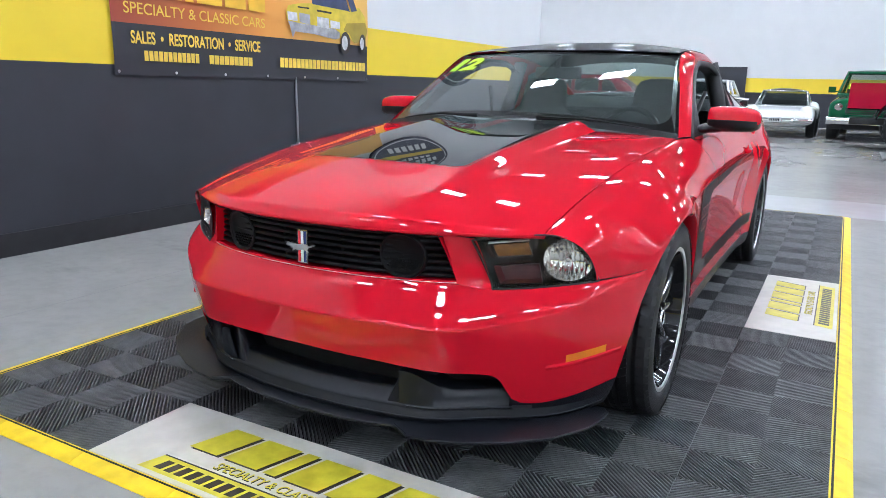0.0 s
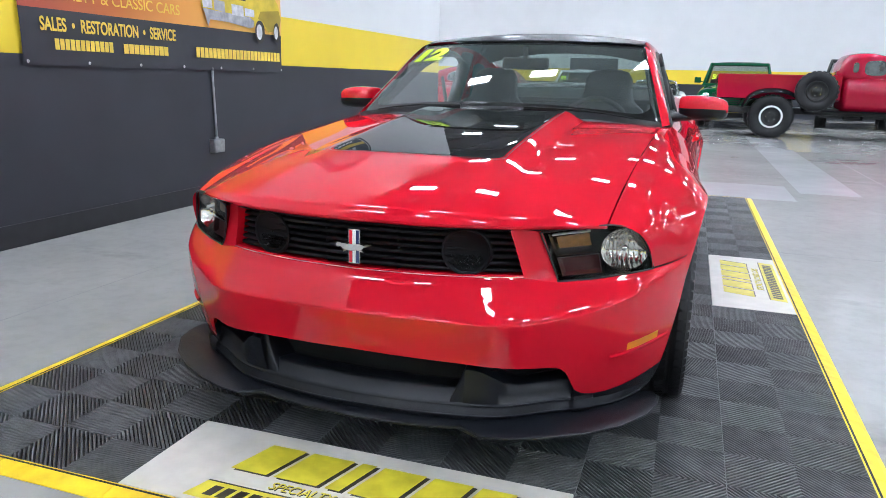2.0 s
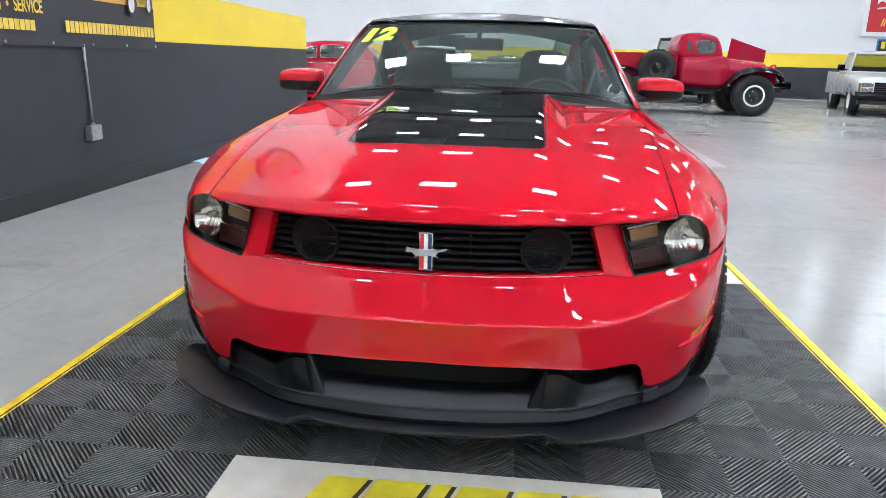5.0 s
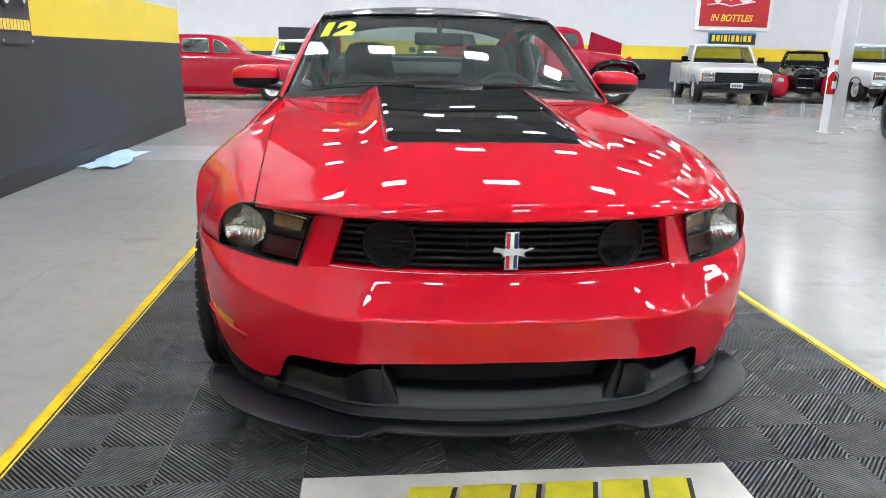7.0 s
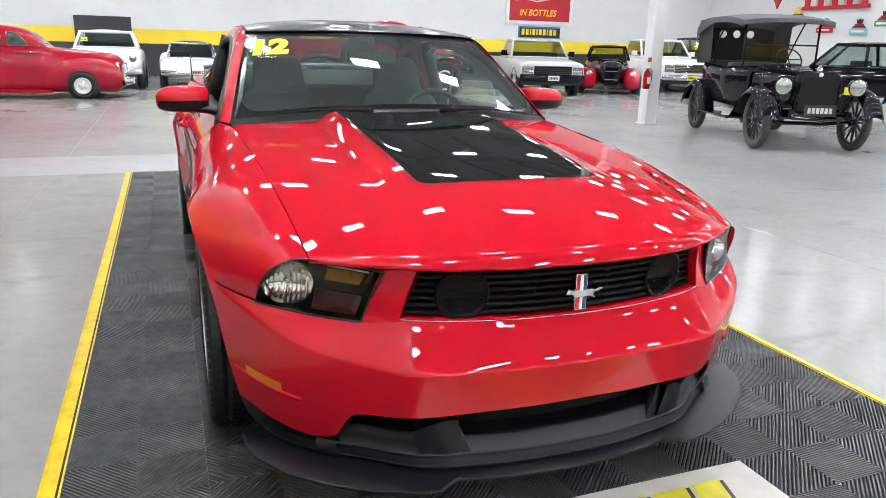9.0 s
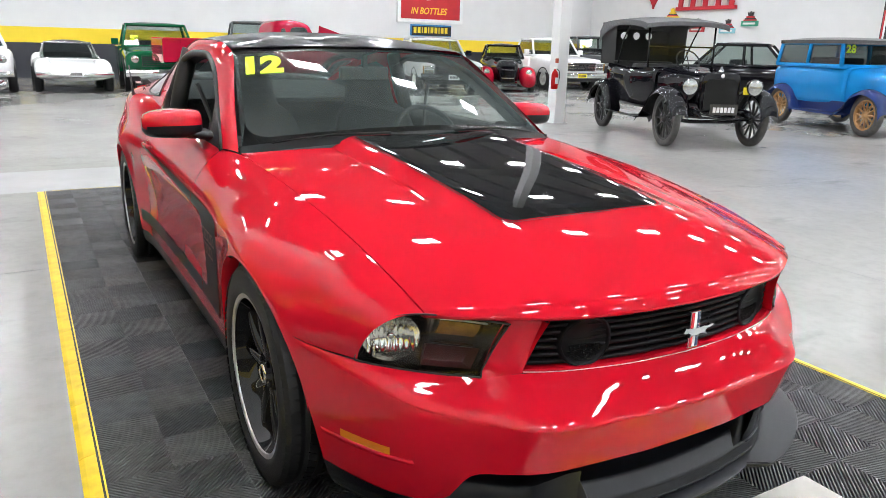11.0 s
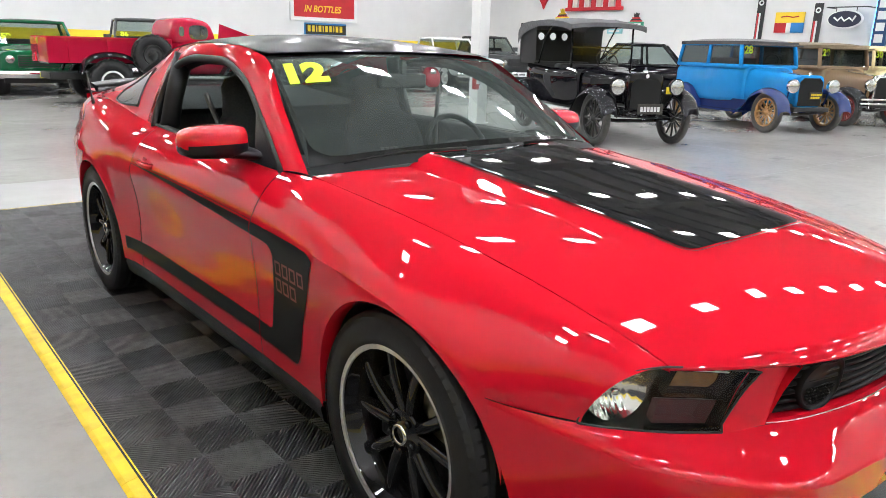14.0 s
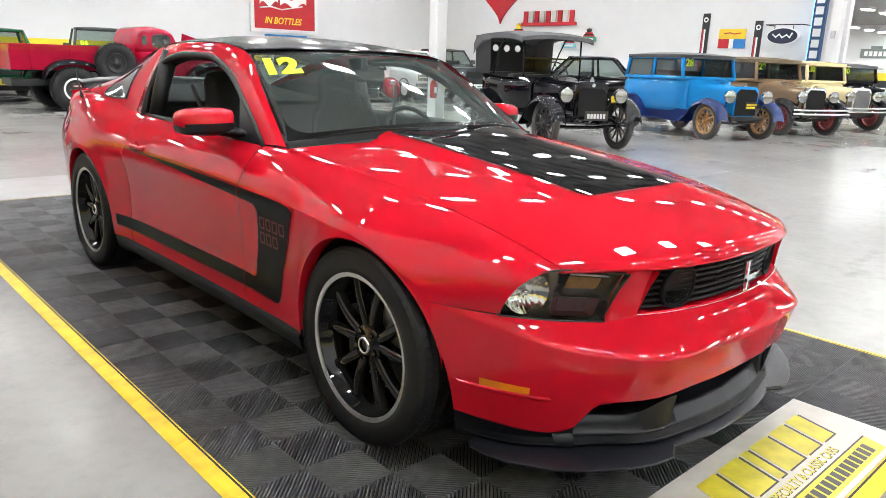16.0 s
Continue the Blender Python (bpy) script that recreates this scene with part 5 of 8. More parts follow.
# ---- door mirrors ----
def door_mirror(s):
    m = empty("door_mirror")
    m.parent = car
    m.matrix_basis = pose(s * 0.905, 1.105, 0.990) @ Matrix.Diagonal((s * 0.88, 1.12, 1, 1))
    sec = [(-0.122, 0.010, 0.014), (-0.118, 0.040, 0.046), (-0.107, 0.052, 0.056), (-0.07, 0.060, 0.060), (0.0, 0.065, 0.061), (0.06, 0.064, 0.058), (0.10, 0.056, 0.052), (0.124, 0.042, 0.042), (0.134, 0.026, 0.028), (0.137, 0.008, 0.010)]
    rows = []
    for x, d, h in sec:
        row = []
        for i in range(32):
            t = 2 * math.pi * i / 32
            c, q = math.cos(t), math.sin(t)
            yy = 1.28 * d * (abs(c) ** 0.62) * (1 if c > 0 else -1)
            zz = h * (abs(q) ** 0.62) * (1 if q > 0 else -0.92)
            row.append((x, min(yy, 0.052) + 0.10 * max(0, x), zz + 0.006 - 0.05 * max(0, x - 0.04)))
        rows.append(row)
    v, f = net(rows, closed=True, flip=True)
    f = f + [tuple(range(32)), tuple(range(len(v) - 32, len(v)))[::-1]]
    low_z = {k: sum(v[i][2] for i in q) / len(q) + 0.05 * max(0, sum(v[i][0] for i in q) / len(q) - 0.04) for k, q in enumerate(f)}
    piece("cap", v, [q for k, q in enumerate(f) if low_z[k] > 0], RED, m)
    piece("lower_shell", v, [q for k, q in enumerate(f) if low_z[k] <= 0], PLASTIC, m)
    arm = [(-0.185, -0.020, -0.046, 0.085, 0.016), (-0.14, -0.012, -0.040, 0.076, 0.024), (-0.10, -0.004, -0.034, 0.070, 0.024), (-0.05, 0.0, -0.034, 0.064, 0.020)]
    piece("arm", *net([[(x, y + ry * math.cos(t), z + rz * math.sin(t)) for t in lin(0, 2 * math.pi, 17)[:-1]] for x, y, z, ry, rz in arm], closed=True), PLASTIC, m)
    piece("mirror_glass", *net([[(x, 0.058 + 0.10 * max(0, x), h * q) for q in (-0.85, 0.85)] for x, d, h in sec[2:-3]]), CHROME, m)


for s in (-1, 1):
    door_mirror(s)

# door handles
for s in (-1, 1):
    h = piece("door_handle", *tube([(s * (side_x(y, 0.80) + 0.014 - 0.018 * abs((y - 1.95) / 0.09) ** 4), y, 0.797) for y in lin(1.86, 2.04, 12)], 0.013, 8), RED, car)
    piece("handle_cup", *[(a, b) for a, b in [lathe([(0.0, 0.035), (0.002, 0.034), (-0.006, 0.02), (-0.008, 0.001)], 20, "x", (0, 0, 0))]][0], RED, h)
    bpy.data.objects[h.children[0].name].matrix_basis = pose(s * (side_x(1.95, 0.80) + 0.001), 1.95, 0.797)


# ---- side stripes ----
def on_side(y, z, lift=0.002):
    zs = shoulder(y)
    if z <= zs:
        return Vector((side_x(y, z) + lift, y, z))
    c = column(y, 0.3)
    for a, b in zip(c, c[1:]):
        if a.z <= z <= b.z:
            return a.lerp(b, (z - a.z) / max(1e-6, b.z - a.z)) + Vector((lift, 0, lift * 0.3))
    return c[-1]


def stripe(edges, n=40, lift=0.002):
    """A band between an upper and a lower edge, each a curve of (y, z)."""
    (u0, l0), = (edges,)
    return net([[on_side(*((Vector(u0(t)).lerp(Vector(l0(t)), w))[:2]), lift) for w in lin(0, 1, 6)] for t in lin(0, 1, n)])


def line2(*pts):
    c = curve3([(a, b, 0) for a, b in pts])
    return lambda t: c(t)


SIDE_VINYL = material("satin_black_side_vinyl", (0.006, 0.006, 0.007), 0.42, spec=0.08, coat=0.14, coat_rough=0.03, vary=0.1, scale=30)
up_top = line2((0.845, 0.758), (1.2, 0.766), (1.7, 0.777), (2.12, 0.783))
up_bot = line2((0.845, 0.718), (1.2, 0.738), (1.7, 0.765), (2.12, 0.781))
both("side_stripe", stripe((up_top, up_bot)), SIDE_VINYL, "black vinyl side stripe")
lo_top = line2((0.845, 0.404), (1.3, 0.400), (1.9, 0.397), (2.3, 0.394))
lo_bot = line2((0.845, 0.340), (1.3, 0.336), (1.9, 0.332), (2.3, 0.330))
both("side_stripe", stripe((lo_top, lo_bot)), SIDE_VINYL, "black vinyl side stripe")
fr_top = line2((0.838, 0.760), (0.60, 0.753), (0.44, 0.744), (0.405, 0.728))
fr_bot = line2((0.838, 0.718), (0.72, 0.712), (0.69, 0.700), (0.675, 0.68))
both("side_stripe", stripe((fr_top, fr_bot), 20), SIDE_VINYL)
fb_f = line2((0.405, 0.728), (0.44, 0.62), (0.50, 0.48), (0.550, 0.345), (0.565, 0.333))
fb_r = line2((0.675, 0.68), (0.685, 0.60), (0.715, 0.48), (0.738, 0.406), (0.76, 0.401))
both("side_stripe", stripe((fb_r, fb_f), 24), SIDE_VINYL)
fl_t = line2((0.76, 0.401), (0.80, 0.403), (0.838, 0.404))
fl_b = line2((0.565, 0.333), (0.70, 0.338), (0.838, 0.340))
both("side_stripe", stripe((fl_t, fl_b), 10), SIDE_VINYL)
# thin black outline beside the stripes
for line, off in ((up_top, 0.007), (lo_bot, -0.007), (fl_b, -0.007)):
    both("pinstripe", stripe((lambda t, line=line, off=off: line(t) + Vector((0, off + 0.0025, 0)), lambda t, line=line, off=off: line(t) + Vector((0, off, 0))), 30), SIDE_VINYL)
both("pinstripe", stripe((lambda t: fb_f(t) + Vector((-0.0085, 0, 0)), lambda t: fb_f(t) + Vector((-0.006, 0, 0))), 30), SIDE_VINYL)
STRIPE_RED = material("red_vinyl_letters", (0.17, 0.020, 0.022), 0.4)
for r, (z, n) in enumerate(((0.622, 4), (0.562, 3))):
    for i in range(n):
        y0 = 0.664 - i * 0.052 - r * 0.004
        at_ = lambda a, b, lift=0.0032: on_side(y0 - 0.041 * a + (z - 0.6) * -0.15, z + 0.048 * b, lift)
        rim_o, rim_i = [(0, 0), (0.5, 0), (1, 0), (1, 0.5), (1, 1), (0.5, 1), (0, 1), (0, 0.5)], [(0.2, 0.17), (0.5, 0.17), (0.8, 0.17), (0.8, 0.5), (0.8, 0.83), (0.5, 0.83), (0.2, 0.83), (0.2, 0.5)]
        both("word_block", net([[at_(*p), at_(*q)] for p, q in zip(rim_o + rim_o[:1], rim_i + rim_i[:1])]), STRIPE_RED)

# fuel of small things: wiper arms, aerial
for x0, x1 in ((-0.62, -0.16), (0.62, 0.14)):
    pts = [ws_point(x / 0.722, u, 0.012) for x, u in ((x0, 0.0), (x0 * 0.8 + x1 * 0.2, 0.012), ((x0 + x1) / 2, 0.020), (x1, 0.0))]
    w = piece("wiper", *tube(pts, [0.003, 0.004, 0.005, 0.006], 8), VOID, car)
piece("aerial", *tube([(-0.80, 3.10, 0.98), (-0.80, 3.13, 1.02), (-0.80, 3.2, 1.16)], [0.012, 0.006, 0.003], 8), DARK, car)


# year painted in the corner of the windscreen
def year_paint(txt, size, place, m_, parent):
    me = text_mesh(txt, size, m_, 0.10, 0.001, None, size * 0.055)
    o = new("painted_year", me)
    o.parent = parent
    o.matrix_basis = place
    return o


wa = ws_point(-0.86, 0.62, 0.004)
wb_ = ws_point(-0.60, 0.62, 0.004)
wc = ws_point(-0.86, 0.92, 0.004)
ex = (wb_ - wa).normalized()
ez = (wc - wa).normalized()
ny = ex.cross(ez).normalized()
ez = ny.cross(ex)
place = Matrix.Translation(ws_point(-0.975, 0.70, 0.006)) @ Matrix((ex, ez, ny)).transposed().to_4x4()
year_paint("12", 0.185, place, LIME, car)
FILM = glass("clear_sticker_film", (0.85, 0.88, 0.84), 1.6, 0.12)
film = net([[ws_point(a, u, 0.004) for u in lin(0.64, 0.94, 6)] for a in lin(-0.95, -0.64, 6)], flip=True)
piece("sticker_film", *film, FILM, car)


# ---- wheels ----
def tyre(width, r):
    """Tyre section with grooves, and lugs cut round the tread."""
    w = width / 2
    prof_ = [(-w * 0.72, 0.240), (-w * 0.97, 0.258), (-w, 0.280), (-w * 0.985, 0.30), (-w * 0.965, r - 0.03), (-w * 0.93, r - 0.012), (-w * 0.86, r - 0.003)]
    g = [(-0.62, 0), (-0.60, 0.007), (-0.52, 0.007), (-0.50, 0), (-0.22, 0.0), (-0.20, 0.007), (-0.12, 0.007), (-0.10, 0)]
    tread = [(-w * 0.80, r - 0.002)] + [(w * a, r - d) for a, d in g] + [(-w * a, r - d) for a, d in g[::-1]] + [(w * 0.80, r - 0.002)]
    return prof_ + tread + [(-a, b) for a, b in prof_[::-1]]


def wheel(x, y, s, width):
    w = empty("wheel")
    w.parent = car
    w.matrix_basis = pose(x, y, HUBZ) @ Matrix.Diagonal((s, 1, 1, 1))
    piece("tyre", *lathe(tyre(width, WR), 96), RUBBER, w)
    # shoulder lugs
    hw = width / 2
    rows = []
    lug_v, lug_f = [], []
    for i in range(64):
        a0, a1 = 2 * math.pi * (i + 0.12) / 64, 2 * math.pi * (i + 0.88) / 64
        pts = []
        for a in (a0, a1):
            for xx, rr in ((hw * 0.66, WR + 0.001), (hw * 0.86, WR - 0.0035), (hw * 0.955, WR - 0.016), (hw * 0.965, WR - 0.022)):
                pts.append((xx, rr * math.cos(a), rr * math.sin(a)))
        b = len(lug_v)
        lug_v += [(p[0] + 0.003, p[1] * 1.005, p[2] * 1.005) for p in pts]
        lug_f += [(b + k, b + k + 1, b + 4 + k + 1, b + 4 + k) for k in range(3)]
    n2 = len(lug_v)
    lug_v += [(-p[0], p[1], p[2]) for p in lug_v]
    lug_f += [tuple(i + n2 for i in q[::-1]) for q in lug_f]
    for rib, (r0_, r1_, slant) in enumerate(((-0.47, -0.25, 0.5), (-0.07, 0.07, 0.0), (0.25, 0.47, -0.5))):
        for i in range(64):
            pts = []
            for a_ in (0.10, 0.90):
                for xx in (r0_, r1_):
                    a = 2 * math.pi * (i + a_ + slant * (xx - r0_) / (r1_ - r0_) + 0.3 * rib) / 64
                    for rr in (WR - 0.003, WR + 0.0022):
                        pts.append((hw * xx, rr * math.cos(a), rr * math.sin(a)))
            b = len(lug_v)
            lug_v += pts
            lug_f += [(b + 1, b + 3, b + 7, b + 5), (b, b + 1, b + 5, b + 4), (b + 2, b + 6, b + 7, b + 3), (b, b + 2, b + 3, b + 1), (b + 4, b + 5, b + 7, b + 6)]
    tagged(piece("tread", lug_v, lug_f, RUBBER, w, smooth=False), kind="stuff")
    ro = hw * 0.90
    sharp(piece("rim_lip", *lathe([(ro - 0.012, 0.260), (ro + 0.003, 0.2595), (ro + 0.005, 0.257), (ro + 0.0035, 0.2415), (ro - 0.004, 0.2405)], 72), LIP_SILVER, w, label="machined silver rim lip"), 25)
    piece("rim_barrel", *lathe([(ro - 0.002, 0.2407), (ro - 0.012, 0.237), (ro - 0.035, 0.226), (ro - 0.06, 0.214), (-hw * 0.8, 0.212), (-hw * 0.85, 0.25)], 64), RIM_BLACK, w)
    hub = ro - 0.032
    centre = piece("wheel_hub", *lathe([(hub - 0.05, 0.075), (hub - 0.012, 0.072), (hub - 0.004, 0.066), (hub - 0.004, 0.036), (hub + 0.006, 0.033), (hub + 0.006, 0.001)], 40), RIM_BLACK, w)
    piece("centre_cap", *lathe([(hub + 0.006, 0.031), (hub + 0.011, 0.029), (hub + 0.012, 0.024), (hub + 0.009, 0.022)], 32), CHROME, centre)
    for k in range(10):
        pair, side = divmod(k, 2)
        base = 2 * math.pi * (pair + 0.25) / 5
        off0, off1 = (side - 0.5) * 0.44, (side - 0.5) * 0.62
        rows = []
        for u in lin(0, 1, 9):
            r = 0.055 + (0.231 - 0.055) * u
            a = base + off0 + (off1 - off0) * u
            ww = 0.0195 - 0.005 * u + 0.006 * u ** 6
            front = hub - 0.006 + 0.010 * math.sin(math.pi * u) * 0.6 + 0.004 * u
            deep = 0.042 - 0.016 * u
            c, q = math.cos(a), math.sin(a)
            t = (-q, c)
            row = []
            for ox, oy in ((front - deep, -1.1), (front - 0.008, -1.0), (front - 0.001, -0.62), (front, 0.0), (front - 0.001, 0.62), (front - 0.008, 1.0), (front - deep, 1.1)):
                row.append((ox, r * c + t[0] * ww * oy, r * q + t[1] * ww * oy))
            rows.append(row)
        piece("spoke", *net(rows, flip=True), RIM_BLACK, w)
    for k in range(5):
        a = 2 * math.pi * (k + 0.75) / 5
        piece("lug_nut", *lathe([(hub - 0.012, 0.0105), (hub + 0.004, 0.0105), (hub + 0.008, 0.006), (hub + 0.008, 0.001)], 6, "x", (0, 0.0515 * math.cos(a), 0.0515 * math.sin(a))), RIM_BLACK, w, smooth=False)
    piece("brake_disc", *lathe([(hub - 0.085, 0.17), (hub - 0.078, 0.172), (hub - 0.078, 0.09), (hub - 0.06, 0.085), (hub - 0.06, 0.01)], 48), IRON, w)
    part("brake_caliper", box(hub - 0.10, 0.085, -0.09, hub - 0.05, 0.17, 0.09, 0.015), DARK, w)
    return w


for yy, wd, xo in ((0.0, 0.255, 0.795), (WB, 0.275, 0.800)):
    for s in (-1, 1):
        wheel(s * xo, yy, s, wd)

# ---- the other vehicles of the showroom ----
# Each is built with its nose to -y and its front axle at y = 0, then set in place.
def paint(name, rgb, rough=0.35):
    return material(name, rgb, rough, spec=0.0, coat=0.8, coat_rough=0.02, vary=0.04, scale=4)


P_RED = paint("truck_red", (0.38, 0.008, 0.034))
P_RED2 = paint("sedan_red", (0.36, 0.006, 0.022))
P_BLACK = paint("deep_black", (0.004, 0.004, 0.006))
P_WHITE = paint("cream_white", (0.78, 0.78, 0.78))
P_SILVER = paint("silver_grey", (0.50, 0.50, 0.51))
P_GREEN = paint("dark_green", (0.006, 0.085, 0.035))
P_BLUE = paint("light_blue", (0.010, 0.22, 0.55))
P_NAVY = paint("navy_blue", (0.008, 0.022, 0.11))
P_BROWN = paint("tan_brown", (0.22, 0.145, 0.085))
P_CREAM = paint("pale_cream", (0.72, 0.60, 0.34))
P_GREY = paint("charcoal_grey", (0.06, 0.062, 0.065))
TOP_CLOTH = material("grey_top_cloth", (0.10, 0.10, 0.105), 0.85, vary=0.2, scale=30, bump=0.2, bump_scale=200)
BROWN_CLOTH = material("tan_top_cloth", (0.17, 0.13, 0.08), 0.85, vary=0.2, scale=30)
WOOD = material("varnished_spoke_wood", (0.36, 0.19, 0.06), 0.4, coat=0.5, vary=0.2, scale=40)
BLACK_SPOKE = material("black_spokes", (0.012, 0.012, 0.012), 0.4)
RED_SPOKE = material("dark_red_spokes", (0.20, 0.012, 0.012), 0.4)
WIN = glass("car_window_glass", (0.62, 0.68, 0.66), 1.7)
# darker copy of the window glass, with the cabin's shade in its tint
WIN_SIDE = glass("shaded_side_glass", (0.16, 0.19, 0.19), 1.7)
DIM = material("cabin_lining", (0.03, 0.03, 0.032), 0.9)
LAMP_LENS = material("lamp_glass", (0.50, 0.51, 0.50), 0.22, 0.9, coat=1.0, vary=0.3, scale=30)
PLATE = material("number_plate_white", (0.62, 0.62, 0.62), 0.5)
YPLATE = material("yellow_plate", (0.80, 0.62, 0.02), 0.5)


def ring(y, hw, z0, z1, e=3.0, n=28):
    out = []
    zc, h = (z0 + z1) / 2, (z1 - z0) / 2
    for i in range(n):
        t = 2 * math.pi * i / n
        c, s = math.cos(t), math.sin(t)
        out.append((hw * (abs(c) ** (2 / e)) * (1 if c >= 0 else -1), y, zc + h * (abs(s) ** (2 / e)) * (1 if s >= 0 else -1)))
    return out


def loft(secs, n=28, fine_=4):
    """A closed rounded form through sections (y, half width, low, high, squareness)."""
    cols = [spl(*[(i, s[k]) for i, s in enumerate(secs)]) for k in range(5)]
    rows = [ring(*[c(t) for c in cols], n) for t in lin(0, len(secs) - 1, (len(secs) - 1) * fine_ + 1)]
    v, f = net(rows, closed=True)
    f = f + [tuple(range(n))[::-1], tuple(range(len(v) - n, len(v)))]
    return v, f


def plain_wheel(parent, x, y, r, w, rim_r, rim_mat, spokes=0, white_wall=False, hub_mat=None):
    o = empty("wheel")
    o.parent = parent
    s = 1 if x > 0 else -1
    o.matrix_basis = pose(x, y, r) @ Matrix.Diagonal((s, 1, 1, 1))
    h = w / 2
    tw = min(0.03, w * 0.2)
    piece("tyre", *lathe([(-h * 0.7, rim_r), (-h, rim_r + 0.02), (-h, r - tw), (-h * 0.75, r - 0.004), (0, r), (h * 0.75, r - 0.004), (h, r - tw), (h, rim_r + 0.02), (h * 0.7, rim_r)], 36), OLD_RUBBER if spokes else RUBBER, o)
    if white_wall:
        piece("white_wall", *lathe([(h + 0.002, rim_r + 0.015), (h + 0.002, rim_r + (r - rim_r) * 0.5)], 36), WHITE, o)
    if spokes:
        piece("rim", *lathe([(h * 0.8, rim_r), (h * 0.9, rim_r - 0.004), (h * 0.8, rim_r - 0.03), (-h * 0.8, rim_r - 0.03), (-h * 0.8, rim_r)], 36), rim_mat, o)
        for k in range(spokes):
            a = 2 * math.pi * k / spokes
            piece("spoke", *tube([(h * 0.3, 0.04 * math.cos(a), 0.04 * math.sin(a)), (h * 0.2, (rim_r - 0.02) * math.cos(a), (rim_r - 0.02) * math.sin(a))], [0.020, 0.015], 6, False), hub_mat or rim_mat, o)
        piece("hub", *lathe([(-h, 0.075), (h * 0.6, 0.07), (h * 0.8, 0.045), (h * 1.3, 0.04), (h * 1.35, 0.001)], 20), rim_mat, o)
    else:
        piece("rim", *lathe([(h * 0.7, rim_r), (h * 0.95, rim_r - 0.01), (h * 0.7, rim_r - 0.03), (h * 0.35, rim_r * 0.65), (h * 0.6, rim_r * 0.4), (h * 0.9, rim_r * 0.28), (h * 1.0, 0.001)], 30), rim_mat, o)
        for k in range(5):
            a = 2 * math.pi * k / 5
            piece("lug_nut", *lathe([(h * 0.5, 0.014), (h * 0.85, 0.012), (h * 0.85, 0.001)], 6, "x", (0, rim_r * 0.42 * math.cos(a), rim_r * 0.42 * math.sin(a))), CHROME, o, smooth=False)
    return o


def wheels(parent, track, wb, r, w, rim_r, rim_mat, **kw):
    for y in (0, wb):
        for s in (-1, 1):
            plain_wheel(parent, s * track / 2, y, r, w, rim_r, rim_mat, **kw)


def cabin(parent, low, high, mat_, roof_mat=None, pillars=(), inset=0.05, glass_mat=None, roof_round=3.0, front=True, pr=None, side_glass=None, over=0.0):
    """A glasshouse: posts and roof as a shell, with panes set in. low, high: (y0, y1, half width, z)."""
    y0, y1, w0, z0 = low
    t0, t1, w1, z1 = high

    def at(fy, s, fz):
        return Vector((s * (w0 + (w1 - w0) * fz), (y0 + (t0 - y0) * fz) * (1 - fy) + (y1 + (t1 - y1) * fz) * fy, z0 + (z1 - z0) * fz))
    bars = []
    cuts = [0.0] + list(pillars) + [1.0]
    pr = pr or 0.036
    for s in (-1, 1):
        for c in cuts:
            bars.append(tube([at(c, s, u) for u in (0, 0.5, 1)], pr, 8))
        bars.append(tube([at(c, s, 1) for c in lin(0, 1, 6)], pr, 8))
        bars.append(tube([at(c, s, 0) for c in lin(0, 1, 6)], pr, 8))
    for c in (0, 1):
        for z in (0, 1):
            bars.append(tube([at(c, 1, z), at(c, -1, z)], pr, 8))
    piece("window_frame", *join(*bars), mat_, parent)
    crown = [[Vector((x * (w1 + over), t0 - over + (t1 - t0 + 2 * over) * q, z1 + over * 0.8 + 0.06 * (1 - abs(x) ** roof_round) * (1 - abs(2 * q - 1) ** 4) + 0.012)) for q in lin(0, 1, 10)] for x in lin(-1, 1, 13)]
    under = [[Vector((p.x, p.y, z1 - 0.02)) for p in r] for r in crown]
    edge = [r[0] for r in crown] + crown[-1][1:] + [r[-1] for r in crown[::-1]][1:] + crown[0][::-1][1:-1]
    rim = net([edge, [Vector((p.x, p.y, z1 - 0.02)) for p in edge]], closed=True)
    piece("roof", *join(net(crown), net(under), rim), roof_mat or mat_, parent)
    g = glass_mat or WIN
    for s in (-1, 1):
        for a, b in zip(cuts, cuts[1:]):
            q = [[at(a + (b - a) * u, s, w) + Vector((s * 0.004, 0, 0)) for w in (0.03, 0.97)] for u in (0.02, 0.98)]
            piece("side_window", *net(q, flip=s < 0), side_glass or g, parent)
    for c, nm, fl in ((0, "windscreen", False), (1, "rear_window", True)):
        q = [[at(c, x, w) for w in (0.03, 0.97)] for x in (-0.97, 0.97)]
        if c == 0 and not front:
            continue
        piece(nm, *net(q, flip=not fl), g, parent)
    part("bench_seat", box(-w0 * 0.85, y0 + (y1 - y0) * 0.5, z0 - 0.45, w0 * 0.85, y0 + (y1 - y0) * 0.62, z0 + 0.16, 0.05), DIM, parent)
    return at


def headlight(parent, x, y, z, r, shell, lens=None, depth=0.14):
    o = piece("headlight", *lathe([(y + depth, 0.01), (y + depth * 0.8, r * 0.5), (y + depth * 0.4, r * 0.9), (y, r), (y - 0.012, r), (y - 0.014, r * 0.9)], 24, "y", (x, 0, z)), shell, parent)
    piece("lens", *lathe([(y - 0.010, r * 0.92), (y - 0.022, r * 0.6), (y - 0.027, 0.001)], 24, "y", (x, 0, z)), lens or LAMP_LENS, o)


def bumper_bar(parent, y, z, hw, h=0.11, d=0.06, mat_=None, bow=0.12):
    rows = []
    for a in lin(-1, 1, 17):
        yy = y + bow * a * a
        rows.append([(hw * a, yy, z - h / 2), (hw * a, yy - d * 0.5, z - h * 0.35), (hw * a, yy - d * 0.5, z + h * 0.35), (hw * a, yy, z + h / 2), (hw * a, yy + 0.02, z)])
    piece("bumper", *net(rows, closed=True), mat_ or CHROME, parent)


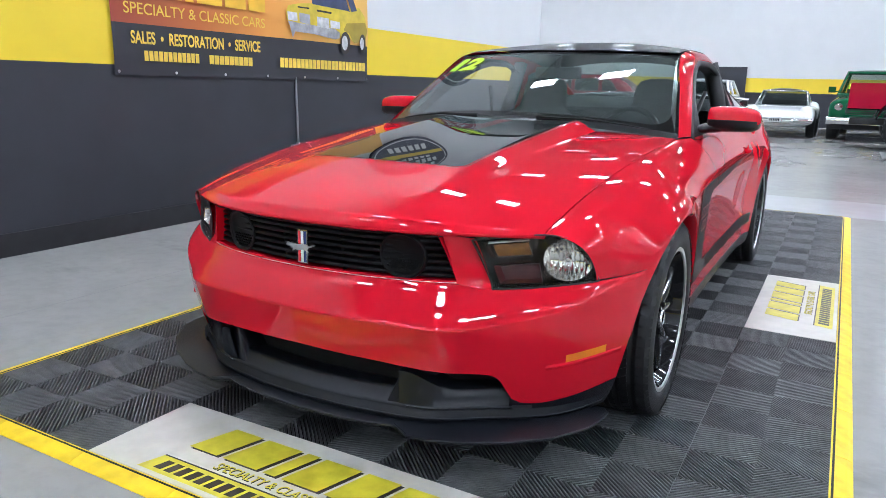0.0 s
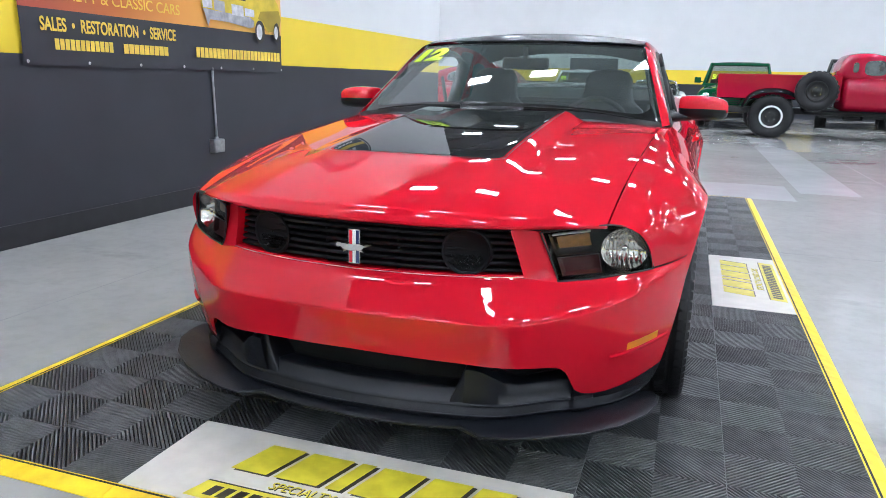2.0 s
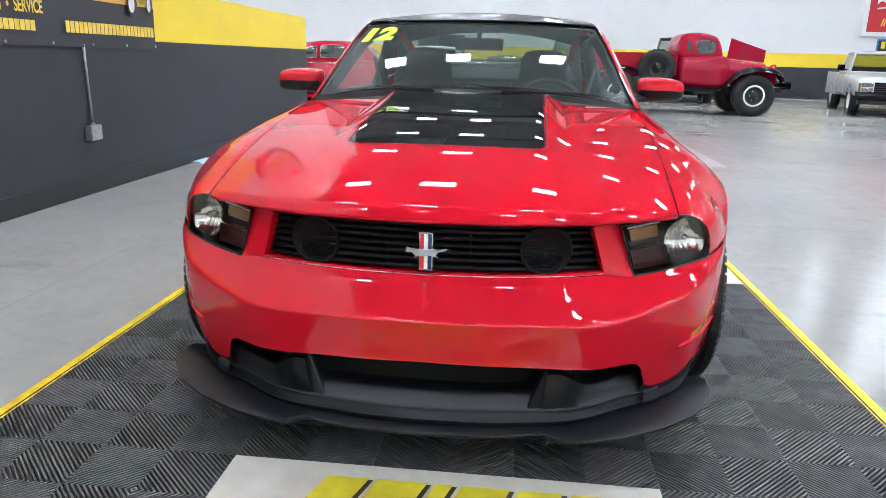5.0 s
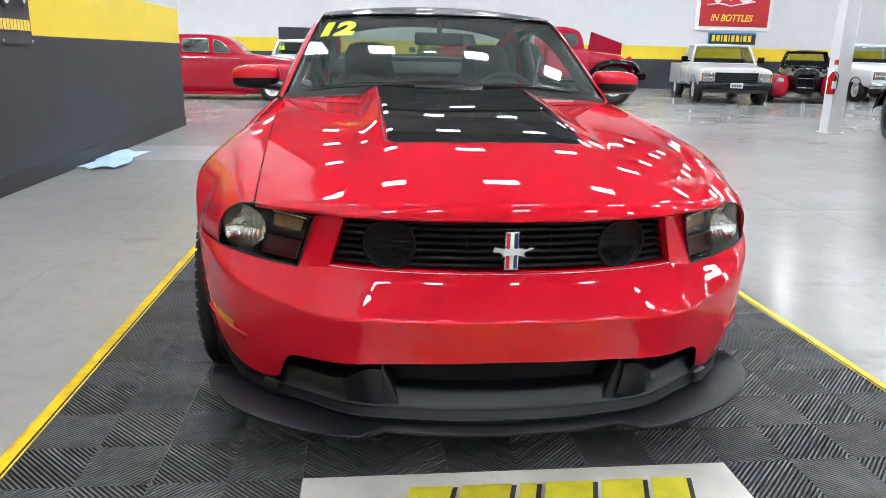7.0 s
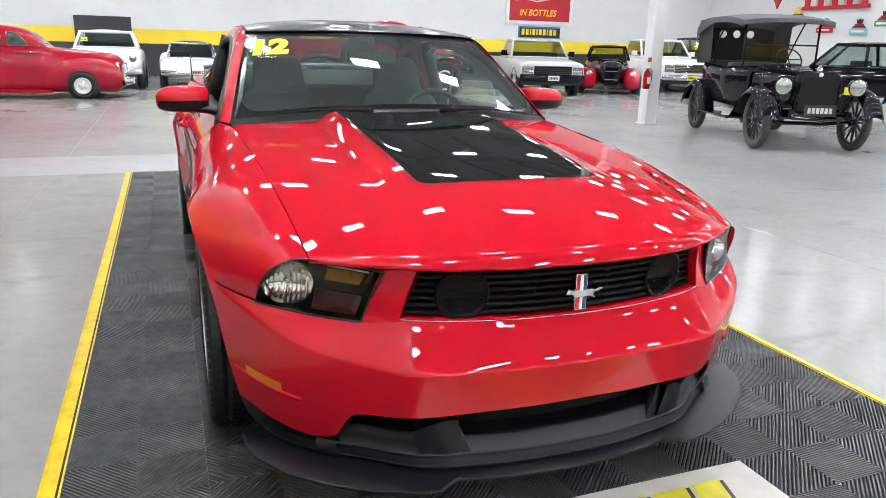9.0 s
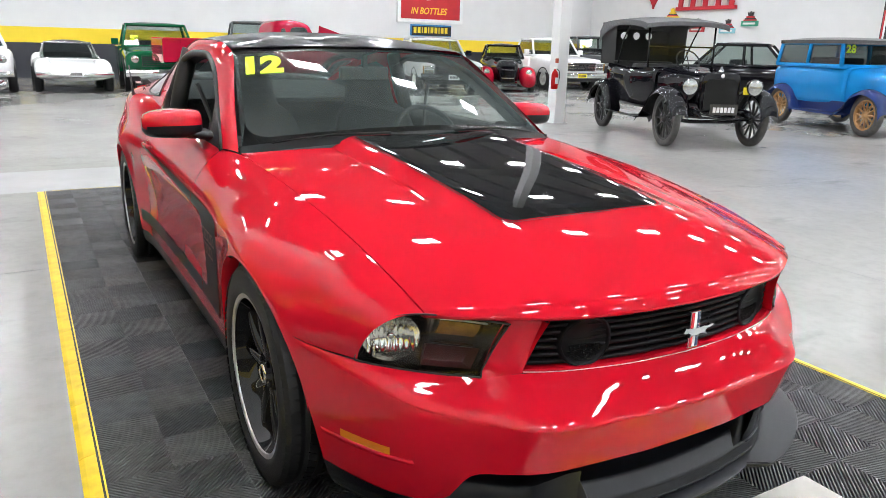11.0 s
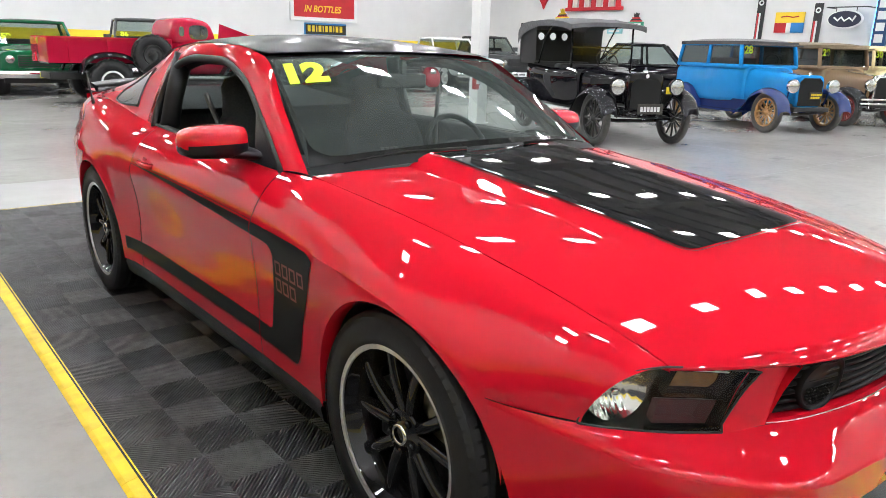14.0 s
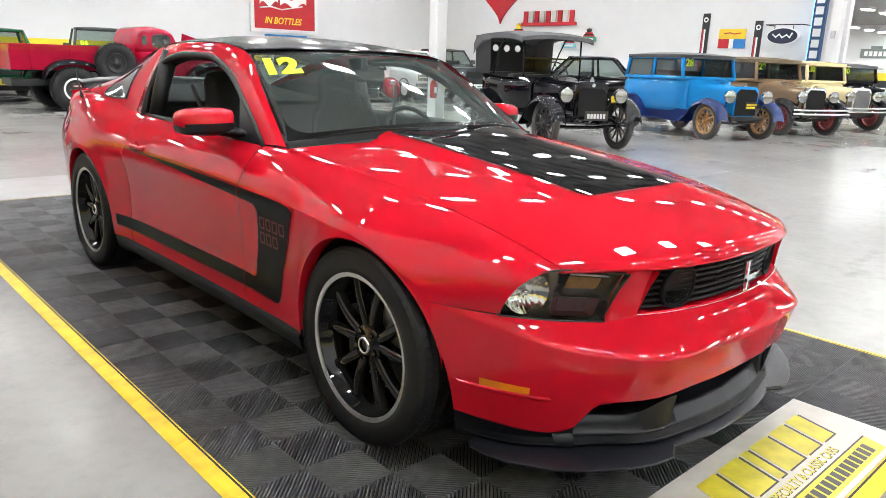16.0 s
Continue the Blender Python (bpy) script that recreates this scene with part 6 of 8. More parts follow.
def plate(parent, x, y, z, w=0.32, h=0.13, mat_=None, ink=None):
    p = part("number_plate", box(x - w / 2, y - 0.008, z - h / 2, x + w / 2, y, z + h / 2, 0.003), mat_ or PLATE, parent)
    for i in range(6):
        part("plate_block", box(x - w * 0.40 + i * w * 0.135, y - 0.0105, z - h * 0.26, x - w * 0.40 + (i + 0.72) * w * 0.135, y - 0.0075, z + h * 0.22), ink or DARK, p)


def year(parent, txt, x, y, z, size, tilt, lean=0):
    o = new("painted_year", text_mesh(txt, size, LIME, 0.0, 0.002, None, size * 0.03))
    o.parent = parent
    o.matrix_basis = pose(x, y, z, 90 + tilt, 0, lean)
    return o


def sweep_fender(parent, s, x, w, pts, mat_, name="fender"):
    """A thin crowned wing along a side line of (y, z) points."""
    c = curve3([(0, a, b) for a, b in pts])
    rows = []
    for t in lin(0, 1, 26):
        p = c(t)
        rows.append([(s * (x + w * (k - 0.5)), p.y, p.z - 0.055 * (2 * k - 1) ** 2 - (0.05 if k in (0, 1) else 0)) for k in lin(0, 1, 9)])
    piece(name, *net(rows), mat_, parent)


# -- 1910s touring car --
def touring_car(x, y, rz):
    c = empty("touring_car", (x, y, FLOOR), rz, "black open touring car with grey cloth top and spoked wheels", "car")
    wb, tr, r = 2.62, 1.36, 0.40
    for s in (-1, 1):
        for yy in (0, wb):
            plain_wheel(c, s * tr / 2, yy, r, 0.095, 0.315, BLACK_SPOKE, spokes=12)
        sweep_fender(c, s, 0.70, 0.27, [(-0.46, 0.50), (-0.40, 0.68), (-0.2, 0.83), (0.05, 0.87), (0.35, 0.78), (0.62, 0.52), (0.85, 0.36)], P_BLACK)
        sweep_fender(c, s, 0.70, 0.27, [(2.05, 0.36), (2.18, 0.60), (2.40, 0.80), (2.62, 0.86), (2.85, 0.80), (3.05, 0.62), (3.12, 0.48)], P_BLACK)
        part("running_board", box(s * 0.56, 0.78, 0.34, s * 0.84, 2.12, 0.37, 0.008), P_BLACK, c)
        headlight(c, s * 0.50, -0.28, 0.88, 0.125, P_BLACK)
        piece("lamp_post", *tube([(s * 0.50, -0.2, 0.76), (s * 0.42, -0.15, 0.55)], 0.016, 8), P_BLACK, c)
        part("frame_rail", box(s * 0.36, -0.4, 0.46, s * 0.42, 3.0, 0.56, 0.01), P_BLACK, c)
        piece("top_bow", *tube([(s * 0.60, 2.3, 1.15), (s * 0.63, 2.05, 1.55), (s * 0.62, 1.8, 1.80)], 0.014, 6), P_BLACK, c)
        piece("screen_post", *tube([(s * 0.55, 1.14, 1.08), (s * 0.56, 1.18, 1.80)], 0.017, 8), P_BLACK, c)
        piece("frame_horn", *tube([(s * 0.37, -0.05, 0.52), (s * 0.38, -0.3, 0.55), (s * 0.38, -0.45, 0.46)], 0.028, 8), P_BLACK, c)
    piece("hood", *loft([(-0.14, 0.285, 0.55, 1.06, 4), (0.2, 0.31, 0.55, 1.08, 4), (0.65, 0.38, 0.55, 1.10, 4), (0.93, 0.50, 0.55, 1.14, 4)]), P_BLACK, c)
    rad = piece("radiator", *loft([(-0.23, 0.285, 0.50, 1.05, 5), (-0.22, 0.30, 0.48, 1.09, 5), (-0.15, 0.30, 0.48, 1.09, 5)]), P_BLACK, c)
    piece("radiator_core", *slab([(-0.25, 0.56), (0.25, 0.56), (0.25, 0.92), (0.18, 0.99), (-0.18, 0.99), (-0.25, 0.92)], 0, 0.01, lambda a, b, h: (a, -0.238 - h, b)), VOID, rad, smooth=False)
    piece("filler_cap", *lathe([(1.08, 0.035), (1.12, 0.035), (1.13, 0.02), (1.16, 0.015), (1.165, 0.001)], 16, "z", (0, -0.18, 0)), CHROME, rad)
    piece("emblem", *lathe([(-0.248, 0.03), (-0.252, 0.001)], 16, "y", (0, 0, 1.035)), STEEL, rad)
    tub = []
    for yy, hw, zl, zh in ((0.93, 0.52, 0.50, 1.12), (1.2, 0.60, 0.46, 1.10), (1.7, 0.63, 0.46, 1.09), (2.3, 0.64, 0.47, 1.12), (2.75, 0.60, 0.52, 1.15), (2.98, 0.50, 0.60, 1.16)):
        tub.append([(-hw + 0.04, yy, zh - 0.02), (-hw, yy, zh), (-hw - 0.02, yy, zh - 0.15), (-hw, yy, zl + 0.1), (-hw + 0.1, yy, zl), (hw - 0.1, yy, zl), (hw, yy, zl + 0.1), (hw + 0.02, yy, zh - 0.15), (hw, yy, zh), (hw - 0.04, yy, zh - 0.02)])
    v, f = net(tub)
    piece("body_tub", v, f + [tuple(range(len(v) - 10, len(v)))], P_BLACK, c)
    part("front_seat", box(-0.56, 1.55, 0.6, 0.56, 1.78, 1.16, 0.06), DARK, c)
    part("rear_seat", box(-0.56, 2.55, 0.6, 0.56, 2.85, 1.18, 0.06), DARK, c)
    sc = part("windscreen_frame", box(-0.56, 1.16, 1.42, 0.56, 1.185, 1.445), P_BLACK, c)
    for z in (1.10, 1.79):
        part("cross_bar", box(-0.56, 1.16, z - 0.012, 0.56, 1.185, z + 0.012), P_BLACK, sc)
    piece("pane", *net([[(x_, 1.17, z) for z in (1.11, 1.78)] for x_ in (-0.54, 0.54)], flip=True), CLEAR, sc)
    # folding top with a closed rear curtain
    tp = spl((0.98, 1.82), (1.1, 1.85), (1.5, 1.895), (2.1, 1.915), (2.7, 1.90), (3.0, 1.84), (3.08, 1.75))
    top = [[Vector((0.69 * a, yy, tp(yy) - 0.05 * abs(a) ** 2.5)) for yy in lin(0.98, 3.08, 16)] for a in lin(-1, 1, 15)]
    und = [[p + Vector((0, 0, -0.035)) for p in row] for row in top]
    hang = net([[top[k][j] for j in range(16)] if q == 0 else [top[k][j] + Vector((0, 0, -0.09 - 0.13 * max(0, (top[k][j].y - 2.2) / 0.8))) for j in range(16)] for k in (0,) for q in (0, 1)])
    hang2 = net([[top[-1][j] + Vector((0, 0, -(0.09 + 0.13 * max(0, (top[-1][j].y - 2.2) / 0.8)) * q)) for j in range(16)] for q in (0, 1)])
    front = net([[top[k][0] for k in range(15)], [und[k][0] + Vector((0, 0, -0.03)) for k in range(15)]])
    tob = piece("folding_top", *join(net(top), net(und), hang, hang2, front), TOP_CLOTH, c, label="grey cloth folding top")
    for s in (-1, 1):
        cur2 = [[Vector((s * (0.66 - 0.02 * w), 2.35 + 0.7 * q, 1.84 - (0.70 if q > 0.1 else 0.65) * w)) for w in lin(0, 1, 6)] for q in lin(0, 1, 6)]
        piece("side_curtain", *net(cur2), DARK, tob)
    # the rear curtain has three round openings
    bm = bmesh.new()
    loops = [[(-0.66, 1.12), (0.66, 1.12), (0.66, 1.80), (-0.66, 1.80)]] + [[(q + 0.066 * math.cos(t), 1.62 + 0.066 * math.sin(t)) for t in lin(0, 2 * math.pi, 21)[:-1]] for q in (-0.24, 0.0, 0.24)]
    for lp in loops:
        vs_ = [bm.verts.new((a_, 3.06 - 0.05 * (1.80 - b_) / 0.68, b_)) for a_, b_ in lp]
        for p_, q_ in zip(vs_, vs_[1:] + vs_[:1]):
            bm.edges.new((p_, q_))
    bmesh.ops.triangle_fill(bm, use_beauty=True, edges=bm.edges[:])
    rc = part("rear_curtain", bm, DARK, tob)
    for q in (-0.24, 0.0, 0.24):
        piece("round_window", *lathe([(3.030, 0.066), (3.030, 0.072), (3.050, 0.072), (3.050, 0.066)], 20, "y", (q, 0, 1.62)), DARK, rc)
    sw_ = empty("steering_wheel")
    sw_.parent = c
    sw_.matrix_basis = pose(0.28, 1.46, 1.22, -35, 0, 0)
    piece("rim", *lathe([(0.012 * math.cos(t), 0.20 + 0.012 * math.sin(t)) for t in lin(0, 2 * math.pi, 9)], 28, "y"), DARK, sw_)
    for k in range(4):
        a = math.pi * k / 2
        piece("spoke", *tube([(0, 0, 0), (0.2 * math.cos(a), 0, 0.2 * math.sin(a))], 0.009, 6), DARK, sw_)
    piece("front_axle", *tube([(-0.62, 0, 0.40), (-0.3, 0, 0.36), (0.3, 0, 0.36), (0.62, 0, 0.40)], 0.028, 8), P_BLACK, c)
    piece("bumper_rail", *tube([(-0.60, -0.42, 0.47), (0, -0.44, 0.44), (0.60, -0.42, 0.47)], 0.014, 8), P_BLACK, c)
    plate(c, -0.05, -0.47, 0.575, 0.42, 0.15, SIGN_BLACK, PLATE)
    part("yellow_tag", box(0.34, -0.26, 0.78, 0.44, -0.25, 0.88), YPLATE, c)
    return c


touring_car(7.43, 5.34, -22)


# -- late-1920s closed cars --
GREY_CORE = material("grey_radiator_core", (0.17, 0.17, 0.17), 0.5, 0.5, vary=0.3, scale=60)


def closed_car(x, y, rz, label, body, wing, roof, spoke, yr, spokes=12, rad_mat=None, visor=True, wb=2.55, bump=True, tag_=None):
    c = empty("vintage_sedan", (x, y, FLOOR), rz, label, "car", "row of vintage cars")
    r = 0.37
    for s in (-1, 1):
        for yy in (0, wb):
            plain_wheel(c, s * 0.69, yy, r, 0.12, 0.265, spoke, spokes=spokes, hub_mat=spoke)
        sweep_fender(c, s, 0.70, 0.29, [(-0.47, 0.42), (-0.42, 0.60), (-0.25, 0.76), (0.02, 0.82), (0.30, 0.74), (0.56, 0.48), (0.80, 0.34)], wing)
        sweep_fender(c, s, 0.70, 0.28, [(wb - 0.55, 0.34), (wb - 0.42, 0.58), (wb - 0.2, 0.75), (wb, 0.80), (wb + 0.25, 0.74), (wb + 0.42, 0.55), (wb + 0.47, 0.42)], wing)
        part("running_board", box(s * 0.58, 0.72, 0.31, s * 0.86, wb - 0.5, 0.345, 0.008), wing, c)
        part("sill_apron", box(s * 0.60, 0.5, 0.34, s * 0.64, wb - 0.3, 0.55, 0.01), wing, c)
        headlight(c, s * 0.46, -0.32, 0.86, 0.125, CHROME, depth=0.16)
        piece("lamp_post", *tube([(s * 0.46, -0.22, 0.75), (s * 0.44, -0.16, 0.52)], 0.016, 8), wing, c)
    piece("hood", *loft([(-0.16, 0.27, 0.52, 1.02, 4), (0.2, 0.31, 0.50, 1.06, 4), (0.6, 0.40, 0.48, 1.10, 4), (0.88, 0.55, 0.46, 1.16, 5)]), body, c)
    rad = piece("radiator", *loft([(-0.25, 0.27, 0.50, 1.02, 5), (-0.235, 0.30, 0.46, 1.06, 5), (-0.15, 0.30, 0.46, 1.06, 5)]), rad_mat or CHROME, c)
    piece("radiator_core", *slab([(-0.258, 0.50), (0.258, 0.50), (0.258, 0.93), (0.18, 1.005), (-0.18, 1.005), (-0.258, 0.93)], 0, 0.012, lambda a, b, h: (a, -0.25 - h, b)), GREY_CORE if rad_mat is STEEL else VOID, rad, smooth=False)
    piece("filler_cap", *lathe([(1.05, 0.03), (1.09, 0.03), (1.10, 0.012), (1.13, 0.001)], 14, "z", (0, -0.19, 0)), CHROME, rad)
    piece("lower_body", *loft([(0.86, 0.58, 0.46, 1.17, 7), (1.1, 0.66, 0.44, 1.18, 7), (1.8, 0.69, 0.44, 1.18, 7), (wb, 0.69, 0.46, 1.18, 7), (wb + 0.40, 0.66, 0.50, 1.17, 6)]), body, c)
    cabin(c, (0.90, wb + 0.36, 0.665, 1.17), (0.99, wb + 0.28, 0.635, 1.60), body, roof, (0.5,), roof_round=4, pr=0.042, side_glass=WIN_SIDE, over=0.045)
    part("waist_moulding", box(-0.70, 0.95, 1.165, 0.70, wb + 0.30, 1.185, 0.006), wing, c)
    if visor:
        part("sun_visor", box(-0.62, 0.74, 1.565, 0.62, 1.0, 1.59, 0.01), roof, c)
    if bump:
        for z in (0.50, 0.585):
            bumper_bar(c, -0.56, z, 0.82, 0.045, 0.03, CHROME, 0.10)
    if tag_:
        p = part("yellow_tag", box(-0.02, -0.275, 0.62, 0.27, -0.262, 0.76), SIGN_BLACK, c)
        for k, z in enumerate((0.71, 0.655)):
            for i in range(6 - k):
                part("tag_block", box(0.005 + i * 0.042, -0.279, z - 0.018, 0.038 + i * 0.042, -0.274, z + 0.018), YPLATE, p)
    piece("front_axle", *tube([(-0.62, 0, 0.37), (0, 0, 0.32), (0.62, 0, 0.37)], 0.028, 8), BLACK_SPOKE, c)
    part("chassis", box(-0.40, -0.35, 0.40, 0.40, wb + 0.4, 0.48, 0.01), BLACK_SPOKE, c)
    year(c, yr, -0.60, 0.93, 1.42, 0.20, -6)
    sw_ = piece("steering_wheel", *lathe([(0.011 * math.cos(t), 0.19 + 0.011 * math.sin(t)) for t in lin(0, 2 * math.pi, 9)], 26, "y", (0.28, 1.16, 1.22)), DARK, c)
    return c


closed_car(11.98, 4.98, -22, "light blue vintage sedan with navy wings and wooden spokes", P_BLUE, P_NAVY, P_GREY, WOOD, "28", tag_=True, rad_mat=P_BLUE, bump=False)
closed_car(14.85, 4.75, -22, "tan brown vintage sedan with black wings and chrome lamps", P_BROWN, P_BLACK, BROWN_CLOTH, RED_SPOKE, "29", 20)
closed_car(17.75, 4.75, -22, "pale cream vintage coupe with black wings and grey radiator", P_CREAM, P_BLACK, P_CREAM, RED_SPOKE, "30", 20, rad_mat=STEEL)
closed_car(20.2, 4.75, -22, "black vintage roadster with dark cloth roof", P_BLACK, P_BLACK, TOP_CLOTH, RED_SPOKE, "30", 20)


PANE_DARK = material("dark_window_pane", (0.045, 0.052, 0.054), 0.05, spec=0.9, coat=1.0, coat_rough=0.01, vary=0.6, scale=4)


# -- 1940s truck with open bed --
def power_truck(x, y, rz):
    c = empty("vintage_truck", (x, y, FLOOR), rz, "dark red vintage work truck with open bed and side spare", "truck")
    wb, r = 3.10, 0.47
    for yy in (0, wb):
        for s in (-1, 1):
            w = plain_wheel(c, s * 0.80, yy, r, 0.28, 0.24, BLACK_SPOKE)
            piece("white_ring", *lathe([(0.132, 0.245), (0.137, 0.225), (0.130, 0.205)], 32), WHITE, w)
            for k in range(26):
                a = 2 * math.pi * k / 26
                o = part("tread_block", box(0.02, -0.035, r - 0.012, 0.135, 0.035, r + 0.012, 0.004, 1), RUBBER, w)
                o.matrix_basis = pose(0, 0, 0, math.degrees(a), 0, 0)
    piece("hood_body", *loft([(-0.46, 0.24, 0.70, 1.12, 3), (-0.38, 0.34, 0.66, 1.20, 3.5), (0.1, 0.42, 0.66, 1.26, 3.5), (0.62, 0.56, 0.62, 1.32, 4)]), P_RED, c)
    for s in (-1, 1):
        sweep_fender(c, s, 0.78, 0.40, [(-0.66, 0.80), (-0.60, 0.98), (-0.40, 1.08), (0.0, 1.12), (0.34, 1.04), (0.58, 0.82), (0.72, 0.62)], P_BLACK)
        piece("fender_skirt", *net([[(s * 0.60, yy, z) for z in (0.72, 1.06 - 0.12 * abs(yy) ** 2)] for yy in lin(-0.55, 0.6, 8)]), P_RED, c)
        sweep_fender(c, s, 0.83, 0.34, [(wb - 0.66, 0.66), (wb - 0.52, 0.92), (wb - 0.25, 1.07), (wb, 1.10), (wb + 0.25, 1.07), (wb + 0.52, 0.92), (wb + 0.62, 0.72)], P_BLACK)
        part("running_board", box(s * 0.60, 0.72, 0.60, s * 0.98, wb - 0.62, 0.64, 0.01), P_BLACK, c)
        headlight(c, s * 0.50, -0.50, 1.08, 0.11, P_RED)
        if s < 0:
            piece("raised_hood_panel", *slab([(-0.30, 1.22), (0.56, 1.30), (0.52, 1.76), (-0.30, 1.50)], 0, 0.012, lambda a, b, h: (s * (0.36 + 0.10 * (b - 1.24)) + s * h, a, b)), P_RED, c, smooth=False)
    piece("cab_body", *loft([(0.60, 0.70, 0.62, 1.34, 7), (0.80, 0.77, 0.60, 1.37, 8), (1.30, 0.78, 0.60, 1.36, 6), (1.62, 0.76, 0.60, 1.36, 5), (1.70, 0.70, 0.64, 1.34, 4)]), P_RED, c)
    piece("cab_roof", *loft([(0.72, 0.62, 1.28, 1.42, 4), (0.80, 0.68, 1.26, 1.66, 5), (0.92, 0.72, 1.24, 1.80, 5.5), (1.30, 0.73, 1.24, 1.87, 5.5), (1.60, 0.72, 1.24, 1.84, 5.0), (1.73, 0.66, 1.26, 1.72, 3.4), (1.78, 0.54, 1.30, 1.52, 2.8)], 36), P_RED, c)
    for s in (-1, 1):
        for y0_, y1_, z0_, z1_, nm in ((0.93, 1.36, 1.39, 1.70, "side_window"), (1.47, 1.58, 1.45, 1.66, "quarter_window")):
            ring_ = [((y0_ + y1_) / 2 + (y1_ - y0_) / 2 * abs(math.cos(t)) ** 0.6 * (1 if math.cos(t) > 0 else -1), (z0_ + z1_) / 2 + (z1_ - z0_) / 2 * abs(math.sin(t)) ** 0.6 * (1 if math.sin(t) > 0 else -1)) for t in lin(0, 2 * math.pi, 29)[:-1]]
            piece(nm, *slab(ring_, 0.60, 0.734, lambda a_, b_, h_, s=s: (s * h_, a_, b_)), PANE_DARK, c, smooth=False)
        part("windscreen", box(s * 0.03, 0.80, 1.42, s * 0.50, 0.86, 1.66, 0.02), PANE_DARK, c)
    bed = empty("cargo_bed")
    bed.parent = c
    for s in (-1, 1):
        part("bed_side", box(s * 0.74, 1.78, 0.86, s * 0.78, 4.25, 1.36, 0.01), P_RED, bed)
        part("top_rail", box(s * 0.72, 1.78, 1.345, s * 0.81, 4.25, 1.385, 0.012), P_RED, bed)
        for q in (2.35, 3.1, 3.85):
            part("stake_pocket", box(s * 0.775, q - 0.03, 0.88, s * 0.80, q + 0.03, 1.345, 0.006), P_RED, bed)
    part("bed_floor", box(-0.76, 1.78, 0.84, 0.76, 4.25, 0.88), P_BLACK, bed)
    part("headboard", box(-0.76, 1.76, 0.86, 0.76, 1.79, 1.38, 0.008), P_RED, bed)
    part("tailgate", box(-0.76, 4.22, 0.86, 0.76, 4.26, 1.36, 0.01), P_RED, bed)
    sp_ = plain_wheel(c, -0.93, 1.95, 0.42, 0.24, 0.22, BLACK_SPOKE)
    sp_.name = "spare_wheel"
    for k in range(24):
        o = part("tread_block", box(0.02, -0.035, 0.408, 0.118, 0.035, 0.432, 0.004, 1), RUBBER, sp_)
        o.matrix_basis = pose(0, 0, 0, 15 * k, 0, 0)
    sp_.matrix_basis = pose(-0.93, 2.26, 1.04) @ Matrix.Diagonal((-1, 1, 1, 1))
    part("chassis", box(-0.45, -0.75, 0.52, 0.45, 4.2, 0.66, 0.02), BLACK_SPOKE, c)
    part("winch_bumper", box(-0.75, -0.86, 0.62, 0.75, -0.74, 0.78, 0.02), P_BLACK, c)
    part("winch", box(-0.35, -1.0, 0.66, 0.35, -0.86, 0.82, 0.05), P_BLACK, c)
    part("tool_box", box(0.55, 1.0, 0.38, 0.8, 1.4, 0.58, 0.02), P_BLACK, c)
    return c


power_truck(5.62, 15.85, 90)


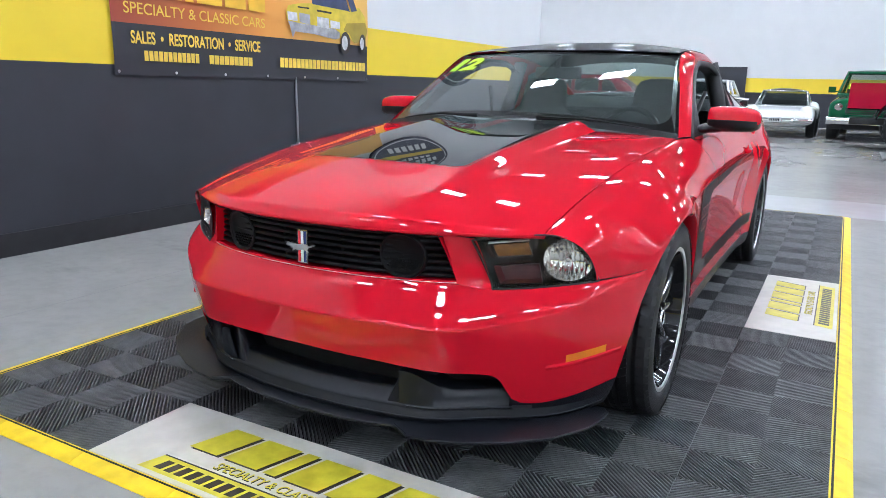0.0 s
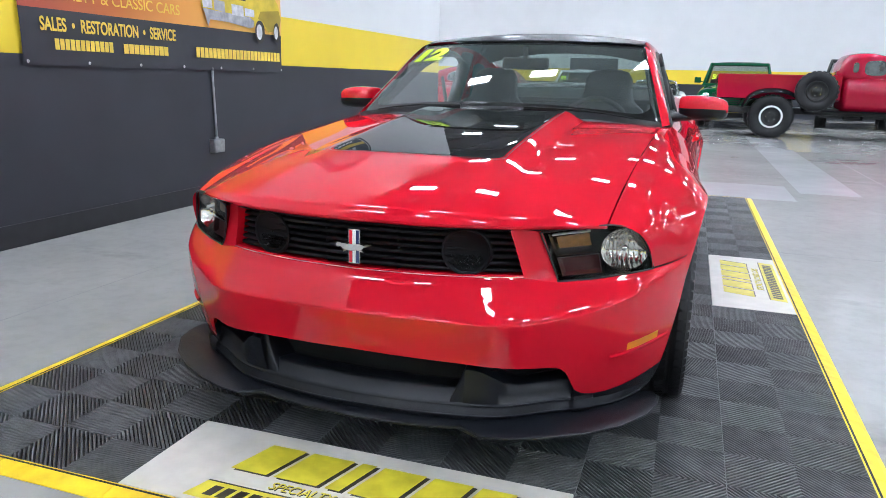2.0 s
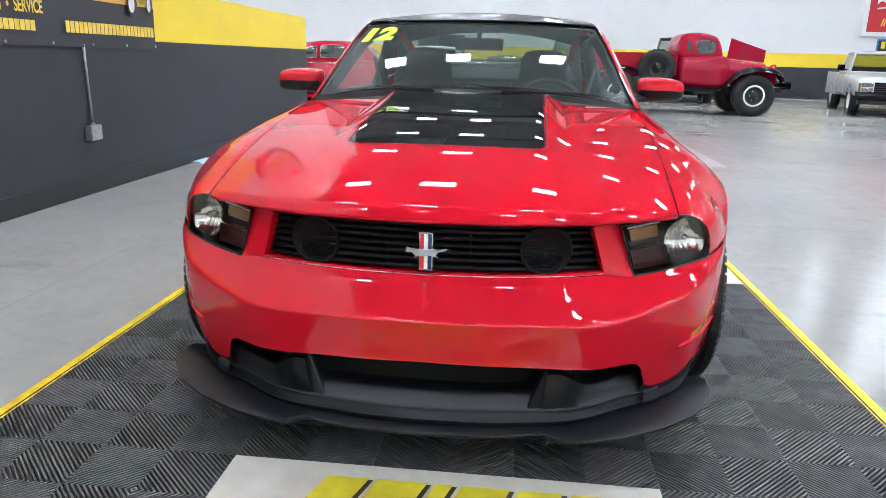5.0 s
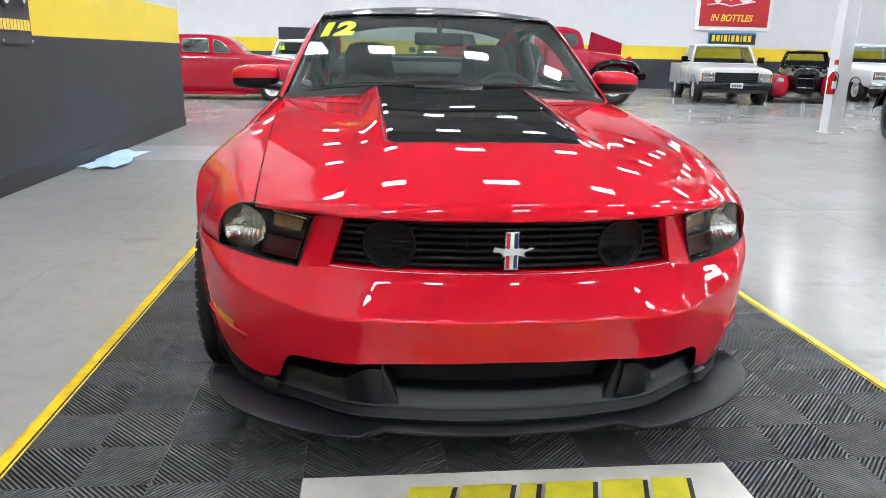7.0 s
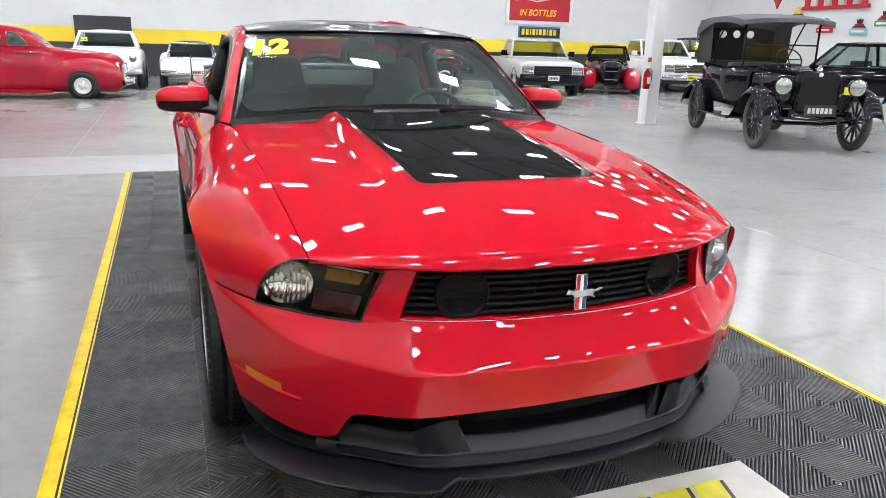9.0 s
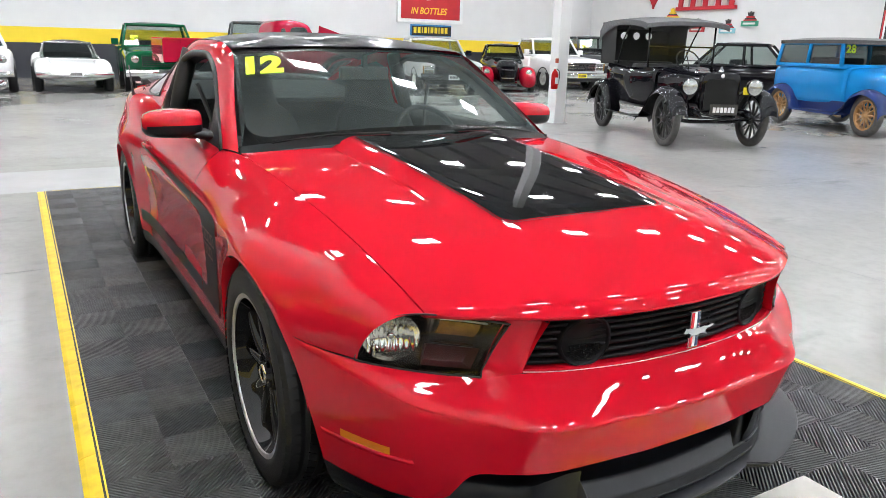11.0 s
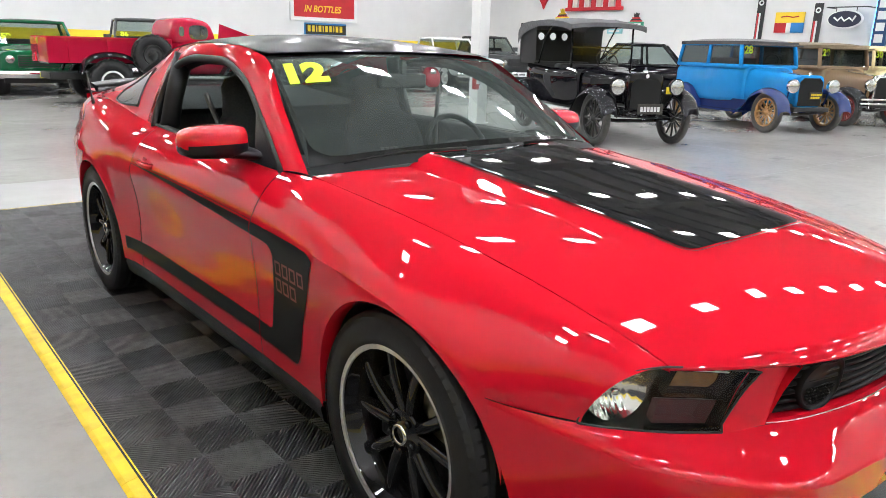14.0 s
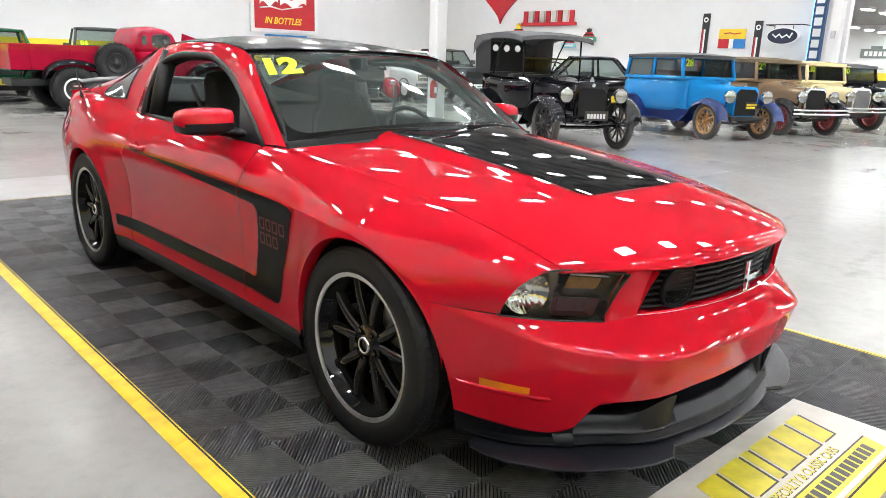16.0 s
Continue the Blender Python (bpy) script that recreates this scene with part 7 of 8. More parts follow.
# -- later pickups and sedans share one builder --
def pickup(name, x, y, rz, label, body, lower, wb, W, hood_z, cab_z, bed=True, grille_mat=None, rims=None, yr=None, r=0.36, chrome_bumper=True, round_=5.0, nose_len=0.85, lamp_r=0.0, cat="pickup truck", tag_=False):
    c = empty(name, (x, y, FLOOR), rz, label, cat)
    hw = W / 2
    wheels(c, W - 0.26, wb, r, 0.24, r * 0.62, rims or STEEL)
    base = 0.42
    piece("front_clip", *loft([(-nose_len, hw * 0.93, base, hood_z - 0.10, round_), (-nose_len + 0.06, hw * 0.97, base, hood_z - 0.05, round_), (-0.2, hw, base, hood_z, round_), (0.75, hw, base, hood_z + 0.06, round_), (1.0, hw, base, hood_z + 0.06, round_)]), body, c)
    piece("cab_body", *loft([(0.98, hw, base, hood_z + 0.05, round_ + 2), (1.6, hw, base, hood_z + 0.06, round_ + 2), (2.25, hw, base, hood_z + 0.06, round_ + 2)]), body, c)
    cabin(c, (0.80, 2.22, hw * 0.93, hood_z + 0.04), (1.25, 2.12, hw * 0.78, cab_z), body, body, (), roof_round=4)
    if bed:
        b_ = empty("cargo_bed")
        b_.parent = c
        for s in (-1, 1):
            part("bed_side", box(s * (hw - 0.09), 2.28, base, s * hw, wb + 1.1, hood_z + 0.04, 0.03), body, b_)
        part("bed_floor", box(-hw + 0.05, 2.28, 0.55, hw - 0.05, wb + 1.1, 0.62), lower, b_)
        part("tailgate", box(-hw + 0.03, wb + 1.05, base + 0.05, hw - 0.03, wb + 1.1, hood_z + 0.03, 0.01), body, b_)
        part("headboard", box(-hw + 0.05, 2.27, base, hw - 0.05, 2.30, hood_z + 0.03), body, b_)
    for s in (-1, 1):
        for yy in (0, wb):
            arch_v = lathe([(s * (hw - 0.14), r + 0.04), (s * (hw - 0.002), r + 0.04), (s * (hw + 0.002), r), (s * (hw - 0.06), r - 0.03)], 28, "x", (0, yy, r))
            piece("wheel_arch", *arch_v, DARK, c)
        mm = part("door_mirror", box(s * (hw + 0.02), 0.98, hood_z + 0.08, s * (hw + 0.20), 1.06, hood_z + 0.24, 0.02), lower, c)
        part("mirror_arm", box(s * (hw - 0.04), 1.0, hood_z + 0.10, s * (hw + 0.06), 1.04, hood_z + 0.13), lower, mm)
        if lamp_r:
            headlight(c, s * hw * 0.74, -nose_len - 0.005, (base + hood_z) / 2 + 0.08, lamp_r, CHROME, depth=0.05)
        else:
            for k, z in enumerate((hood_z - 0.24, hood_z - 0.36)):
                part("headlight", box(s * hw * 0.60, -nose_len - 0.022, z - 0.052, s * hw * 0.88, -nose_len + 0.02, z + 0.052, 0.012), LAMP_LENS, c)
            part("turn_signal", box(s * hw * 0.89, -nose_len - 0.012, hood_z - 0.42, s * hw * 0.935, -nose_len + 0.03, hood_z - 0.19, 0.01), AMBER_DARK, c)
    g = part("grille", box(-hw * 0.58, -nose_len - 0.02, hood_z - 0.44, hw * 0.58, -nose_len + 0.02, hood_z - 0.17, 0.012), DARK, c)
    for k in range(5):
        z = hood_z - 0.41 + k * 0.053
        part("grille_bar", box(-hw * 0.57, -nose_len - 0.030, z - 0.010, hw * 0.57, -nose_len - 0.018, z + 0.010, 0.003), grille_mat or DARK, g)
    bumper_bar(c, -nose_len - 0.08, 0.50, hw * 0.99, 0.20, 0.10, CHROME if chrome_bumper else lower, 0.10)
    part("valance", box(-hw * 0.9, -nose_len + 0.02, 0.30, hw * 0.9, -nose_len + 0.2, 0.46, 0.02), DARK, c)
    plate(c, 0, -nose_len - 0.135, 0.50, 0.32, 0.14, YPLATE if tag_ else PLATE)
    part("chassis", box(-hw * 0.6, -0.6, 0.28, hw * 0.6, wb + 0.9, 0.45, 0.02), DARK, c)
    if yr:
        year(c, yr, -hw * 0.72, 0.90, hood_z + 0.20, 0.22, -38)
    return c


pickup("pickup_truck", 9.55, 16.9, -14, "silver pickup truck with black grille and bumper", P_SILVER, P_BLACK, 3.0, 1.90, 1.00, 1.54, grille_mat=P_BLACK, chrome_bumper=False, rims=STEEL)
pickup("pickup_truck", 15.3, 18.2, -8, "white square-bodied pickup truck with chrome grille", P_WHITE, P_WHITE, 3.3, 2.00, 1.09, 1.68, grille_mat=CHROME, tag_=True)
pickup("pickup_truck", 1.95, 18.9, -4, "dark green finned pickup truck with chrome bumper", P_GREEN, P_GREEN, 3.0, 1.95, 1.10, 1.72, grille_mat=P_GREEN, yr="59", round_=4, lamp_r=0.09, tag_=True)
pickup("offroad_wagon", 5.2, 20.8, -10, "black off-road wagon with raised roof and white sheet", P_GREY, P_GREY, 2.6, 1.85, 1.25, 1.92, bed=False, yr="86", lamp_r=0.09, cat="car")
pickup("offroad_wagon", 17.6, 18.6, -10, "black and yellow off-road wagon beside the white pickup", P_GREY, P_GREY, 2.6, 1.85, 1.22, 1.80, bed=False, yr="79", lamp_r=0.09, cat="car")


def rounded_car(name, x, y, rz, label, body, top_mat, wb, W, secs, low, high, r=0.34, wings=None, lamps=(0.0, 0.0, 0.1), grille=None, yr=None, rims=None, ww=False, pillars=(0.45,), wing_mat=None, cat="car", plate_=True, bz=0.42, bump=True, frame_mat=None, track=-0.18):
    c = empty(name, (x, y, FLOOR), rz, label, cat)
    hw = W / 2
    wheels(c, W + track, wb, r, 0.21, r * 0.62, rims or CHROME, white_wall=ww)
    piece("body", *loft(secs), body, c)
    if low:
        cabin(c, low, high, frame_mat or body, top_mat, pillars, roof_round=2.2, pr=0.022 if frame_mat else None)
    for s in (-1, 1):
        for yy in (0, wb):
            piece("wheel_arch", *lathe([(s * (hw - 0.14), r + 0.035), (s * (hw - 0.002), r + 0.035), (s * (hw + 0.002), r), (s * (hw - 0.06), r - 0.03)], 28, "x", (0, yy, r)), DARK, c)
        for (wy, wtop, wf, wr_, wlow, wx, ww_) in wings or ():
            sec = [(wy - wf, ww_ * 0.30, wlow + 0.10, wtop - 0.30, 2.5), (wy - wf * 0.8, ww_ * 0.45, wlow, wtop - 0.12, 2.5), (wy - wf * 0.4, ww_ * 0.5, wlow, wtop - 0.02, 2.5), (wy, ww_ * 0.5, wlow, wtop, 2.5), (wy + wr_ * 0.5, ww_ * 0.45, wlow, wtop - 0.10, 2.5), (wy + wr_, ww_ * 0.25, wlow, wtop - 0.30, 2.5)]
            v, f = loft(sec)
            piece("fender", [(p[0] + s * wx, p[1], p[2]) for p in v], f, wing_mat or body, c)
        headlight(c, s * lamps[0], lamps[1], lamps[2], 0.095, CHROME, depth=0.08)
    y0 = secs[0][0]
    if grille:
        gx, gz0, gz1, gm, n = grille
        g = part("grille", box(-gx, y0 - 0.03, gz0, gx, y0 + 0.05, gz1, 0.02), gm, c)
        for k in range(n):
            z = gz0 + (gz1 - gz0) * (k + 0.5) / n
            part("grille_bar", box(-gx * 0.97, y0 - 0.042, z - 0.010, gx * 0.97, y0 - 0.028, z + 0.010, 0.003), CHROME, g)
    if bump:
        bumper_bar(c, y0 - 0.14, bz, hw * 0.96, 0.13, 0.08, CHROME, 0.14)
        bumper_bar(c, secs[-1][0] + 0.14, bz, hw * 0.96, 0.13, -0.08, CHROME, -0.14)
    if plate_:
        plate(c, 0, y0 - 0.19, bz + 0.02, 0.30, 0.13)
    if yr:
        year(c, yr, -hw * 0.66, low[0] + 0.12, low[3] + 0.16, 0.18, -35)
    return c


S40 = [(-0.80, 0.30, 0.20, 0.80, 2.6), (-0.66, 0.46, 0.16, 0.92, 2.8), (0.0, 0.62, 0.13, 1.01, 3), (0.55, 0.82, 0.12, 1.06, 4), (0.8, 0.87, 0.11, 1.08, 5), (1.6, 0.89, 0.11, 1.08, 5.5), (2.5, 0.87, 0.11, 1.08, 5), (3.3, 0.76, 0.14, 1.0, 3.2), (3.85, 0.55, 0.20, 0.78, 2.6)]
def lofted_pane(parent, secs, pts, s, name="side_window", mat_=None):
    """A pane laid on the side of a lofted roof, from an outline of (y, z)."""
    f = [spl(*[(q[0], q[k]) for q in secs]) for k in range(1, 5)]

    def at(y, z, lift):
        hw, z0, z1, e = [g(y) for g in f]
        d = min(0.999, abs((z - (z0 + z1) / 2) / ((z1 - z0) / 2)))
        return (s * (hw * (1 - d ** e) ** (1 / e) + lift), y, z)
    c = curve3([(a_, b_, 0) for a_, b_ in pts + pts[:1]])
    edge = [c(t) for t in lin(0, 1, 41)[:-1]]
    m = sum(edge, Vector()) / len(edge)
    rows = [[at(m.x + (p.x - m.x) * k, m.y + (p.y - m.y) * k, 0.004) for p in edge] for k in (1, 0.8, 0.6, 0.4, 0.2, 0.02)]
    pane = piece(name, *net(rows, closed=True), mat_ or PANE_DARK, parent)
    piece("window_trim", *tube([at(p.x, p.y, 0.003) for p in edge + edge[:1]], 0.008, 6), CHROME, pane)


ROOF40 = [(0.60, 0.58, 0.96, 1.03, 4), (0.72, 0.64, 0.95, 1.14, 4), (0.90, 0.675, 0.94, 1.32, 4), (1.10, 0.69, 0.94, 1.43, 4), (1.50, 0.70, 0.94, 1.495, 4), (2.0, 0.70, 0.94, 1.50, 3.8), (2.5, 0.69, 0.94, 1.45, 3.4), (2.95, 0.66, 0.94, 1.32, 3.0), (3.4, 0.58, 0.92, 1.12, 2.8), (3.75, 0.42, 0.88, 0.96, 2.6)]
red_sedan = rounded_car("vintage_sedan", -2.64, 15.95, 90, "glossy dark red lowered vintage sedan with polished wheels", P_RED2, P_RED2, 2.90, 1.86, S40, None, None, r=0.28, wings=((0.0, 0.86, 0.78, 0.95, 0.13, 0.62, 0.62), (2.9, 0.84, 0.6, 0.8, 0.13, 0.64, 0.58)), lamps=(0.60, -0.72, 0.68), grille=(0.42, 0.30, 0.70, CHROME, 6), rims=STEEL, bz=0.34, track=-0.02)
piece("roof", *loft(ROOF40, 36), P_RED2, red_sedan)
for s in (-1, 1):
    lofted_pane(red_sedan, ROOF40, [(0.98, 1.09), (1.08, 1.24), (1.20, 1.34), (1.34, 1.365), (1.36, 1.22), (1.36, 1.085), (1.16, 1.08)], s)
    lofted_pane(red_sedan, ROOF40, [(1.46, 1.085), (1.46, 1.24), (1.47, 1.37), (1.75, 1.385), (2.04, 1.375), (2.06, 1.24), (2.06, 1.085), (1.75, 1.08)], s)
    lofted_pane(red_sedan, ROOF40, [(2.16, 1.085), (2.16, 1.24), (2.16, 1.36), (2.36, 1.32), (2.50, 1.22), (2.52, 1.11), (2.34, 1.08)], s, "quarter_window")
ws40 = [[Vector((0.56 * a * (1 - 0.08 * u), 0.70 + 0.30 * u + 0.10 * a * a, 1.115 + 0.265 * u + 0.022)) for u in lin(0, 1, 6)] for a in lin(-1, 1, 13)]
piece("windscreen", *net(ws40, flip=True), PANE_DARK, red_sedan)
for s in (-1, 1):
    part("running_board", box(s * 0.84, 0.60, 0.12, s * 0.92, 2.4, 0.20, 0.03), P_RED2, red_sedan)
    part("belt_moulding", box(s * 0.870, 0.75, 0.945, s * 0.895, 2.7, 0.965, 0.006), CHROME, red_sedan)
S55 = [(-0.85, 0.78, 0.42, 0.86, 5), (-0.74, 0.86, 0.38, 0.98, 5), (0.0, 0.92, 0.36, 1.04, 5), (0.9, 0.93, 0.36, 1.06, 5), (2.2, 0.93, 0.36, 1.06, 5), (3.2, 0.92, 0.36, 1.04, 5), (4.0, 0.85, 0.40, 0.98, 4)]
rounded_car("vintage_sedan", -2.42, 18.9, 0, "white and red two-tone vintage sedan with chrome bumper", P_WHITE, P_WHITE, 2.92, 1.88, S55, (0.80, 2.85, 0.78, 1.03), (1.20, 2.45, 0.64, 1.44), lamps=(0.70, -0.84, 0.80), grille=(0.56, 0.50, 0.70, CHROME, 4), yr="55", ww=True, bz=0.46)
SV = [(-1.02, 0.55, 0.44, 0.56, 2.6), (-0.95, 0.74, 0.36, 0.62, 2.8), (-0.80, 0.82, 0.30, 0.68, 3.0), (-0.3, 0.86, 0.28, 0.74, 3.2), (0.3, 0.86, 0.28, 0.77, 3.6), (1.2, 0.85, 0.28, 0.82, 4), (2.2, 0.88, 0.28, 0.86, 3.4), (3.0, 0.80, 0.34, 0.82, 3), (3.4, 0.6, 0.42, 0.72, 2.6)]
rounded_car("convertible", -0.22, 18.95, 0, "low white sports car with black soft top and split chrome bumpers", P_WHITE, P_BLACK, 2.49, 1.77, SV, (0.62, 1.95, 0.68, 0.80), (1.02, 1.75, 0.54, 1.20), lamps=(0.60, -0.86, 0.52), wings=((-0.05, 0.82, 0.86, 1.0, 0.34, 0.66, 0.42), (2.49, 0.92, 0.8, 0.8, 0.34, 0.66, 0.44)), grille=(0.44, 0.40, 0.50, DARK, 2), bz=0.46, pillars=(), frame_mat=CHROME)
S41 = [(-0.72, 0.24, 0.30, 0.88, 2.8), (-0.60, 0.34, 0.26, 0.97, 3), (0.0, 0.44, 0.26, 1.03, 3), (0.70, 0.64, 0.25, 1.06, 4), (1.5, 0.72, 0.25, 1.06, 4), (2.05, 0.72, 0.25, 1.05, 4), (2.1, 0.72, 0.25, 0.82, 4), (3.5, 0.70, 0.27, 0.80, 4)]
rounded_car("hot_rod_truck", 12.1, 17.4, -29, "black and red lowered hot rod pickup truck", P_BLACK, P_BLACK, 2.85, 1.84, S41, (0.74, 1.98, 0.64, 1.03), (1.02, 1.85, 0.52, 1.42), wings=((0.0, 0.80, 0.78, 0.95, 0.16, 0.66, 0.54), (2.85, 0.78, 0.6, 0.7, 0.16, 0.68, 0.46)), wing_mat=P_RED2, lamps=(0.66, -0.70, 0.62), grille=(0.20, 0.32, 0.82, P_BLACK, 2), yr="41", bump=False, plate_=False, pillars=())
S64 = [(-0.95, 0.80, 0.42, 0.92, 5), (-0.86, 0.88, 0.38, 1.00, 5), (0.0, 0.92, 0.36, 1.06, 5), (1.2, 0.93, 0.36, 1.08, 5), (2.6, 0.93, 0.36, 1.08, 5), (3.8, 0.88, 0.40, 1.00, 5)]
rounded_car("vintage_sedan", 16.2, 9.3, 30, "black two-door vintage sedan with chrome wheels", P_BLACK, P_BLACK, 2.92, 1.88, S64, (0.80, 3.0, 0.80, 1.05), (1.30, 2.5, 0.64, 1.58), lamps=(0.68, -0.95, 0.78), grille=(0.55, 0.56, 0.80, DARK, 5), bz=0.48)

# ---- on the walls ----
VINYL_DARK = material("banner_vinyl_dark", (0.028, 0.028, 0.036), 0.45, vary=0.1, scale=6, bump=0.3, bump_scale=6)
VINYL_AMBER = material("banner_vinyl_amber", (0.85, 0.50, 0.03), 0.45, vary=0.1, scale=6)
BANNER_INK = material("banner_gold_ink", (0.86, 0.60, 0.08), 0.45, vary=0.15, scale=15)
ban = empty("wall_banner", (-3.2, 0.93, 1.135), 90, "orange and black printed vinyl banner hung with grommets", "banner")
# local x runs along the wall, local -y faces the room
BW, BH = 3.09, 1.55


def sheet_y(u, z):
    return -0.017 - 0.006 * math.sin(u * 3.1 + 1.5 * z) - 0.004 * math.sin(u * 7.3 - 2 * z) - 0.004 * math.sin(9 * z + u)


def ban_patch(x0, x1, z0, z1, lift, nx=40, nz=8, f0=None, f1=None):
    rows = []
    for a in lin(0, 1, nx):
        row = []
        for b in lin(0, 1, nz):
            u = x0 + (x1 - x0) * a
            lo = z0 if f0 is None else f0(a)
            hi = z1 if f1 is None else f1(a)
            z = lo + (hi - lo) * b
            row.append((u, sheet_y(u, z) - lift, z))
        rows.append(row)
    return net(rows)


SKY = material("banner_printed_sky", (0.8, 0.4, 0.05), 0.42)
t_ = SKY.node_tree
co_ = t_.nodes.new("ShaderNodeTexCoord")
sx_ = t_.nodes.new("ShaderNodeSeparateXYZ")
mr_ = t_.nodes.new("ShaderNodeMapRange")
mr_.inputs["From Max"].default_value = BW
cr_ = t_.nodes.new("ShaderNodeValToRGB")
for p_, c_ in ((0.25, (0.55, 0.15, 0.035, 1)), (0.5, (0.82, 0.36, 0.07, 1)), (0.8, (0.84, 0.46, 0.10, 1))):
    cr_.color_ramp.elements.new(p_).color = c_
cr_.color_ramp.elements[0].color = (0.34, 0.055, 0.03, 1)
cr_.color_ramp.elements[-1].color = (0.80, 0.48, 0.10, 1)
t_.links.new(co_.outputs["Object"], sx_.inputs[0])
t_.links.new(sx_.outputs[0], mr_.inputs[0])
t_.links.new(mr_.outputs[0], cr_.inputs[0])
t_.links.new(cr_.outputs[0], t_.nodes["Principled BSDF"].inputs["Base Color"])
piece("vinyl_sheet", *ban_patch(0, BW, 0, BH, 0, 60, 24), VINYL_DARK, ban)
piece("printed_sky", *ban_patch(0, BW, 0.362, BH, 0.002, 60, 20), SKY, ban)


def wall_text(parent, body, size, x, z, y, ink, width=None, shear=0.0, bold=0.0):
    """Printed words, each a piece of its own, fitted together into one width."""
    def reach(t):
        xs = [v.co.x for v in text_mesh(t, size, ink, shear, 0.0, None, bold).vertices]
        return min(xs), max(xs)
    words = body.split()
    lo, hi = reach(body)
    k = (width or hi - lo) / (hi - lo)
    done = ""
    for w in words:
        i = body.index(w, len(done))
        done = body[:i] + w
        a, b = reach(w)
        x0 = reach(done)[1] - (b - a) - lo
        lettering("printed_word", w, size, ink, parent, pose(x + x0 * k, y, z, 90, 0, 0), shear, (b - a) * k, 0.0008, bold)


wall_text(ban, "SALES  \u2022  RESTORATION  \u2022  SERVICE", 0.122, 0.14, 0.226, -0.034, BANNER_INK, 1.31, 0, 0.0028)
wall_text(ban, "SPECIALTY & CLASSIC CARS", 0.112, 0.095, 0.430, -0.034, BANNER_INK, 1.42, 0, 0.0004)


def blocks(parent, x, z, widths, h, gap, ink, y=-0.034, slant=0.0):
    for q in glyph_blocks(widths, h, slant, gap):
        piece("print_block", *slab([(x + a, z + b) for a, b in q], 0, 0.0015, lambda a, b, k: (a, y - k, b)), ink, parent, smooth=False)


blocks(ban, 0.245, 0.105, [0.034] * 12, 0.072, 0.0095, BANNER_INK)
blocks(ban, 0.865, 0.103, [0.046] * 9, 0.070, 0.0085, BANNER_INK)
blocks(ban, 1.70, 0.105, [0.047] * 23, 0.085, 0.0107, BANNER_INK)
blocks(ban, 0.12, 0.56, [0.22, 0.24, 0.08, 0.26, 0.23, 0.20], 0.42, 0.035, VINYL_AMBER, -0.033, 0.0)
# the printed picture of a yellow car, as a flat print
pc = empty("printed_car")
pc.parent = ban


def pic(a, b):
    return 1.79 + a * 0.00288 + a * a * 5e-7, 0.70 - 0.00175 * b + 0.00011 * a


def disc(a, b, ra, rb, n=22):
    return [(a + ra * math.cos(2 * math.pi * i / n), b + rb * math.sin(2 * math.pi * i / n)) for i in range(n)]


PRINT_YELLOW = material("banner_yellow_ink", (0.66, 0.50, 0.035), 0.4, vary=0.18, scale=9)
PRINT_SHADE = material("banner_ochre_ink", (0.36, 0.26, 0.02), 0.4, vary=0.15, scale=9)
PRINT_GREY = material("banner_grey_ink", (0.36, 0.36, 0.38), 0.4, vary=0.3, scale=14)
PRINT_PALE = material("banner_pale_ink", (0.62, 0.62, 0.64), 0.4, vary=0.25, scale=20)
PRINT_BLUE = material("banner_blue_ink", (0.035, 0.05, 0.12), 0.4, vary=0.3, scale=8)
prints = [("body_print", [(0, 62), (12, 28), (60, 14), (130, 6), (240, 6), (330, 12), (368, 4), (398, 50), (412, 120), (402, 190), (340, 205), (300, 150), (262, 176), (235, 180), (30, 128), (4, 100)], PRINT_YELLOW),
          ("flank_print", [(285, 135), (300, 96), (400, 84), (412, 130), (402, 188), (340, 204), (312, 150)], PRINT_SHADE),
          ("window_print", [(118, -56), (290, -60), (318, 30), (300, 26), (128, 10)], PRINT_BLUE),
          ("window_print", [(300, -58), (336, -40), (356, 22), (326, 30)], PRINT_BLUE),
          ("scoop_print", [(55, 28), (112, 30), (112, 38), (58, 35)], SIGN_BLACK),
          ("scoop_print", [(148, 36), (222, 42), (222, 52), (150, 46)], SIGN_BLACK),
          ("bumper_print", [(8, 104), (60, 112), (120, 118), (240, 130), (264, 150), (262, 180), (240, 188), (130, 164), (42, 156), (30, 190), (18, 130)], PRINT_GREY),
          ("grille_print", [(62, 60), (114, 66), (116, 118), (64, 108)], PRINT_GREY),
          ("grille_print", [(148, 72), (208, 78), (210, 132), (150, 126)], PRINT_PALE),
          ("lamp_print", [(6, 58), (52, 62), (54, 104), (10, 100)], PRINT_PALE),
          ("lamp_print", [(214, 86), (264, 92), (264, 130), (216, 126)], PRINT_PALE)]
for a, b, ra, rb in ((292, 205, 26, 62), (384, 205, 17, 54)):
    prints += [("tyre_print", disc(a, b, ra, rb), SIGN_BLACK), ("wheel_print", disc(a - 3, b, ra * 0.6, rb * 0.66), PRINT_PALE)]
for i, (nm, pts, ink) in enumerate(prints):
    piece(nm, *slab([pic(*p) for p in pts], 0, 0.0003, lambda a, b, k, i=i: (a, -0.0335 - 0.0004 * i - k, b)), ink, pc, smooth=False)
for x in lin(0.03, BW - 0.03, 7):
    for z in (0.025, BH - 0.025):
        piece("grommet", *lathe([(-0.026, 0.011), (-0.029, 0.009), (-0.027, 0.004)], 14, "y", (x, 0, z)), STEEL, ban)

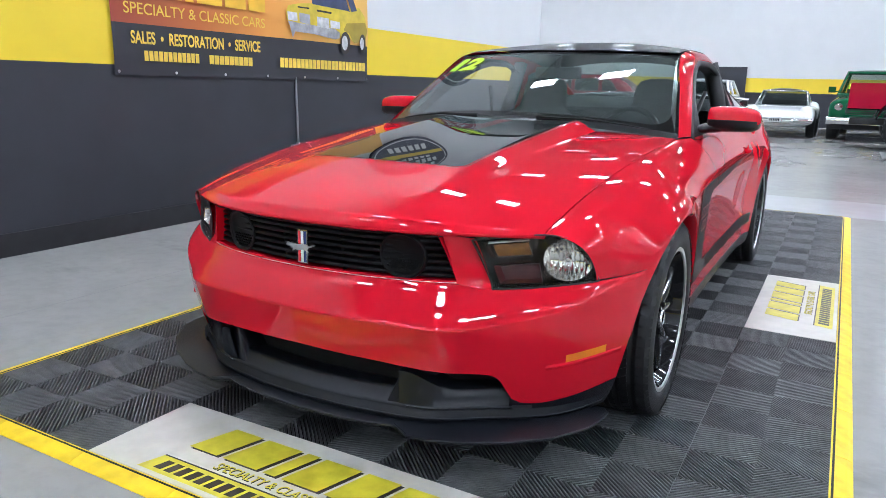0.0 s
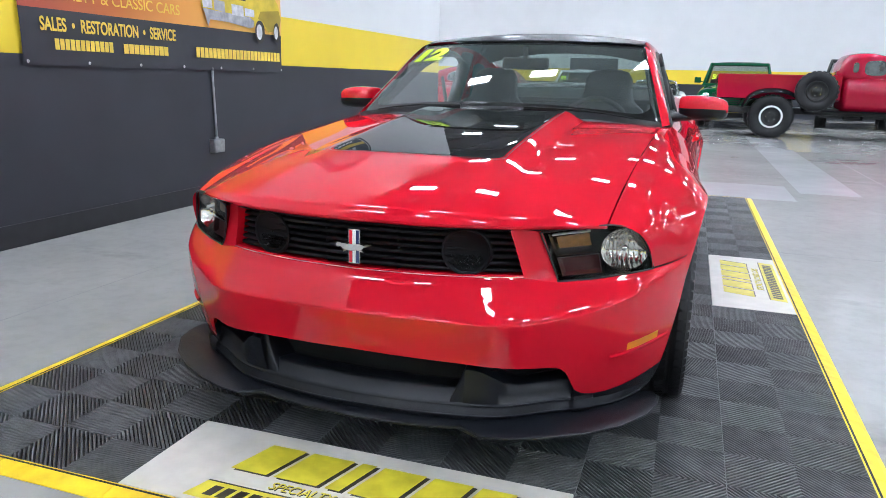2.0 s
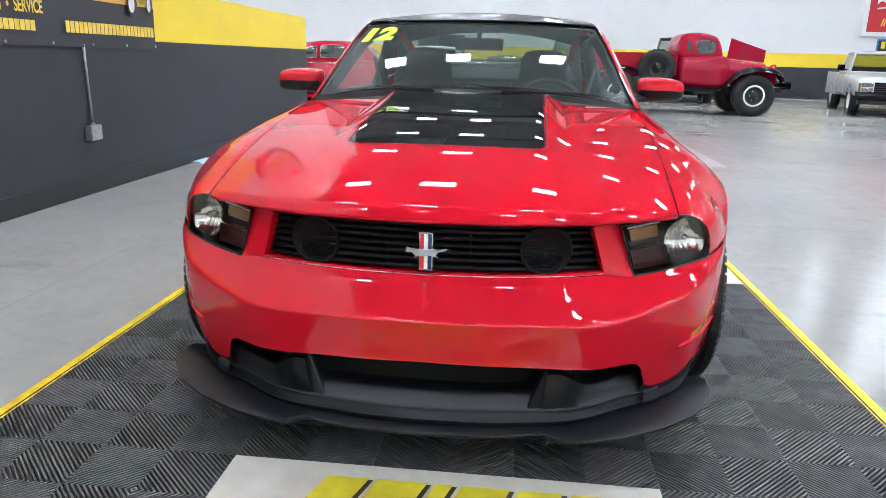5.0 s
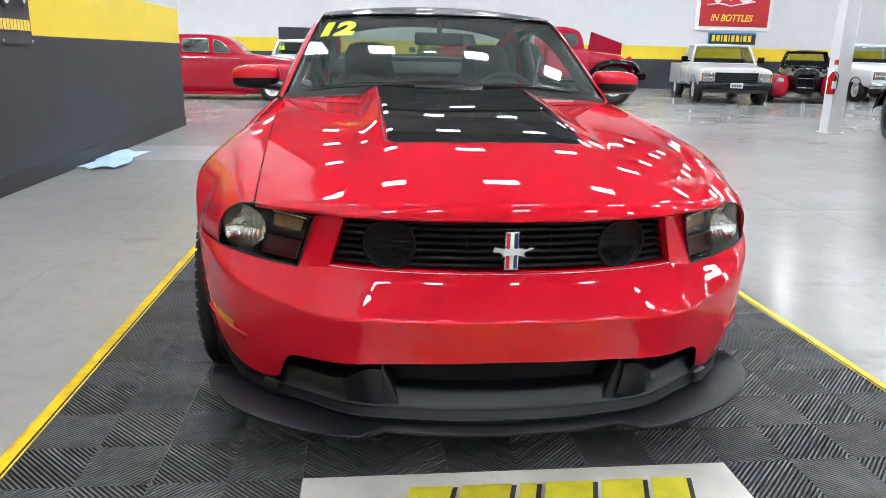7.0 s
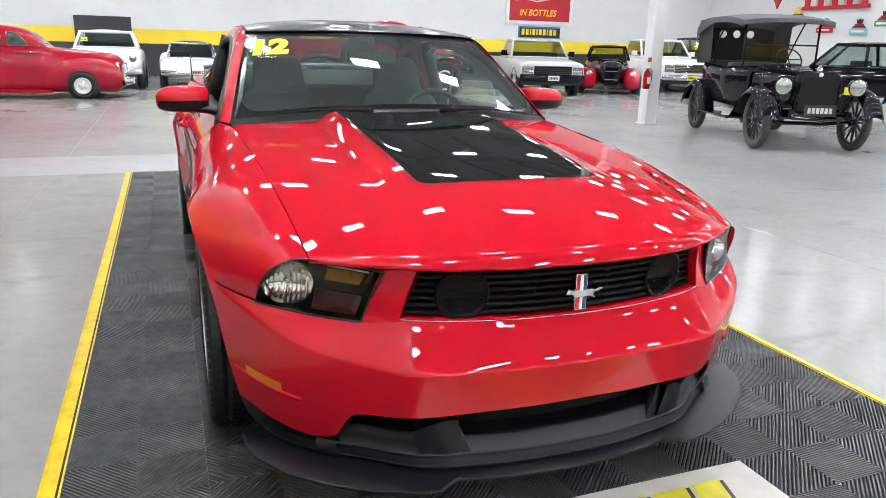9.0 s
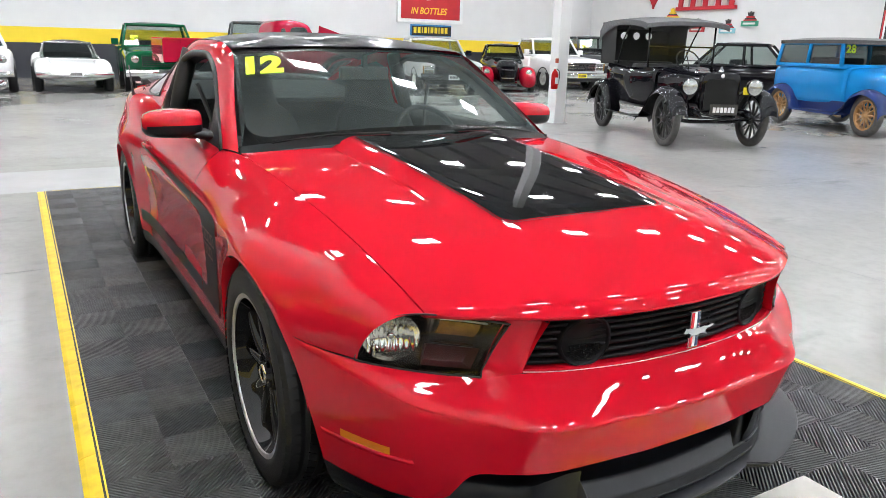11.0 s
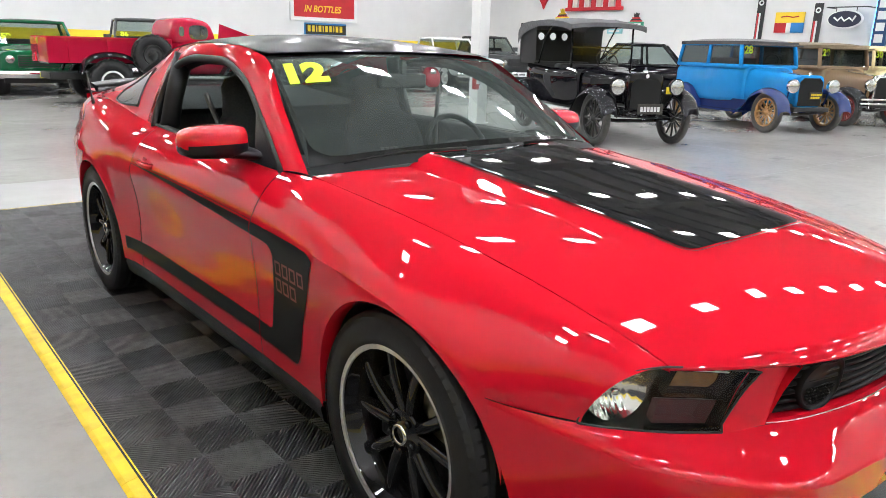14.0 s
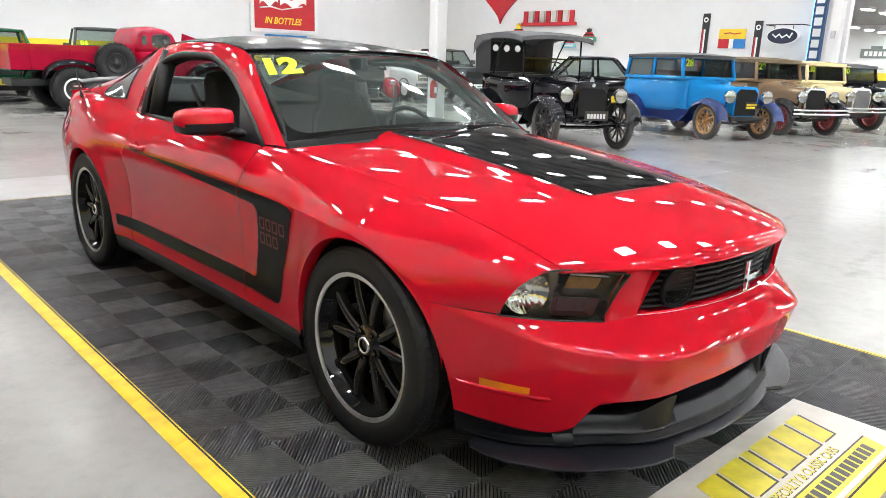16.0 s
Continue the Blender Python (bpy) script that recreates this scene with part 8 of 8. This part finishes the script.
con = empty("wall_outlet", (-3.2, 2.87, 0), 90, "grey steel outlet box with conduit on the wall", "outlet")
piece("conduit", *tube([(-0.008, -0.014, 1.16), (-0.006, -0.014, 1.0), (0.0, -0.016, 0.75), (0.0, -0.02, 0.535)], 0.010, 10), GALV, con)
part("outlet_box", box(-0.085, -0.055, 0.415, 0.065, 0.0, 0.535, 0.008), GALV, con)
part("cover_plate", box(-0.08, -0.06, 0.42, 0.06, -0.055, 0.53, 0.003), GALV, con)
piece("locknut", *lathe([(0.535, 0.02), (0.55, 0.018), (0.555, 0.012)], 12, "z", (0.0, -0.02, 0)), GALV, con)

# a blue cloth dropped by the foot of the wall
BLUE_CLOTH = material("pale_blue_cloth", (0.42, 0.58, 0.72), 0.9, vary=0.15, scale=20, bump=0.3, bump_scale=60)
rows = []
for a in lin(0, 1, 26):
    row = []
    for b in lin(0, 1, 16):
        px = -3.18 + 0.36 * b + 0.05 * math.sin(7 * a)
        py = 4.55 + 1.25 * a + 0.05 * math.sin(9 * b)
        row.append((px, py, FLOOR + 0.006 + 0.012 * (1 + math.sin(11 * a + 3 * b) * math.cos(9 * b - 4 * a)) + 0.02 * noise.noise((px * 6, py * 5, 0.3)) ** 2))
    rows.append(row)
tagged(piece("floor_cloth", *net(rows), BLUE_CLOTH), "crumpled pale blue cloth on the floor by the wall", "cloth")

# leaning dark board behind the two-tone sedan
tagged(part("leaning_board", box(-3.75, 25.86, FLOOR, -1.95, 25.93, 2.0, 0.01), WALL_DARK, None), "large charcoal board standing against the wall", "board")

SG_ORANGE = material("sign_orange", (0.42, 0.07, 0.03), 0.4, vary=0.1, scale=8)
# structural columns
col = tagged(empty("steel_column", (7.35, 8.85, 0)), "white painted steel column with fire extinguisher beside it", "column", kind="structure")
part("shaft", box(-0.12, -0.12, FLOOR, 0.12, 0.12, CEIL, 0.012), WALL_WHITE, col)
part("base_plate", box(-0.15, -0.15, FLOOR, 0.15, 0.15, FLOOR + 0.015), WALL_WHITE, col)
ext = empty("fire_extinguisher", (7.165, 8.72, 0.62), 0, "red fire extinguisher with gauge hung on a column", "fire extinguisher")
EXT_RED = paint("extinguisher_red", (0.38, 0.008, 0.008))
piece("cylinder", *lathe([(0.0, 0.001), (0.0, 0.075), (0.02, 0.085), (0.33, 0.085), (0.39, 0.06), (0.42, 0.03), (0.45, 0.028)], 24, "z"), EXT_RED, ext)
part("valve", box(-0.02, -0.05, 0.45, 0.02, 0.05, 0.50, 0.008), STEEL, ext)
piece("hose", *tube([(0, -0.05, 0.46), (0.05, -0.10, 0.40), (0.09, -0.06, 0.25), (0.09, -0.03, 0.1)], 0.012, 8), DARK, ext)
part("paper_label", box(-0.05, -0.0905, 0.12, 0.05, -0.084, 0.26), PLATE, ext)
tagged(part("hanging_tag", box(7.16, 8.69, 1.09, 7.21, 8.73, 1.17, 0.004), SG_ORANGE, None), "red and white printed safety sign on the column", "sign")
ext.scale = (0.76, 0.76, 0.80)
col2 = tagged(empty("steel_column", (21.4, 6.75, 0)), "white painted steel column near the far wall", "column", kind="structure")
part("shaft", box(-0.15, -0.15, FLOOR, 0.15, 0.15, CEIL, 0.012), WALL_WHITE, col2)
part("electric_box", box(-0.24, -0.06, 2.4, -0.15, 0.06, 2.62), GALV, col2)


# ---- wall signs ----
SG_RED = material("sign_red", (0.46, 0.012, 0.02), 0.4, vary=0.08, scale=4)
SG_WHITE = material("sign_white", (0.75, 0.75, 0.74), 0.4, vary=0.04, scale=4)
SG_YELLOW = material("sign_yellow", (0.80, 0.55, 0.03), 0.4, vary=0.06, scale=4)
SG_BLUE = material("sign_blue", (0.02, 0.20, 0.50), 0.4, vary=0.06, scale=4)
SG_NAVY = material("sign_navy", (0.010, 0.014, 0.04), 0.35, vary=0.06, scale=4)
SG_GREEN = material("sign_green", (0.04, 0.30, 0.18), 0.4, vary=0.06, scale=4)
SG_CYAN = material("sign_cyan", (0.25, 0.55, 0.62), 0.4, vary=0.06, scale=4)
SG_BLACK = material("sign_black", (0.015, 0.015, 0.016), 0.4, vary=0.1, scale=4)
SG_GREY = material("sign_grey", (0.16, 0.18, 0.17), 0.4, vary=0.1, scale=4)


def back_sign(name, x0, x1, z0, z1, label, cat="sign"):
    s = empty(name, (x0, 26.0, z0), 0, label, cat)
    return s, x1 - x0, z1 - z0


s, w, h = back_sign("wall_sign", 12.45, 15.62, 2.27, 4.3, "large red framed drinks sign with white script band")
part("frame", box(0, -0.10, 0, w, 0, h, 0.02), SG_WHITE, s)
part("face", box(0.16, -0.112, 0.15, w - 0.16, -0.10, h - 0.15, 0.004), SG_RED, s)
wall_text(s, "IN BOTTLES", 0.36, 0.62, 0.36, -0.114, SG_YELLOW, 1.75, 0.25, 0.008)
for x0, x1, zz in ((0.40, 1.25, 1.10), (1.35, 2.6, 1.10)):
    rows = [[(x0 + (x1 - x0) * a, -0.115, zz + (0.30 if b else 0) + 0.10 * math.sin(a * 9 + b) + 0.05 * a) for b in (0, 1)] for a in lin(0, 1, 30)]
    piece("script_band", *net(rows), SG_WHITE, s)
piece("script_tail", *tube([(0.4, -0.116, 0.95), (0.9, -0.116, 1.02), (1.4, -0.116, 0.93), (2.4, -0.116, 1.12)], 0.03, 6), SG_WHITE, s)
s, w, h = back_sign("wall_sign", 13.1, 15.1, 1.70, 2.22, "black and blue sign with yellow block letters")
part("backing", box(0, -0.08, 0.04, w - 0.03, 0, h - 0.02, 0.01), SG_BLUE, s)
part("face", box(0.03, -0.09, 0.06, w - 0.05, -0.08, h - 0.08, 0.004), SG_BLACK, s)
for q in glyph_blocks([0.13, 0.13, 0.05, 0.13, 0.05, 0.13, 0.13, 0.05, 0.13, 0.13], 0.24, 0.0, 0.065):
    piece("letter_block", *slab([(0.12 + a, 0.155 + b) for a, b in q], 0, 0.012, lambda a, b, k: (a, -0.091 - k, b)), SG_YELLOW, s, smooth=False)


def east_sign(name, y, z, label, x=23.0):
    """A sign on the east wall: local x runs towards -y, local -y faces the room."""
    o = empty(name, (x, y, z), -90, label, "sign")
    return o


s = east_sign("wall_sign", 23.3, 3.30, "red heart-shaped sign with white script band")
hp = [(1.35 + 1.60 * math.sin(t) ** 3, 1.5 + 0.098 * (13 * math.cos(t) - 5 * math.cos(2 * t) - 2 * math.cos(3 * t) - math.cos(4 * t))) for t in lin(0, 2 * math.pi, 41)[:-1]]
piece("heart_panel", *slab(hp, 0, 0.10, lambda a, b, k: (a, -k, b)), SG_RED, s, smooth=False)
piece("script_band", *tube([(0.5, -0.11, 1.35), (0.9, -0.11, 1.55), (1.4, -0.11, 1.35), (1.9, -0.11, 1.5), (2.2, -0.11, 1.35)], 0.10, 6), SG_WHITE, s)
piece("script_line", *tube([(0.45, -0.11, 1.05), (2.2, -0.11, 1.0)], 0.03, 6), SG_WHITE, s)
s = east_sign("wall_sign", 20.6, 3.02, "red shelf sign with white upright block letters")
part("rail", box(0, -0.12, 0, 3.0, 0, 0.14, 0.01), SG_RED, s)
for i in range(9):
    part("letter_block", box(0.10 + i * 0.32, -0.10, 0.14, 0.32 + i * 0.32, -0.03, 0.62, 0.01), SIGN_WHITE if i % 2 else SG_RED, s)


def crown_sign(y, z, m_):
    o = east_sign("pump_sign", y, z, "small crowned fuel pump sign on the wall")
    o["group"] = "crowned pump signs"
    part("plaque", box(-0.36, -0.10, -0.20, 0.36, 0, 0.0, 0.02), m_, o)
    part("pale_line", box(-0.27, -0.106, -0.135, 0.27, -0.098, -0.065, 0.002), SG_WHITE, o)
    part("step", box(-0.27, -0.09, 0.0, 0.27, 0, 0.05, 0.01), SG_RED, o)
    part("step", box(-0.22, -0.09, 0.05, 0.22, 0, 0.10, 0.01), SG_BLACK, o)
    part("step", box(-0.16, -0.09, 0.10, 0.16, 0, 0.17, 0.01), m_ if m_ is SG_YELLOW else SG_RED, o)
    piece("crown", *slab([(-0.08, 0.17), (0.08, 0.17), (0.12, 0.32), (0.045, 0.26), (0, 0.35), (-0.045, 0.26), (-0.12, 0.32)], 0, 0.08, lambda a, b, k: (a, -k, b)), m_ if m_ is SG_YELLOW else SG_BLACK, o, smooth=False)


for yy, zz, m_ in ((20.8, 2.80, SG_YELLOW), (19.4, 2.36, SG_RED), (17.9, 2.30, SG_CYAN), (16.9, 2.56, SG_GREEN)):
    crown_sign(yy, zz, m_)

for yy, z0, z1 in ((11.9, 1.9, 3.35), (9.95, 1.9, 3.07)):
    s = east_sign("tire_sign", yy, 0, "tall narrow black sign with red and white stripes")
    s["group"] = "tall narrow wall signs"
    part("board", box(0, -0.06, 0.4, 0.26, 0, z1, 0.01), SG_BLACK, s)
    part("white_stripe", box(0.09, -0.066, 0.45, 0.15, -0.058, z1 - 0.55, 0.002), SG_WHITE, s)
    part("red_stripe", box(0.03, -0.066, 0.45, 0.09, -0.058, z1 - 0.55, 0.002), SG_RED, s)
    piece("emblem_ring", *lathe([(-0.060, 0.09), (-0.068, 0.085), (-0.068, 0.05), (-0.060, 0.045)], 20, "y", (0.13, 0, z1 - 0.22)), SG_WHITE, s)
s = east_sign("wall_sign", 11.22, 2.15, "yellow over red and blue painted metal sign")
part("yellow_panel", box(0, -0.05, 0.32, 0.98, 0, 0.66, 0.006), SG_YELLOW, s)
part("red_panel", box(0, -0.05, 0, 0.40, 0, 0.318, 0.006), SG_RED, s)
part("white_panel", box(0.402, -0.05, 0, 0.56, 0, 0.318, 0.006), SG_WHITE, s)
part("blue_panel", box(0.562, -0.05, 0, 0.98, 0, 0.318, 0.006), SG_BLUE, s)
piece("script_line", *tube([(0.2, -0.056, 0.50), (0.4, -0.056, 0.53), (0.6, -0.056, 0.49), (0.8, -0.056, 0.52)], 0.02, 6), SG_RED, s)
s = east_sign("hanging_sign", 8.70, 2.53, "oval navy sign with white rim hung from a bar", 22.4)
ov = [(0.52 * math.cos(t), 0.27 * math.sin(t)) for t in lin(0, 2 * math.pi, 41)[:-1]]
piece("oval_rim", *slab(ov, 0, 0.10, lambda a, b, k: (a, -k, b)), SG_WHITE, s, smooth=False)
piece("oval_face", *slab([(a * 0.93, b * 0.89) for a, b in ov], 0.10, 0.106, lambda a, b, k: (a, -k, b)), SG_NAVY, s, smooth=False)
piece("script_band", *tube([(-0.32, -0.11, 0.06), (-0.2, -0.11, -0.04), (-0.1, -0.11, 0.06), (0.0, -0.11, -0.05), (0.14, -0.11, 0.04), (0.24, -0.11, -0.05), (0.32, -0.11, 0.10)], 0.028, 6), SG_WHITE, s)
piece("hanging_bar", *tube([(-0.6, -0.05, 0.36), (0.6, -0.05, 0.36)], 0.018, 6), SG_BLACK, s)
for x in (-0.6, 0.6):
    piece("wall_bracket", *tube([(x, -0.05, 0.36), (x, 0.6, 0.36)], 0.018, 6), SG_BLACK, s)
for x in (-0.3, 0.3):
    piece("hanger", *tube([(x, -0.05, 0.36), (x, -0.05, 0.22)], 0.012, 6), SG_BLACK, s)
SG_DEEP = material("sign_deep_blue", (0.008, 0.05, 0.14), 0.4, vary=0.06, scale=4)
NEON = glowing("neon_blue", (0.15, 0.55, 1.0), 3.0)
s = east_sign("neon_sign", 7.95, 1.75, "tall blue vertical sign with white letters and glowing edge", 22.6)
part("panel", box(0.06, -0.16, 0, 0.44, 0, 2.1, 0.02), SG_DEEP, s)
for z in (0.3, 1.8):
    part("wall_bracket", box(0.2, 0.0, z, 0.26, 0.4, z + 0.06), SG_BLACK, s)
part("glowing_edge", box(0.03, -0.13, 0.02, 0.058, -0.03, 2.08, 0.008), NEON, s)
for i in range(6):
    z = 0.10 + i * 0.335
    part("letter_block", box(0.13, -0.175, z, 0.37, -0.16, z + 0.24, 0.01), SG_WHITE, s)
s = empty("wall_sign", (51.98, 16.05, 2.62), -90, "dark grey arched sign with pale block letters", "sign")
part("board", box(0, -0.08, 0, 1.9, 0, 0.6, 0.03), SG_GREY, s)
part("arch", box(0.6, -0.08, 0.6, 1.3, 0, 0.8, 0.05), SG_GREY, s)
for i in range(5):
    part("letter_block", box(0.25 + i * 0.29, -0.10, 0.14, 0.46 + i * 0.29, -0.08, 0.44, 0.01), SG_WHITE, s)

# a round sign high on the partition wall, over the cars
rs = empty("round_wall_sign", (-3.2, 4.5, 3.35), 90, "round dark blue enamel sign with white bars and yellow stripe", "sign")
piece("disc", *lathe([(0.0, 1.0), (-0.03, 1.0), (-0.034, 0.98), (-0.030, 0.96), (-0.030, 0.001)], 64, "y"), SG_NAVY, rs)
piece("white_ring", *lathe([(-0.033, 0.93), (-0.035, 0.92), (-0.033, 0.905)], 64, "y"), SG_WHITE, rs)
piece("yellow_stripe", *slab([(-0.85, -0.20), (0.85, -0.20), (0.82, -0.36), (-0.82, -0.36)], 0.031, 0.034, lambda a, b, k: (a, -k, b)), SG_YELLOW, rs, smooth=False)
for z, n, hh in ((0.50, 7, 0.07), (0.20, 8, 0.12), (-0.06, 6, 0.06), (-0.58, 6, 0.10)):
    for i in range(n):
        w = 0.16
        part("letter_bar", box((i - n / 2) * w + 0.03, -0.036, z - hh, (i - n / 2) * w + 0.13, -0.030, z + hh), SG_WHITE, rs)
